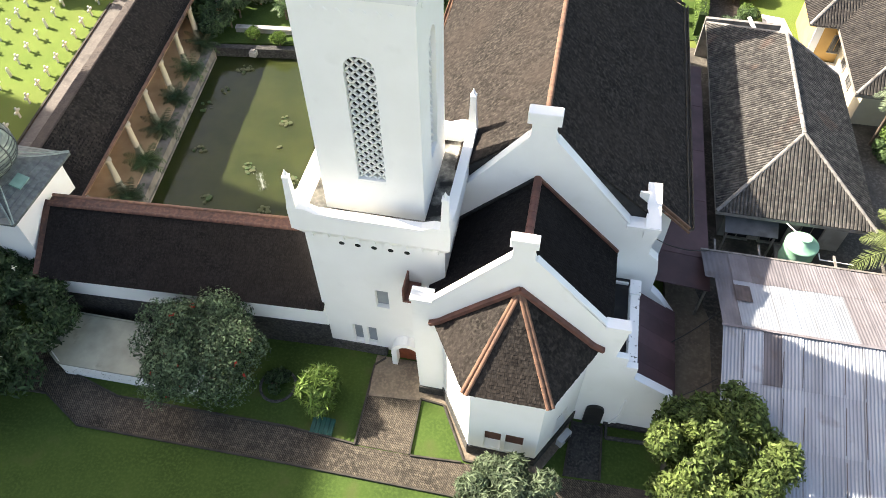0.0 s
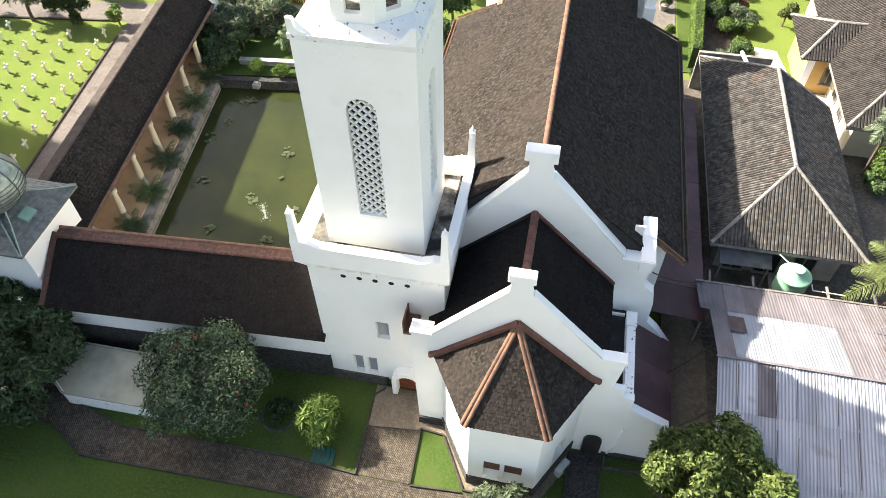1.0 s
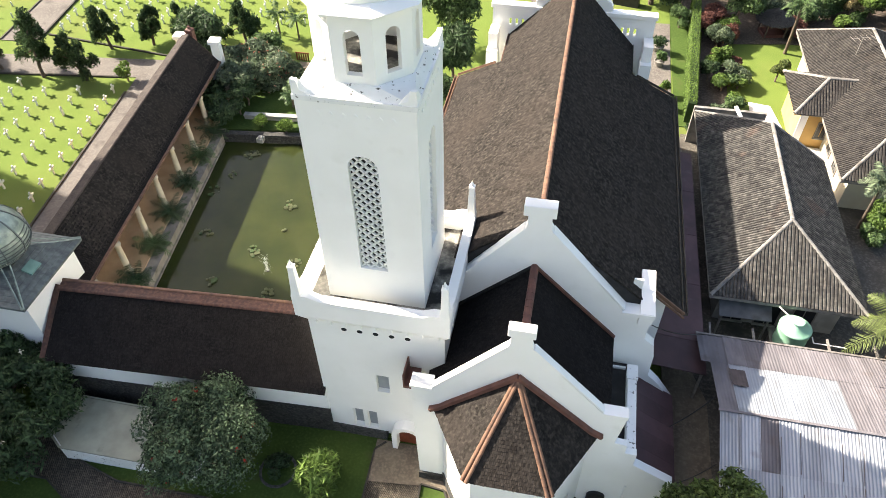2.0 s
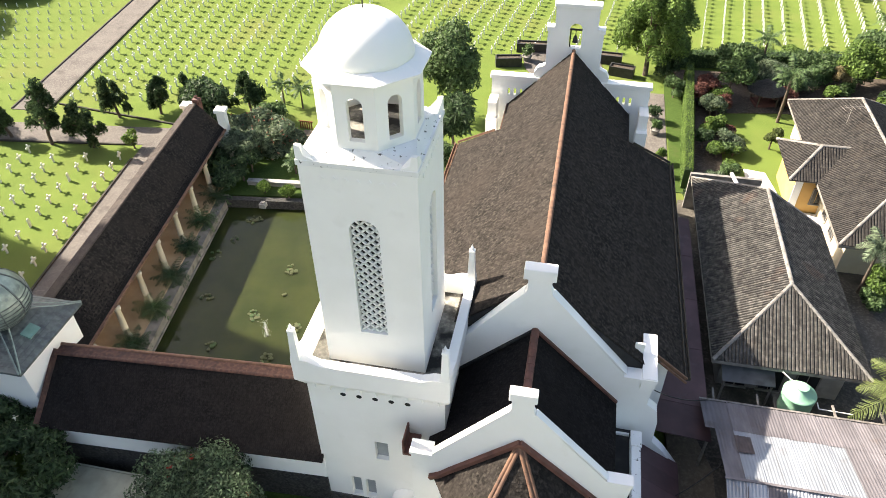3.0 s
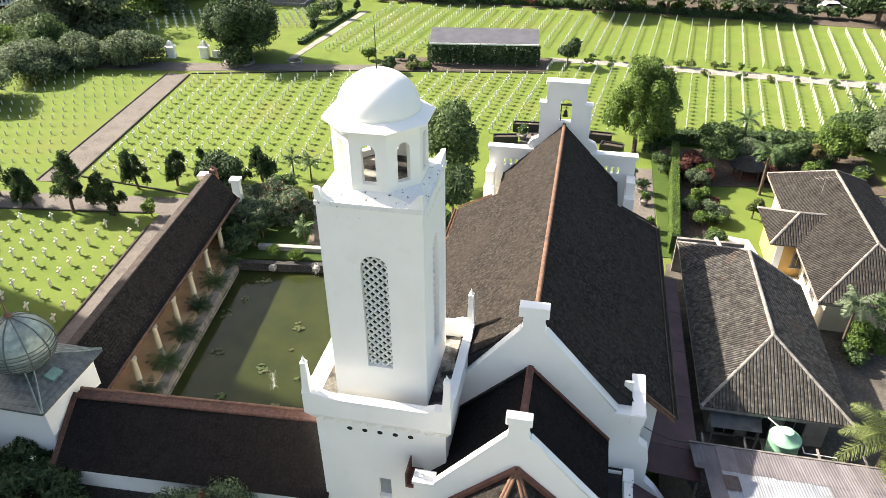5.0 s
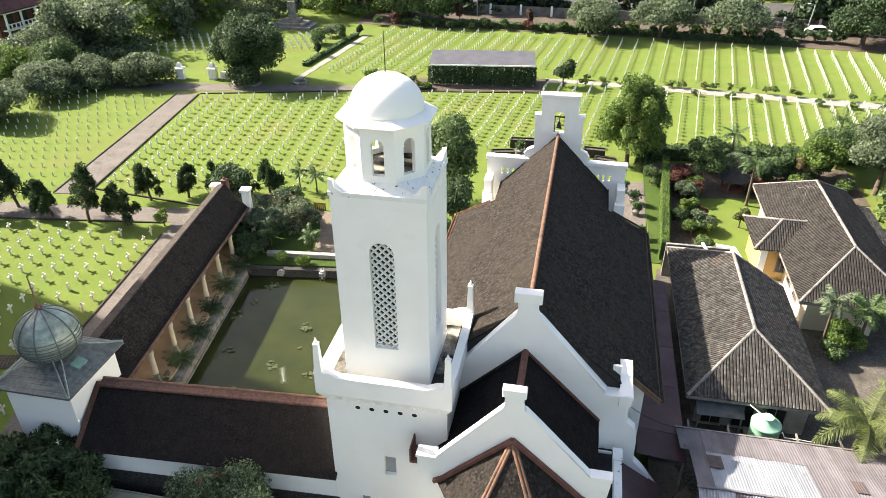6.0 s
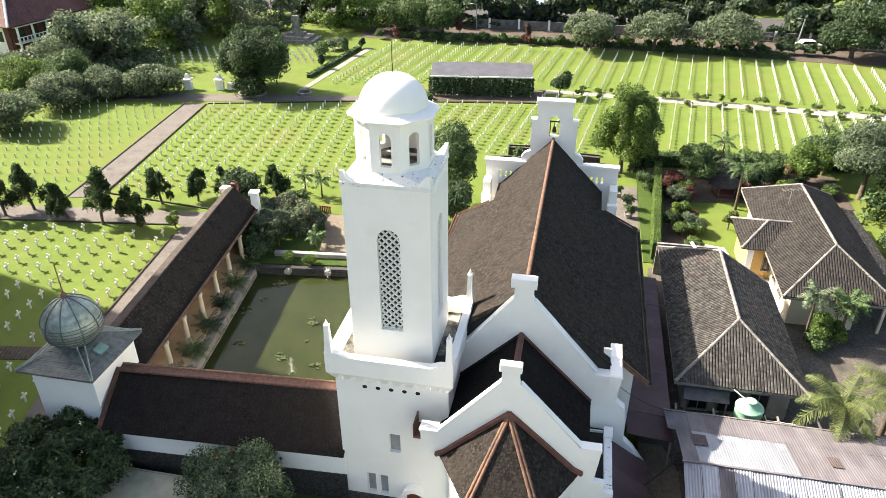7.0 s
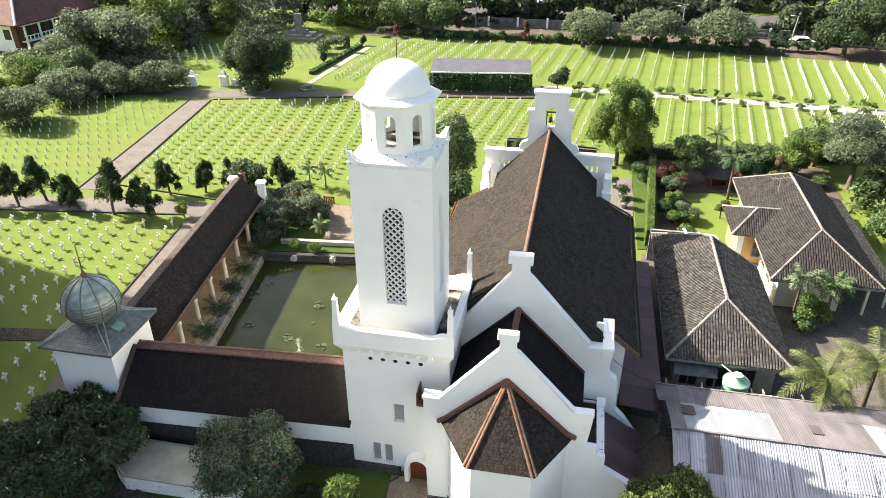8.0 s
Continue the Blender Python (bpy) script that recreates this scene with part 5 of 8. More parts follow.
def build_shed():
    s = thing("shed", "long shed with patched corrugated metal roofing", "shed")
    rnd = random.Random(5)
    # rear slope rises to the ridge, front slope falls towards the garden in courses of sheets
    x0, x1 = 9.0, 24.0
    n = 18
    w = (x1 - x0) / n

    def row(ya, za, yb, zb, mats, amp, lift=0.0, skew=0.0, start=0.0):
        for k in range(n):
            a, b = x0 + k * w - 0.03, x0 + (k + 1) * w + 0.03
            a += start if k == 0 else 0.0
            dz = 0.028 * (k % 2) + lift + rnd.uniform(0, 0.01)
            sheet("roof_sheet", (a + skew, ya, za + dz), (b + skew, ya, za + dz), (b, yb, zb + dz), (a, yb, zb + dz), mats(k), s, 6, amp, "weathered corrugated metal sheet")

    row(19.2, 4.2, 22.6, 3.3, lambda k: RUST_ZINC if k in (0, 7, 8, 9, 10, 11, 12, 15) else ZINC, 0.012)
    row(22.5, 3.32, 24.65, 2.75, lambda k: RUST_ZINC, 0.012, 0.03, start=-0.45)
    row(16.9, 3.55, 19.25, 4.2, lambda k: RUST_ZINC if k == 2 else ZINC, 0.02)
    row(14.5, 2.85, 17.0, 3.57, lambda k: RUST_ZINC if k in (15,) else ZINC, 0.02, -0.03)
    row(12.0, 2.15, 14.6, 2.87, lambda k: ZINC, 0.02, -0.06)
    for px, py, pz, pw, pd, slope in ((9.75, 21.0, 3.82, 0.75, 1.15, -0.265), (16.6, 20.6, 3.93, 0.6, 1.0, -0.265), (17.9, 15.2, 3.13, 0.7, 1.4, 0.285)):
        sheet("patch_sheet", (px, py, pz), (px + pw, py, pz), (px + pw, py + pd, pz + slope * pd), (px, py + pd, pz + slope * pd), DARK_RUST, s, 5, 0.012, "rust-brown patch sheet")
    bm = bmesh.new()
    beam(bm, (x0 - 0.1, 19.22, 4.27), (x1, 19.22, 4.27), 0.12, 0.04)
    part("ridge_strip", bm, RUST_ZINC, s)
    for k in range(1, n):
        if k % 3 == 2:
            continue
        x = x0 + k * w + rnd.uniform(-0.05, 0.05)
        for ya, za, yb, zb in ((12.05, 2.2, 14.5, 2.9), (14.6, 2.93, 16.9, 3.61), (17.0, 3.64, 19.1, 4.24)):
            bm = bmesh.new()
            beam(bm, (x, ya, za), (x, yb - rnd.uniform(0, 0.8), zb), 0.03, 0.015)
            part("sheet_seam", bm, DARK_RUST, s)
    bm = bmesh.new()
    beam(bm, (x0 - 0.5, 24.68, 2.8), (x1, 24.68, 2.8), 0.1, 0.1)
    part("edge_batten", bm, GREY_WOOD, s)
    bm = bmesh.new()
    prism(bm, [(12.2, -1.3), (24.4, -0.6), (24.4, 2.65), (19.2, 4.0), (12.2, 2.0)], "x", x0 + 1.3, x0 + 1.45)
    prism(bm, [(12.2, -1.3), (24.4, -0.6), (24.4, 2.65), (19.2, 4.0), (12.2, 2.0)], "x", x1 - 0.3, x1 - 0.15)
    pieces("end_wall", bm, CONCRETE, s)
    bm = bmesh.new()
    box(bm, x0 + 1.45, x1 - 0.3, 24.2, 24.35, -0.8, 2.6)
    part("rear_wall", bm, CONCRETE, s)
    for x in (9.3, 11.5, 15.2, 17.5):
        bm = bmesh.new()
        beam(bm, (x, 24.6, 2.45), (x + 0.08, 25.9, 2.3), 0.1)
        part("rafter", bm, GREY_WOOD, s)


build_shed()


def build_side_roof():
    s = thing("covered_way", "narrow covered way roofed with maroon metal sheets", "walkway")
    for k in range(9):
        y0 = 22.3 + k * 2.0
        bm = bmesh.new()
        slab(bm, (6.32, y0, 2.75 + 0.02 * (k % 2)), (8.98, y0, 2.5 + 0.02 * (k % 2)), (8.98, y0 + 2.0, 2.5 + 0.02 * (k % 2)), (6.32, y0 + 2.0, 2.75 + 0.02 * (k % 2)), 0.05)
        part("roof_sheet", bm, PURPLE, s, "maroon metal roof sheet")
    for k in range(4):
        bm = bmesh.new()
        box(bm, 8.78, 8.9, 22.5 + k * 5, 22.62 + k * 5, -1.2, 2.45)
        part("post", bm, GREY_WOOD, s)


build_side_roof()


def build_water_tank():
    t = thing("water_tank", "mint-green plastic water tank with a lid", "tank", (13.75, 26.35, 0))
    bm = bmesh.new()
    lathe(bm, [(0.78, 1.1), (0.82, 1.25), (0.79, 1.45), (0.82, 1.65), (0.79, 1.85), (0.82, 2.05), (0.8, 2.3), (0.84, 2.36), (0.84, 2.42), (0.78, 2.46), (0.3, 2.72), (0.3, 2.83)], 28)
    part("tank_body", bm, TANK_MAT, t, smooth=True)
    bm = bmesh.new()
    lathe(bm, [(0.3, 2.8), (0.33, 2.84), (0.33, 2.92), (0.1, 2.97), (0, 2.97)], 18)
    part("lid", bm, TANK_MAT, t, "pale blue-green lid")
    bm = bmesh.new()
    for p, q in (((0.85, -0.3, 2.2), (0.95, -0.55, 2.0)), ((0.95, -0.55, 2.0), (2.6, -0.55, 1.95)), ((-0.25, 0.2, 2.8), (-0.9, 0.75, 3.0))):
        beam(bm, p, q, 0.045)
    pieces("pipe", bm, PLASTER, t, "thin white water pipe")
    bm = bmesh.new()
    for x in (-0.7, 0.7):
        for y in (-0.7, 0.7):
            box(bm, x - 0.06, x + 0.06, y - 0.06, y + 0.06, -0.7, 1.05)
    box(bm, -0.9, 0.9, -0.9, 0.9, 1.0, 1.1)
    part("stand", bm, GREY_WOOD, t)


build_water_tank()


# ---- paths, beds and small garden structures ----
def flat(name, pts, z, mat, label, category, thick=0.25, kind="structure"):
    bm = bmesh.new()
    prism(bm, pts, "z", z - thick, z)
    return single(name, bm, mat, label, category, kind=kind)


def draped(name, left, right, mat, label, category):
    """A path that follows the ground between two edges."""
    bm = bmesh.new()
    rows = [[bm.verts.new((p[0], p[1], gz(*p) + z)) for p, z in ((a, -0.2), (a, 0.06), (b, 0.06), (b, -0.2))] for a, b in zip(left, right)]
    for r, s in zip(rows, rows[1:]):
        for k in range(3):
            bm.faces.new((r[k], r[k + 1], s[k + 1], s[k]))
    bm.faces.new(rows[0]), bm.faces.new(rows[-1])
    return single(name, bm, mat, label, category, kind="structure")


FZ = -1.2
flat("pavement_front", [(-26, 12.3), (-22.6, 12.4), (-20.2, 11.15), (-9.8, 11.3), (-1.7, 11.3), (8.5, 11.5), (8.5, 13.3), (4.8, 13.2), (3.2, 13.1), (-4.0, 12.78), (-6.7, 12.75), (-10, 13.0), (-19.0, 12.9), (-21.6, 13.6), (-22.3, 14.6), (-26, 14.6)], FZ + 0.06, PAVING, "brown brick garden path round the lawn", "path")
flat("pavement_door", [(-6.75, 12.8), (-4.02, 12.8), (-4.12, 17.3), (-6.85, 17.3)], FZ + 0.064, PAVING, "brown brick path to the tower door", "path")
flat("pavement_landing", [(-6.75, 15.38), (-4.1, 15.62), (-4.15, 17.7), (-6.9, 17.7)], FZ + 0.1, SAND, "worn stone landing before the door", "landing")
draped("path_pavilion", [(-33.1, 22.7), (-32.9, 21.4), (-32.5, 19.0), (-32.0, 16.0)], [(-28.7, 22.7), (-28.7, 21.4), (-28.7, 19.0), (-28.7, 16.0)], PINK_PAVING, "worn paving at the foot of the pavilion", "path")
flat("pavement_side", [(3.1, 13.2), (4.75, 13.3), (4.7, 16.0), (3.3, 16.0)], FZ + 0.06, STONE, "dark stone side path", "path")
flat("bed_apse", [(-4.1, 16.1), (-4.1, 15.7), (-2.95, 15.6), (-1.5, 13.05), (1.9, 12.95), (3.1, 15.0), (3.2, 16.1)], FZ + 0.09, SAND, "pale gravel bed at the foot of the apse", "bed")
flat("yard_right", [(7.5, 14), (40, 14), (40, 44), (18.0, 44), (18, 46), (9, 46), (7.3, 30)], 0.06, YARD, "worn brown paved yard between the houses", "yard", 1.6)
flat("alley", [(7.55, 14.2), (9.6, 14.2), (9.6, 22.4), (8.8, 24.5), (7.35, 24.5)], 0.068, SAND, "bare sandy ground of the alley beside the shed", "alley", 0.3)
flat("yard_paving", [(17.35, 38.3), (18.95, 40.2), (19.0, 46), (16.9, 46.1), (16.0, 51.0), (14.4, 51.3), (14.3, 45.4), (17.0, 45.0)], 0.068, PALE_GREY, "pale concrete apron beside the bungalow", "apron")
flat("path_cemetery_cross", [(-100, 37.5), (-31.5, 46.2), (-31.5, 49.0), (-100, 41.5)], 0.05, PINK_PAVING, "pinkish path across the cemetery", "path", 0.4)
flat("path_cemetery_long", [(-50.6, 49.2), (-47.2, 49.6), (-51.2, 80.5), (-54.3, 80.5)], 0.05, PINK_PAVING, "pinkish path between the grave fields", "path", 0.4)
draped("path_outer", [lp(-9.65, v)[:2] for v in range(-14, 24)], [lp(-5.3, v)[:2] for v in range(-14, 24)], PINK_PAVING, "pinkish path along the cloister wall", "path")
flat("path_far", [(-75, 79.5), (-54, 81.5), (-30, 86.2), (-26.6, 86.8), (-26.8, 89.2), (-30, 88.5), (-54, 85.0), (-75, 83.5)], 0.05, PINK_PAVING, "pinkish path behind the grave field", "path", 0.4)
flat("bed_pergola", [(-26.5, 87.0), (-4.2, 90.4), (-3.6, 96.2), (-8, 96.0), (-25.5, 92.6)], 0.05, DIRT, "dark earth bed round the pergola", "bed", 0.3)
flat("path_white", [(-4, 94.6), (1.3, 94.8), (43.1, 90.7), (75, 88.0), (75, 90.6), (43.9, 93.4), (8, 96.3), (-4, 96.5)], 0.05, PALE_PATH, "pale straight path across the grave field", "path", 0.4)
flat("path_nave_side", [(7.4, 41.4), (8.3, 41.4), (8.6, 63), (6.0, 63), (6.0, 45.4), (7.4, 45.4)], 0.06, PINK_PAVING, "pale path beside the church", "path", 0.4)
# the court's shade is painted as darker grass
flat("court_lawn", [lp(-0.8, 15.6)[:2], (-8, 42.6), (-7.5, 50), lp(-1, 24)[:2]], 0.04, SHADED_GRASS, "garden court behind the pond, shade put into its green", "court", 0.4)
# unseen pale ground, added to bounce sunlight onto the church front
flat("forecourt", [(-70, -70), (75, -70), (75, 4.5), (-70, 4.5)], FZ + 0.07, CONCRETE, "unseen pale slab added to bounce light onto the church front", "forecourt", 0.4)
flat("lawn_front", [(-60, -60), (60, -60), (60, 13.9), (5.5, 16.4), (-3, 18), (-24, 17.4), (-60, 17.0)], FZ + 0.04, SHADED_GRASS, "green garden lawn in front of the church", "lawn", 0.4)
# darker grass paints the shade that lies along the hedge
flat("bed_hedge", [(8.62, 47), (10.0, 47), (11.2, 66), (8.62, 66)], 0.045, SHADED_GRASS, "grass strip beside the hedge, darkened for shade", "bed", 0.3)
flat("bed_garden", [(10.2, 47), (12.3, 47), (13.4, 58), (13.4, 60.3), (18.4, 61.2), (30, 61.5), (30, 70), (9.5, 68.5), (11.4, 62)], 0.05, DIRT, "planted earth bed round the small lawn", "bed", 0.3)
flat("verge_far", [(-42, 124.0), (-4, 123.6), (30, 121.4), (90, 116), (90, 138), (-42, 143)], 0.045, DIRT, "dark earth verge under the far trees", "verge", 0.3)
flat("path_memorial", [(-40.6, 89.5), (-39.6, 89.6), (-36.6, 116), (-37.8, 116)], 0.052, PALE_PATH, "narrow pale path to the memorial", "path", 0.3)
flat("road_far", [(-200, 148), (200, 140), (200, 152), (-200, 162)], 0.05, ASPHALT, "grey road behind the cemetery", "road", 0.4)


def build_kerbs():
    lines = [[(-26, 12.28), (-22.6, 12.38), (-20.2, 11.12), (-9.8, 11.27), (-1.7, 11.27), (8.5, 11.47)],
             [(-6.7, 12.8), (-10, 13.03), (-19.0, 12.93), (-21.6, 13.63)],
             [(-6.72, 12.8), (-6.88, 17.1), (-6.4, 17.6)], [(-4.05, 12.8), (-4.15, 15.7), (-2.95, 15.58)],
             [(-2.95, 15.58), (-1.5, 13.02), (0.5, 12.95)], [(-4.0, 12.76), (-1.6, 12.9)], [(3.12, 13.2), (3.3, 16.0)], [(4.76, 13.3), (4.72, 16.0)]]
    for ln in lines:
        bm = bmesh.new()
        for p, q in zip(ln, ln[1:]):
            beam(bm, (*p, FZ + 0.07), (*q, FZ + 0.06), 0.08, 0.2)
        single("kerb", bm, KERB_STONE, "dark stone kerb along the path", "kerb", kind="structure")


build_kerbs()


def build_path_edges():
    for ln in ([(-47.15, 50.0), (-51.15, 80.6)], [(-54.35, 80.4), (-50.65, 49.3)], [(-51.0, 80.9), (-40, 83.5), (-30, 86.0), (-4, 89.8)], [(-100, 37.45), (-36.2, 45.55)], [(-46.8, 50.9), (-31.5, 49.05)]):
        bm = bmesh.new()
        for p, q in zip(ln, ln[1:]):
            beam(bm, (*p, 0.04), (*q, 0.04), 0.16, 0.2)
        single("path_edge", bm, KERB_STONE, "dark edging stones along the cemetery path", "kerb", kind="structure")
    bm = bmesh.new()
    pts = [lp(-9.72, v) for v in range(-2, 21)]
    for p, q in zip(pts, pts[1:]):
        beam(bm, (p[0], p[1], gz(p[0], p[1]) + 0.06), (q[0], q[1], gz(q[0], q[1]) + 0.06), 0.14, 0.2)
    single("path_edge", bm, KERB_STONE, "dark edging stones along the cloister path", "kerb", kind="structure")


build_path_edges()


def build_tank_box():
    t = thing("cistern", "low concrete cistern with a flat mossy lid", "cistern")
    P = [(-23.2, 14.3), (-22.2, 13.62), (-15.2, 13.72), (-15.2, 16.55), (-23.1, 16.55)]
    bm = bmesh.new()
    prism(bm, P, "z", -1.35, -0.08)
    part("body", bm, PLASTER_TOP, t, "white cistern wall")
    c = Vector((sum(p[0] for p in P) / 5, sum(p[1] for p in P) / 5))
    inner = [tuple(c + (Vector(p) - c) * 0.955) for p in P]
    bm = bmesh.new()
    prism(bm, inner, "z", -0.08, -0.02)
    part("lid", bm, MOSSY_LID, t, "greenish grey concrete lid")
    bm = bmesh.new()
    for p, q in zip(P, P[1:] + P[:1]):
        beam(bm, (*p, -0.05), (*q, -0.05), 0.1, 0.1)
    part("rim", bm, MOSSY_LID, t)


build_tank_box()


def sloped_strip(name, left, right, mat, label):
    return draped(name, left, right, mat, label, "path")


# narrow path across the near grave field, ending at the cloister path
sloped_strip("path_near", [(-60 + 2.5 * k, 22.6 + 0.345 * k) for k in range(11)], [(-60 + 2.5 * k, 21.3 + 0.345 * k) for k in range(11)], PAVING, "dark narrow path across the near grave field")


# ---- grave crosses ----
def cross_mesh(kind=0):
    bm = bmesh.new()
    if kind == 0:
        box(bm, -0.07, 0.07, -0.045, 0.045, -0.15, 0.84)
        box(bm, -0.3, -0.0701, -0.045, 0.045, 0.47, 0.61)
        box(bm, 0.0701, 0.3, -0.045, 0.045, 0.47, 0.61)
    else:
        prism(bm, arch_pts(-0.13, 0.13, -0.15, 0.8, 6), "y", -0.035, 0.035)
    return mesh_of("grave_cross" if kind == 0 else "headstone", bm, WHITE_PAINT)


CROSS, STONE_MARK = cross_mesh(0), cross_mesh(1)
CROSS_V, CROSS_F = np.array([v.co for v in CROSS.vertices]), [tuple(p.vertices) for p in CROSS.polygons]

STONE_V, STONE_F = np.array([(v.co.x * 0.5, v.co.y, v.co.z * 0.62) for v in STONE_MARK.vertices]), [tuple(p.vertices) for p in STONE_MARK.polygons]


def cross_field(name, origin, du, dv, nu, nv, keep, turn, label, seed, singles=False, narrow=False):
    """Crosses on a grid; du and dv are the steps along the rows."""
    rnd = random.Random(seed)
    verts, faces = [], []
    shape_v, shape_f = (STONE_V, STONE_F) if narrow else (CROSS_V, CROSS_F)
    count = 0
    for i in range(nu):
        for j in range(nv):
            x, y = origin[0] + du[0] * i + dv[0] * j, origin[1] + du[1] * i + dv[1] * j
            if not keep(x, y):
                continue
            x, y = x + rnd.uniform(-0.04, 0.04), y + rnd.uniform(-0.04, 0.04)
            a = turn + rnd.uniform(-0.05, 0.05)
            z = gz(x, y) + rnd.uniform(-0.02, 0.02)
            if singles:
                mark = rnd.random() < 0.06
                ob = new("headstone" if mark else "grave_cross", STONE_MARK if mark else CROSS)
                ob.matrix_world = Matrix.LocRotScale((x, y, z), Euler((rnd.uniform(-0.03, 0.03), rnd.uniform(-0.03, 0.03), a)), None)
                tagged(ob, "white round-topped headstone on the lawn" if mark else "white wooden grave cross on the lawn", "headstone" if mark else "cross", "crosses of the near grave field")
            else:
                c, s = math.cos(a), math.sin(a)
                k = len(verts) * len(shape_v)
                R = np.array([[c, s, 0], [-s, c, 0], [0, 0, 1]])
                verts.append(shape_v @ R + (x, y, z))
                faces += [tuple(v + k for v in f) for f in shape_f]
            count += 1
    if not singles and verts:
        me = bpy.data.meshes.new(name)
        me.from_pydata(np.concatenate(verts).tolist(), [], faces)
        me.materials.append(WHITE_PAINT)
        tagged(new(name, me), label, "crosses", kind="stuff")
    return count


def along(deg, step):
    return (-math.sin(radians(deg)) * step, math.cos(radians(deg)) * step)


# near field beside the cloister; the arms lie along the rows
cross_field("grave_crosses", (-36.57, 49.11), (-2.67, -0.62), along(186.3, 1.48), 14, 26, lambda x, y: y < 44.0 + (x + 35.9) * 0.127 and y > 15 and not 20.7 < y - (x + 60) * 0.138 < 23.2, radians(96.3), "", 1, singles=True)
# middle field between the two paths and the church
cross_field("grave_crosses_middle", (-45.88, 50.45), (2.18, 0.375), along(6.4, 1.45), 12, 26, lambda x, y: y > 51.2 + (x + 45) * 0.1 and y < 79.9 + (x + 50) * 0.22 and x < -21.5 and not (x > -26 and y < 56), radians(96.4), "rows of white grave crosses on the lawn", 2)
# rows of narrow stones beyond the long path
cross_field("headstone_rows", (-55.9, 80.9), (-1.24, -0.26), (1.45, -2.07), 36, 20, lambda x, y: y > 46.5 + (x + 60) * 0.12 and y < 80.6 + (x + 54) * 0.15 and x < -51.6 - (y - 49) * 0.12 and x > -76, radians(12), "rows of narrow white headstones on the lawn", 3, narrow=True)
# right fields, on either side of the pale path
cross_field("grave_crosses_right", (-22.64, 56.6), (2.1, 0.2), along(-7, 1.25), 40, 30, lambda x, y: (y > 71.5 + (x - 8) * 0.1 if x > 2 else y > 69 - max(0, -8 - x) * 0.8) and y < (93.6 - (x - 8) * 0.06 if x > -4 else 88.8 + (x + 4) * 0.15) and x > -21, radians(83), "rows of white grave crosses on the lawn", 4)
cross_field("grave_crosses_far", (-36.6, 94.0), (2.55, 0.1), along(-7.3, 1.25), 42, 28, lambda x, y: y > (98.0 if x > -4 else 93) - max(0, x - 8) * 0.06 and y < 121.0 - max(0, x) * 0.09 and not (-22.5 < x < -3.5 and y < 100.5) and x > -36.2 - (120 - y) * 0.05, radians(82.7), "rows of white grave crosses on the far lawn", 5)
cross_field("grave_crosses_clearing", (-69.5, 98.5), (1.5, 0.3), (0.35, 2.1), 8, 6, lambda x, y: True, radians(10), "rows of white grave crosses in a clearing", 6)
cross_field("grave_crosses_shaded", (-50.5, 104.0), (1.3, 0.2), (0.3, 1.9), 6, 6, lambda x, y: True, radians(10), "rows of white grave crosses below the memorial", 7)


# ---- plants ----
def leaf_quads(centres, normals, size, rnd, aspect=1.8, tilt=0.6):
    """A leaf for every centre: four corners, facing roughly along the normal."""
    n = len(centres)
    nv = normals + rnd.normal(0, tilt, (n, 3))
    nv /= np.linalg.norm(nv, axis=1, keepdims=True) + 1e-9
    t = np.cross(nv, rnd.normal(0, 1, (n, 3)))
    t /= np.linalg.norm(t, axis=1, keepdims=True) + 1e-9
    b = np.cross(nv, t)
    s = size * rnd.uniform(0.6, 1.35, (n, 1))
    t, b = t * s * aspect * 0.5, b * s * 0.5
    fold = nv * s * 0.12
    return np.stack([centres - t, centres + b * 0.9 - fold, centres + t, centres - b * 0.9 - fold], axis=1).reshape(-1, 3)


def crown_points(lobes, n, rnd, shell=0.35):
    """Points in the outer shells of overlapping lobes, with their outward directions."""
    vol = np.array([l[3] * l[4] * l[5] for l in lobes]) ** 0.67
    pick = rnd.choice(len(lobes), n, p=vol / vol.sum())
    L = np.array(lobes)[pick]
    d = rnd.normal(0, 1, (n, 3))
    d /= np.linalg.norm(d, axis=1, keepdims=True)
    d[:, 2] = np.where(d[:, 2] < -0.35, -d[:, 2] * 0.6, d[:, 2])
    r = 1 - shell * rnd.random_sample((n, 1)) ** 1.6 + rnd.normal(0, 0.05, (n, 1))
    return L[:, :3] + d * L[:, 3:6] * r, d


def make_lobes(rnd, height, radius, base, count=14, flat=0.75, spread=0.62, lobe=1.0):
    """Lobes that make up an uneven crown between base and height."""
    mid = (base + height) / 2
    out = []
    for k in range(count):
        a, q = rnd.uniform(0, 2 * math.pi), math.sqrt(rnd.random_sample())
        r = radius * spread * q
        z = mid + (height - base) * 0.36 * (rnd.random_sample() * 1.7 - 0.85) * (1 - 0.45 * q)
        s = lobe * radius * rnd.uniform(0.34, 0.52)
        out.append((r * math.cos(a), r * math.sin(a), z, s, s, s * flat))
    return out


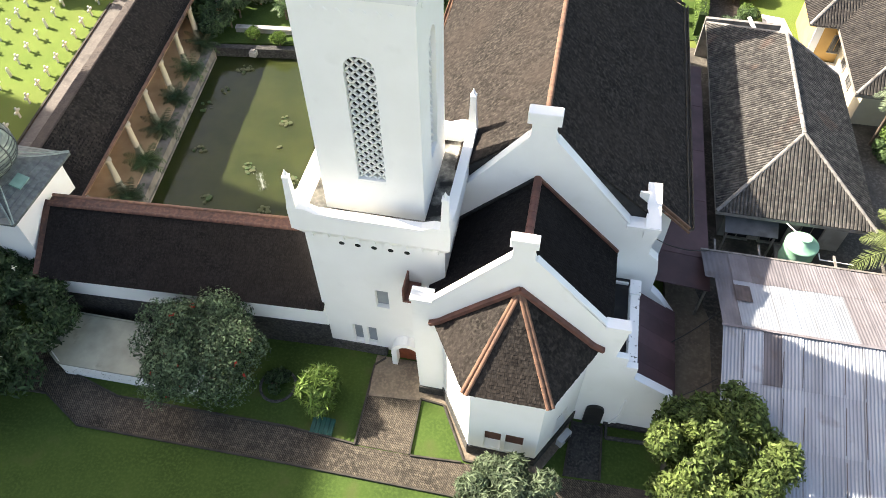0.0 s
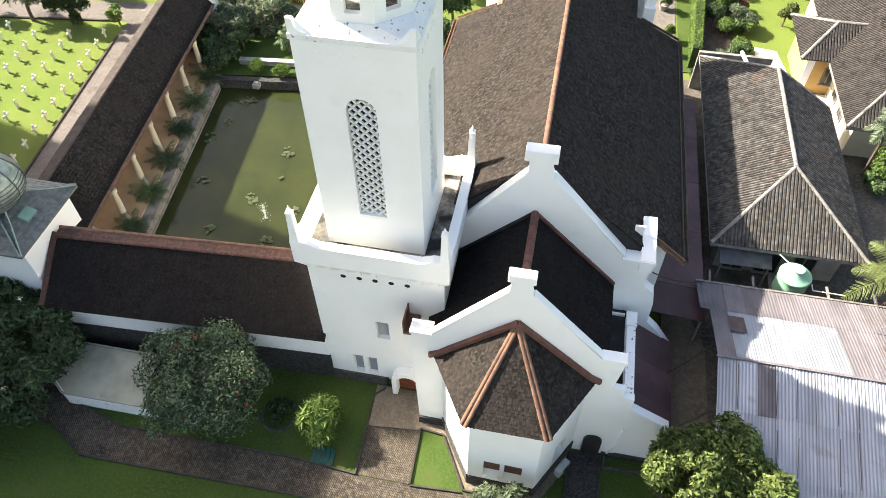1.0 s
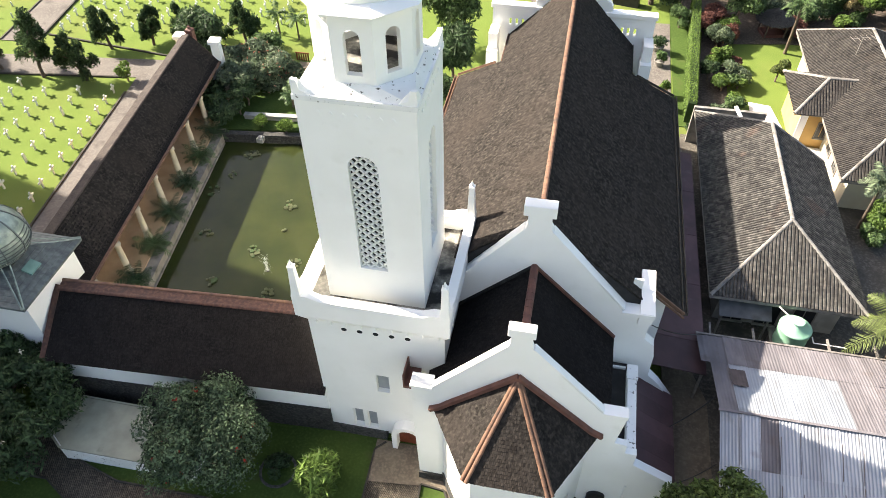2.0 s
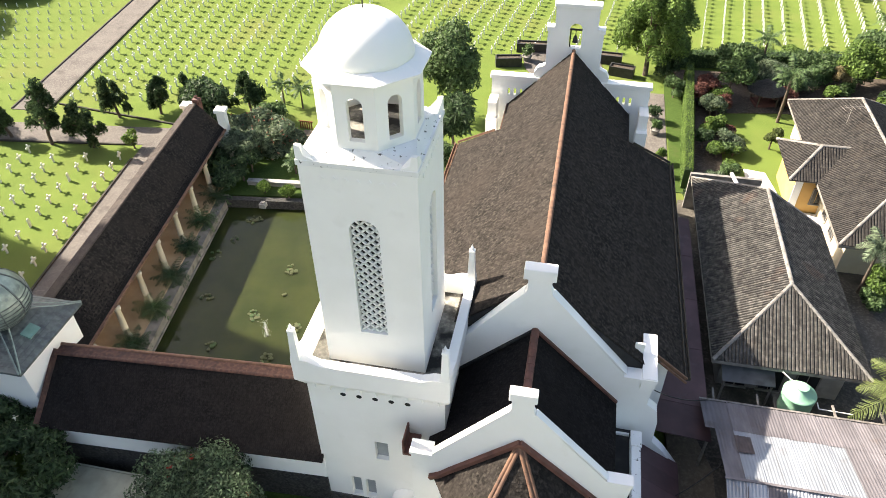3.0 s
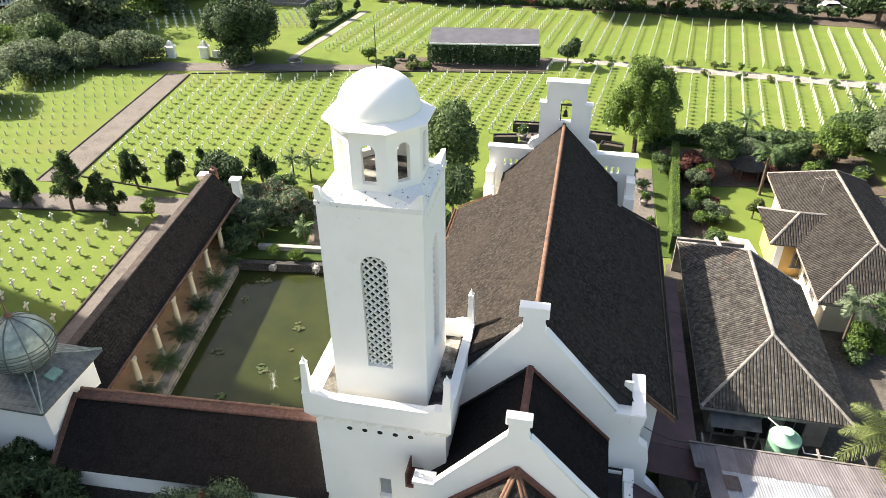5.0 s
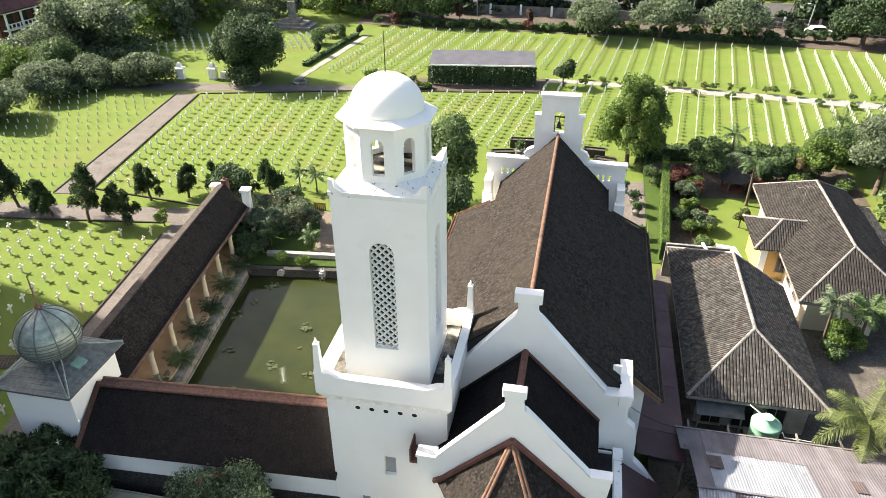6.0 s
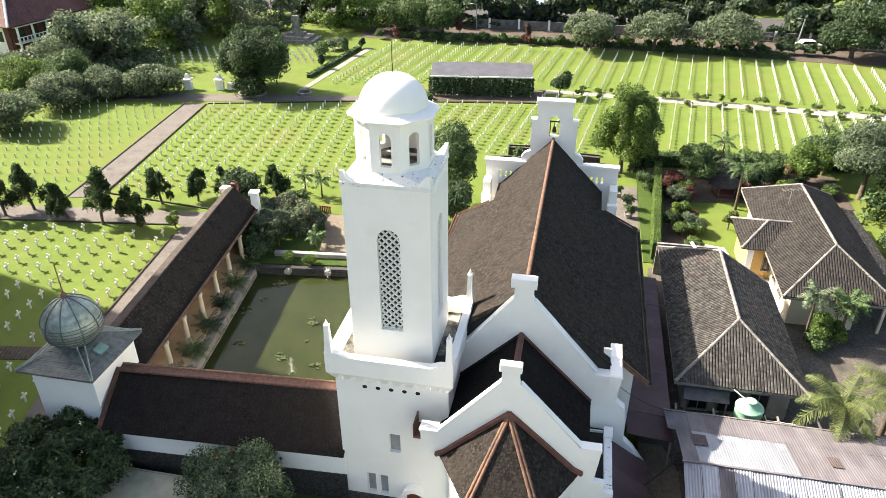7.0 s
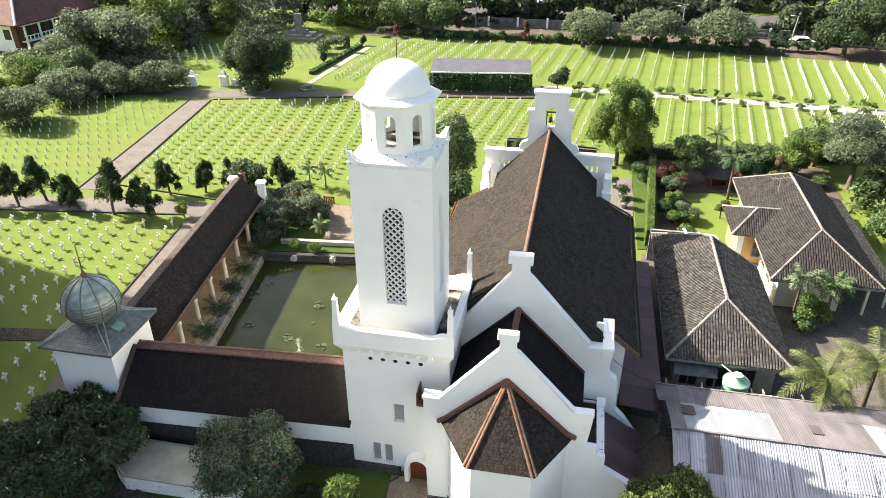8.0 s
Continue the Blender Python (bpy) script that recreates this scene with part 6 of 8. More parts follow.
def trunk_mesh(height, r, lobes, rnd, lean=0.0):
    bm = bmesh.new()
    top = Vector((lean, lean * 0.4, height))
    prev, pr = Vector((0, 0, -0.3)), r
    pts = []
    for k in range(1, 6):
        t = k / 5
        q = Vector((top.x * t + rnd.uniform(-0.06, 0.06), top.y * t + rnd.uniform(-0.06, 0.06), height * t))
        pts.append((prev, q, pr, r * (1 - 0.5 * t)))
        prev, pr = q, r * (1 - 0.5 * t)
    for l in lobes[:9]:
        a = Vector((top.x * 0.6, top.y * 0.6, height * 0.6))
        b = Vector(l[:3])
        m = a.lerp(b, 0.5) + Vector((rnd.uniform(-0.2, 0.2), rnd.uniform(-0.2, 0.2), 0.1))
        pts += [(a, m, r * 0.45, r * 0.28), (m, b, r * 0.28, r * 0.1)]
    for p, q, r1, r2 in pts:
        d = (q - p).normalized()
        s = d.cross(Vector((0.3, 0.9, 0.1))).normalized()
        u = s.cross(d)
        rings = [[bm.verts.new(c + s * rr * math.cos(2 * math.pi * i / 7) + u * rr * math.sin(2 * math.pi * i / 7)) for i in range(7)] for c, rr in ((p, r1), (q, r2))]
        for i in range(7):
            bm.faces.new((rings[0][i], rings[0][(i + 1) % 7], rings[1][(i + 1) % 7], rings[1][i]))
        bm.faces.new(rings[1])
    return mesh_of("trunk", bm, BARK, True)


def tree(name, label, loc, height, radius, base, mat, seed, leaves=5000, leaf=0.22, count=14, flat=0.75, lean=0.0, flowers=None, category="tree", aspect=1.8, shell=0.4, spread=0.62, group="", trunk=True, flower_n=40, flower_size=0.16, lobe=1.0):
    rnd = np.random.RandomState(seed)
    th = thing(name, label, category, (loc[0], loc[1], loc[2] if len(loc) > 2 else gz(*loc[:2])), 0, group)
    lobes = make_lobes(rnd, height, radius, base, count, flat, spread, lobe)
    lobes = [(l[0] + lean, l[1] + lean * 0.4, *l[2:]) for l in lobes]
    if trunk:
        part("trunk", trunk_mesh(base + (height - base) * 0.45, max(0.09, radius * 0.07), lobes, rnd, lean), BARK, th)
    c, d = crown_points(lobes, leaves, rnd, shell)
    part("crown", arrays_mesh("crown", leaf_quads(c, d, leaf, rnd, aspect), 0, mat), mat, th)
    if flowers:
        c, d = crown_points(lobes, flower_n, rnd, 0.05)
        vs = np.concatenate([leaf_quads(c + rnd.normal(0, flower_size * 0.4, c.shape), d, flower_size, rnd, 1.1, 0.8) for _ in range(5)])
        part("flowers", arrays_mesh("flowers", vs, 0, flowers), flowers, th, kind="stuff")
    return th


def frond_mesh(length, droop, width, n, mat, seed, rise=0.5, pinna=0.05):
    """One arching palm frond: a rachis with two ranks of narrow leaflets."""
    rnd = np.random.RandomState(seed)
    quads = []
    prev = np.array([0.0, 0, 0])
    for k in range(n):
        t = (k + 1) / n
        p = np.array([length * t * (1 - 0.18 * t * droop), 0, length * (rise * t - droop * t * t)])
        d = p - prev
        d /= np.linalg.norm(d)
        side = np.array([0, 1.0, 0])
        up = np.cross(side, d)
        w = 0.035 * (1 - 0.7 * t)
        quads += [prev - side * w, prev + side * w, p + side * w * 0.8, p - side * w * 0.8]
        wl = width * (math.sin(math.pi * min(1, 0.16 + 0.84 * t)) ** 0.7 + 0.08)
        for s in (-1, 1):
            tip = p + side * s * wl + d * wl * 0.5 - np.array([0, 0, 1]) * wl * (0.25 + 0.35 * rnd.random_sample()) + rnd.normal(0, 0.02, 3)
            m = (p + tip) / 2 + up * wl * 0.1
            quads += [p - d * pinna * 0.5, p + d * pinna * 0.5, m + d * pinna, m - d * pinna]
            quads += [m - d * pinna, m + d * pinna, tip + d * 0.006, tip - d * 0.006]
        prev = p
    return arrays_mesh("frond", np.array(quads), 0, mat)


def palm(name, label, loc, trunk_h, frond_len, mat, seed, fronds=16, droop=0.55, width=0.55, n=22, r=0.13, lean=(0, 0), category="palm", group="", pinna=0.05):
    rnd = np.random.RandomState(seed)
    th = thing(name, label, category, (loc[0], loc[1], loc[2] if len(loc) > 2 else gz(*loc[:2])), 0, group)
    if trunk_h > 0.2:
        bm = bmesh.new()
        m = 14
        rings = []
        for k in range(m + 1):
            t = k / m
            c = (lean[0] * t * t, lean[1] * t * t, trunk_h * t - 0.2 * (1 - t))
            rr = r * (1.25 - 0.45 * t) * (1.06 if k % 2 else 0.97)
            rings.append([bm.verts.new((c[0] + rr * math.cos(2 * math.pi * i / 9), c[1] + rr * math.sin(2 * math.pi * i / 9), c[2])) for i in range(9)])
        for a, b in zip(rings, rings[1:]):
            for i in range(9):
                bm.faces.new((a[i], a[(i + 1) % 9], b[(i + 1) % 9], b[i]))
        bm.faces.new(rings[-1])
        part("trunk", bm, BARK, th, smooth=True)
    for tier, (rise, dr, cnt) in enumerate(((1.0, droop * 0.9, fronds // 3), (0.55, droop, fronds // 3), (0.15, droop * 1.05, fronds - 2 * (fronds // 3)))):
        me = frond_mesh(frond_len * rnd.uniform(0.92, 1.05), dr, width, n, mat, seed + tier, rise, pinna)
        for k in range(cnt):
            ob = part("frond", me, mat, th)
            ob.matrix_local = pose(lean[0], lean[1], trunk_h, rnd.uniform(-6, 6), rnd.uniform(-7, 7), 360 * (k + 0.33 * tier + rnd.uniform(-0.2, 0.2)) / cnt)
    return th


def hedge(name, label, p, q, w, h, mat, seed, leaf=0.1, density=260, z=None):
    """A clipped hedge from p to q: leaves over the faces of a rounded block."""
    rnd = np.random.RandomState(seed)
    p, q = np.array(p, float), np.array(q, float)
    L = np.linalg.norm(q - p)
    d = (q - p) / L
    s = np.array([-d[1], d[0]])
    n = int(L * (w + 2 * h) * density / 4)
    t, face, e = rnd.random_sample(n) * L, rnd.random_sample(n) * (w + 2 * h), rnd.normal(0, 0.04, n)
    off = np.where(face < w, face - w / 2, np.where(face < w + h, -w / 2, w / 2)) + e
    zz = np.where(face < w, h, np.where(face < w + h, face - w, face - w - h)) + e * 1.5
    nr = np.stack([np.where(face < w, 0, np.where(face < w + h, -1, 1)) * s[0], np.where(face < w, 0, np.where(face < w + h, -1, 1)) * s[1], np.where(face < w, 1.0, 0.3)], 1)
    xy = p + t[:, None] * d + off[:, None] * s
    base = np.array([gz(a, b) for a, b in xy]) if z is None else z
    c = np.stack([xy[:, 0], xy[:, 1], zz + base], 1)
    th = thing(name, label, "hedge", (p[0], p[1], gz(*p)))
    inv = np.array([p[0], p[1], gz(*p)])
    part("foliage", arrays_mesh("foliage", leaf_quads(c - inv, nr, leaf, rnd, 1.5, 0.7), 0, mat), mat, th)
    bm = bmesh.new()
    beam(bm, (0, 0, h * 0.45), (*(q - p), h * 0.45 + gz(*q) - gz(*p)), w * 0.86, h * 0.86)
    part("core", bm, LEAF_DARK, th)
    return th


def juniper(loc, h, seed, lean):
    """A wind-shaped conifer: ragged upswept tufts on a leaning trunk."""
    rnd = np.random.RandomState(seed)
    th = thing("juniper", "dark wind-shaped juniper with ragged upswept tufts", "tree", (loc[0], loc[1], gz(*loc)), 0, "junipers along the path")
    lobes = []
    for k in range(15):
        t = 0.22 + 0.75 * (k + rnd.random_sample()) / 15
        a, q = rnd.uniform(0, 2 * math.pi), h * 0.34 * (1.2 - t) * rnd.uniform(0.35, 1.25)
        s = h * rnd.uniform(0.08, 0.15) * (1.25 - 0.6 * t)
        lobes.append((lean * t + q * math.cos(a), lean * 0.5 * t + q * math.sin(a), h * t, s, s, s * rnd.uniform(1.5, 2.6)))
    part("trunk", trunk_mesh(h * 0.8, 0.1 + 0.012 * h, lobes, rnd, lean), BARK, th)
    c, d = crown_points(lobes, 4800, rnd, 0.55)
    d = d + np.array([lean * 0.3, 0, 0.5])
    part("crown", arrays_mesh("crown", leaf_quads(c, np.cross(d, rnd.normal(0, 1, d.shape)), 0.11, rnd, 3.0, 0.3), 0, LEAF_DARK), LEAF_DARK, th)
    return th


def potted_plant(label, x, y, z, r, h, mat, seed):
    th = thing("potted_plant", label, "plant", (x, y, z))
    bm = bmesh.new()
    lathe(bm, [(r * 0.38, -0.02), (r * 0.55, 0.42), (r * 0.6, 0.44), (r * 0.6, 0.5), (r * 0.5, 0.5), (r * 0.45, 0.42)], 12)
    part("pot", bm, TERRA if seed % 2 else CONCRETE_RIDGE, th)
    rnd = np.random.RandomState(seed)
    c, d = crown_points(make_lobes(rnd, h, r, 0.4, 7, 0.9, 0.5), 700, rnd, 0.7)
    part("foliage", arrays_mesh("foliage", leaf_quads(c, d, 0.13, rnd, 2.4), 0, mat), mat, th)


# garden in front of the church
tree("flowering_tree", "round dark-leaved tree dotted with red blossoms", (-14.85, 14.9), 5.1, 3.3, 0.6, LEAF_BLUE, 101, 40000, 0.082, 44, 0.9, flowers=PETAL_RED, flower_n=30, flower_size=0.13, spread=0.72, shell=0.5, aspect=2.2, lobe=0.75)
tree("frangipani", "dark frangipani with small white blossoms", (-26.0, 14.2), 5.0, 4.7, 0.4, LEAF_DARK, 102, 38000, 0.125, 70, 0.8, spread=0.88, lobe=0.48, flowers=PETAL_WHITE, flower_n=34, aspect=2.6)
tree("ornamental_shrub", "round yellow-green shrub of strap leaves", (-8.75, 14.75), 2.5, 1.6, 0.0, LEAF_LIGHT, 103, 5000, 0.11, 12, 0.95, category="shrub", aspect=6.0, spread=0.45)
tree("shrub", "small dark garden shrub in a ring bed", (-11.35, 15.05), 1.0, 0.85, 0.0, LEAF_DARK, 104, 700, 0.13, 7, 0.8, category="shrub", spread=0.5)
tree("oleander_bush", "dense bush of narrow grey-green leaves", (0.7, 10.6), 3.3, 2.4, 0.5, LEAF_GREY, 105, 20000, 0.085, 60, 1.0, category="bush", aspect=4.0, spread=0.82, lobe=0.55)
tree("broadleaf_tree", "leafy bright green tree beside the shed", (8.75, 13.6), 8.2, 3.0, 0.2, LEAF_GLOSSY, 106, 60000, 0.115, 120, 1.1, aspect=2.3, spread=0.82, lobe=0.48, shell=0.6)
tree("broadleaf_tree", "low fern-like shrub at the shed wall", (13.6, 11.6), 2.4, 1.5, 0.4, LEAF_MID, 107, 2500, 0.2, 9, 0.6, category="shrub")
# junipers along the path across the cemetery
rj = random.Random(9)
for k, (x, y, h) in enumerate(((-53.9, 44.2, 4.2), (-51.9, 45.9, 4.6), (-47.2, 44.8, 3.4), (-43.1, 44.4, 5.0), (-39.1, 44.6, 3.8), (-39.8, 49.7, 3.6), (-36.5, 51.0, 3.0), (-57.5, 43.6, 4.2), (-61.5, 43.0, 4.5), (-33.6, 51.6, 3.2), (-30.9, 52.0, 3.2), (-28.2, 52.6, 3.4), (-66, 42.4, 4.2))):
    juniper((x, y), h * 1.08, 140 + k, rj.uniform(-0.9, 0.5))
# tree outside the view, added to darken the lawn by the pavilion
tree("broadleaf_tree", "large unseen tree added to shade the near grave field", (-46.5, 24.8), 8.6, 4.3, 0.5, LEAF_DARK, 158, 16000, 0.2, 24, 0.9)
tree("golden_shrub", "small yellow-green shrub at the path corner", (-35.7, 45.1), 1.9, 0.8, 0.1, LEAF_LIGHT, 160, 900, 0.14, 7, 0.9, category="shrub")

# court behind the pond
for k, (x, y, h, r, m, fl) in enumerate(((-25.6, 47.0, 4.0, 2.3, LEAF_GREY, PETAL_PINK), (-23.2, 47.2, 4.1, 2.3, LEAF_GREY, PETAL_PINK), (-24.4, 43.6, 2.6, 1.1, LEAF_DARK, None), (-27.2, 43.4, 2.6, 1.2, LEAF_DARK, None), (-17.4, 48.5, 3.0, 1.8, LEAF_DARK, None), (-25.4, 41.2, 1.7, 1.3, LEAF_DARK, None), (-26.5, 41.9, 2.0, 1.1, LEAF_MID, None), (-29.6, 48.6, 6.0, 2.4, LEAF_DARK, None), (-22.3, 41.1, 0.8, 0.5, LEAF_LIGHT, None), (-20.3, 40.9, 0.7, 0.55, LEAF_LIGHT, None))):
    tree("court_shrub", "flowering shrub in the courtyard garden" if fl else "dark shrub in the courtyard garden", (x, y), h, r, -1.4 if fl else 0.4, m, 170 + k, 4200 if not fl else 11000, 0.16, 12, 0.8, flowers=fl, flower_n=150, flower_size=0.12, category="shrub", aspect=2.6)
for k, (x, y) in enumerate(((-20.8, 44.0), (-26.0, 54.8), (-24.0, 54.3))):
    palm("dwarf_palm", "small feathery garden palm", (x, y), 1.3 + 0.8 * (k > 0), 1.2, LEAF_MID, 180 + k, 11, 0.5, 0.3, 12, 0.07, group="small palms in the court")
# cycads in the bed along the pond
for k in range(7):
    x, y, _ = lp(-0.8, -0.3 + 3.05 * k)
    palm("cycad", "dark green cycad beside the pond", (x, y, 0.06), 0.3, 1.2 + 0.12 * (k % 3), LEAF_MID if k % 3 == 1 else LEAF_DARK, 190 + k, 24, 0.6, 0.27, 13, 0.12, category="cycad", group="cycads along the pond", pinna=0.027)

# behind the nave
tree("broadleaf_tree", "tall feathery light green tree behind the church", (6.9, 66.8), 12.4, 3.9, -1.5, LEAF_LIGHT, 201, 42000, 0.15, 60, 1.3, aspect=1.8, spread=0.8, lobe=0.62)
tree("broadleaf_tree", "dark dense tree behind the tower", (-10.4, 55.0), 9.6, 3.2, 0.6, LEAF_MID, 202, 19000, 0.17, 18, 1.0)
tree("bamboo_clump", "dark drooping shrub behind the tower", (-9.2, 50.2), 5.4, 2.0, 0.8, LEAF_DARK, 203, 3800, 0.3, 12, 1.0, category="shrub", aspect=4.0)
tree("bamboo_clump", "dark shrub by the nave wall", (-8.9, 46.2), 3.4, 1.4, 0.4, LEAF_MID, 204, 1800, 0.22, 8, 0.9, category="shrub", aspect=2.5)
tree("conifer", "small dark conical tree by the pale path", (-1.4, 93.4), 4.2, 1.7, 0.5, LEAF_DARK, 205, 2200, 0.26, 10, 1.1, category="tree")
# garden to the right of the nave
hedge("clipped_hedge", "tall narrow clipped hedge beside the church", (9.55, 47.6), (10.8, 66.0), 0.62, 2.0, LEAF_LIGHT, 210, 0.075, 1100)
GARDEN = [("garden_shrub", "rounded green garden shrub", 12.3, 52.5, 1.9, 1.0, LEAF_LIGHT), ("garden_shrub", "rounded green garden shrub", 12.2, 56.2, 2.2, 1.1, LEAF_LIGHT),
          ("garden_shrub", "leafy green garden shrub", 12.4, 59.6, 2.4, 1.2, LEAF_GREY), ("garden_shrub", "rounded green garden shrub", 13.7, 53.2, 1.3, 0.8, LEAF_LIGHT),
          ("red_shrub", "tall red-leaved garden shrub", 11.8, 62.0, 3.0, 1.5, LEAF_RED), ("garden_tree", "dense upright green garden tree", 14.3, 63.2, 6.2, 2.1, LEAF_MID),
          ("garden_shrub", "pale flowering garden shrub", 18.4, 66.6, 2.6, 2.3, LEAF_GREY), ("garden_shrub", "broad green garden shrub", 22.5, 67.6, 2.8, 2.4, LEAF_MID),
          ("garden_tree", "broad leafy garden tree", 26.6, 67.6, 5.0, 2.6, LEAF_LIGHT), ("red_shrub", "low dark red-leaved garden shrub", 19.2, 62.8, 1.5, 1.4, LEAF_RED),
          ("golden_shrub", "upright golden garden shrub", 16.8, 54.8, 2.8, 0.8, LEAF_PALM), ("garden_shrub", "dark green shrub against the hedge", 10.3, 46.6, 1.7, 1.2, LEAF_DARK),
          ("big_tree", "large leafy tree beside the bungalow", 31.2, 64.5, 8.6, 4.4, LEAF_GREY), ("big_tree", "large dark leafy tree behind the bungalow", 38.5, 60.5, 7.6, 4.4, LEAF_DARK),
          ("garden_shrub", "dense shrub beside the bungalow", 31.5, 52.0, 3.4, 2.4, LEAF_MID), ("garden_shrub", "leafy banana clump by the yard", 21.2, 37.5, 2.9, 1.5, LEAF_LIGHT), ("garden_shrub", "low leafy plants at the bungalow wall", 20.3, 36.2, 1.4, 1.0, LEAF_MID),
          ("garden_shrub", "broad-leaved green plant in the bed", 13.2, 61.6, 2.2, 1.4, LEAF_LIGHT),
          ("garden_shrub", "yellow-green rounded plant in the bed", 12.9, 50.4, 1.2, 0.8, LEAF_LIGHT), ("garden_shrub", "low leafy plant by the low wall", 12.0, 48.6, 1.1, 1.0, LEAF_GREY), ("red_shrub", "rusty red-leaved bush in the bed", 12.6, 62.9, 2.2, 1.3, LEAF_RED),
          ("garden_shrub", "dark shrub behind the thatched shelter", 16.0, 68.6, 3.0, 2.0, LEAF_DARK), ("garden_shrub", "dark shrub beside the thatched shelter", 20.6, 65.4, 2.4, 1.7, LEAF_DARK), ("garden_shrub", "tall pale grassy shrub at the boundary", 24.4, 66.4, 3.6, 0.9, LEAF_DRY),
          ("garden_shrub", "dense shrub at the church corner", 8.9, 66.4, 3.2, 1.8, LEAF_DARK), ("garden_shrub", "dark shrub behind the church side path", 9.4, 62.5, 2.3, 1.2, LEAF_MID), ("garden_tree", "leafy tree against the boundary", 29.0, 70.5, 5.0, 3.0, LEAF_MID),
          ("garden_shrub", "yellow-green bush on the grave field edge", 21.6, 72.9, 1.4, 1.4, LEAF_LIGHT), ("garden_shrub", "yellow-green bush on the grave field edge", 24.8, 73.4, 1.3, 1.2, LEAF_LIGHT), ("garden_shrub", "yellow-green bush on the grave field edge", 19.0, 72.2, 1.4, 1.3, LEAF_LIGHT)]
for k, (nm, lb, x, y, h, r, m) in enumerate(GARDEN):
    tree(nm, lb, (x, y), h, r, 0.1 if h < 4 else 0.7, m, 220 + k, int(1700 * r * r + 1200) if r < 4 else 26000, 0.12 if r < 2 else 0.16, 9 if r < 2 else 14, 0.85, category="tree" if "tree" in nm else "shrub")
for k, (x, y, r, h, m) in enumerate(((7.5, 55.5, 0.75, 1.5, LEAF_MID), (7.7, 51.0, 0.6, 1.5, LEAF_LIGHT), (7.4, 58.0, 0.95, 1.8, LEAF_DARK), (8.1, 49.2, 0.45, 1.1, LEAF_MID), (6.6, 60.2, 0.6, 1.3, LEAF_MID))):
    potted_plant("leafy potted plant beside the church wall", x, y, 0.06, r, h, m, 600 + k)
rb = random.Random(77)
for k in range(22):
    x, y = (rb.uniform(11.2, 13.6), rb.uniform(48.5, 63.5)) if k < 13 else (rb.uniform(14.5, 29.0), rb.uniform(63.6, 68.4))
    if 15.4 < x < 20.0 and 62.6 < y < 66.6:
        continue
    tree("bed_plant", "leafy plant in the garden bed", (x, y), rb.uniform(0.9, 2.2), rb.uniform(0.7, 1.2), 0.05, rb.choice((LEAF_MID, LEAF_LIGHT, LEAF_MID, LEAF_GREY, LEAF_DARK, LEAF_RED)), 740 + k, 1500, 0.13, 8, 0.85, category="plant", aspect=rb.choice((1.8, 2.6, 4.0)), group="plants in the garden bed")
hedge("flowering_hedge", "long dark boundary hedge below the grave field", (9.0, 69.5), (34.0, 72.5), 1.2, 1.6, LEAF_MID, 250, 0.14, 200)
palm("garden_palm", "slender palm over the boundary hedge", (17.9, 69.3), 3.6, 1.7, LEAF_MID, 260, 14, 0.6, 0.4, 14, 0.11)
palm("garden_palm", "slender palm beside the grave field", (30.2, 75.5), 3.8, 1.9, LEAF_MID, 262, 14, 0.6, 0.4, 14, 0.11)
palm("garden_palm", "tall palm in the bungalow garden", (18.2, 59.6), 4.6, 1.9, LEAF_MID, 264, 14, 0.6, 0.45, 14, 0.12)
palm("garden_palm", "slim palm in front of the bungalow", (19.9, 37.7), 4.1, 1.4, LEAF_GREY, 266, 14, 0.6, 0.4, 14, 0.09)
palm("garden_palm", "dark feathery palm beside the banana clump", (22.3, 37.9), 3.5, 1.6, LEAF_MID, 267, 18, 0.6, 0.45, 16, 0.1)
palm("coconut_palm", "yellow-green coconut palm behind the shed", (18.3, 25.6), 4.2, 2.9, LEAF_PALM, 268, 15, 0.8, 0.62, 46, 0.17, (0.2, 0.1), pinna=0.027)
palm("coconut_palm", "yellow-green coconut palm in the yard", (22.2, 28.0), 3.9, 3.0, LEAF_PALM, 270, 14, 0.8, 0.62, 44, 0.16, pinna=0.027)

# left of the cemetery: frangipani domes and woods
for k, (x, y, h, r, m) in enumerate(((-71.6, 66.7, 5.6, 4.2, LEAF_GREY), (-70.8, 76.0, 5.2, 4.0, LEAF_GREY), (-66.4, 81.6, 5.0, 3.7, LEAF_GREY), (-60.9, 83.6, 5.0, 3.7, LEAF_GREY), (-75.5, 84.5, 6.0, 4.2, LEAF_MID), (-82.5, 84, 5.0, 4.0, LEAF_LIGHT), (-86, 76, 4.5, 3.6, LEAF_LIGHT), (-78, 60, 5.0, 4.0, LEAF_GREY), (-81, 90, 6.5, 4.6, LEAF_GREY))):
    tree("frangipani", "domed grey-green frangipani at the cemetery edge", (x, y), h, r * 1.15, -1.2, LEAF_HAZE if m is LEAF_GREY else m, 300 + k, 17000, 0.2, 20, 0.75, group="frangipani at the cemetery edge")
tree("big_tree", "large dark spreading tree at the path crossing", (-46.6, 88.2), 11.2, 6.2, -3.6, LEAF_DARK, 320, 46000, 0.2, 60, 1.5, spread=0.72, lobe=0.6)
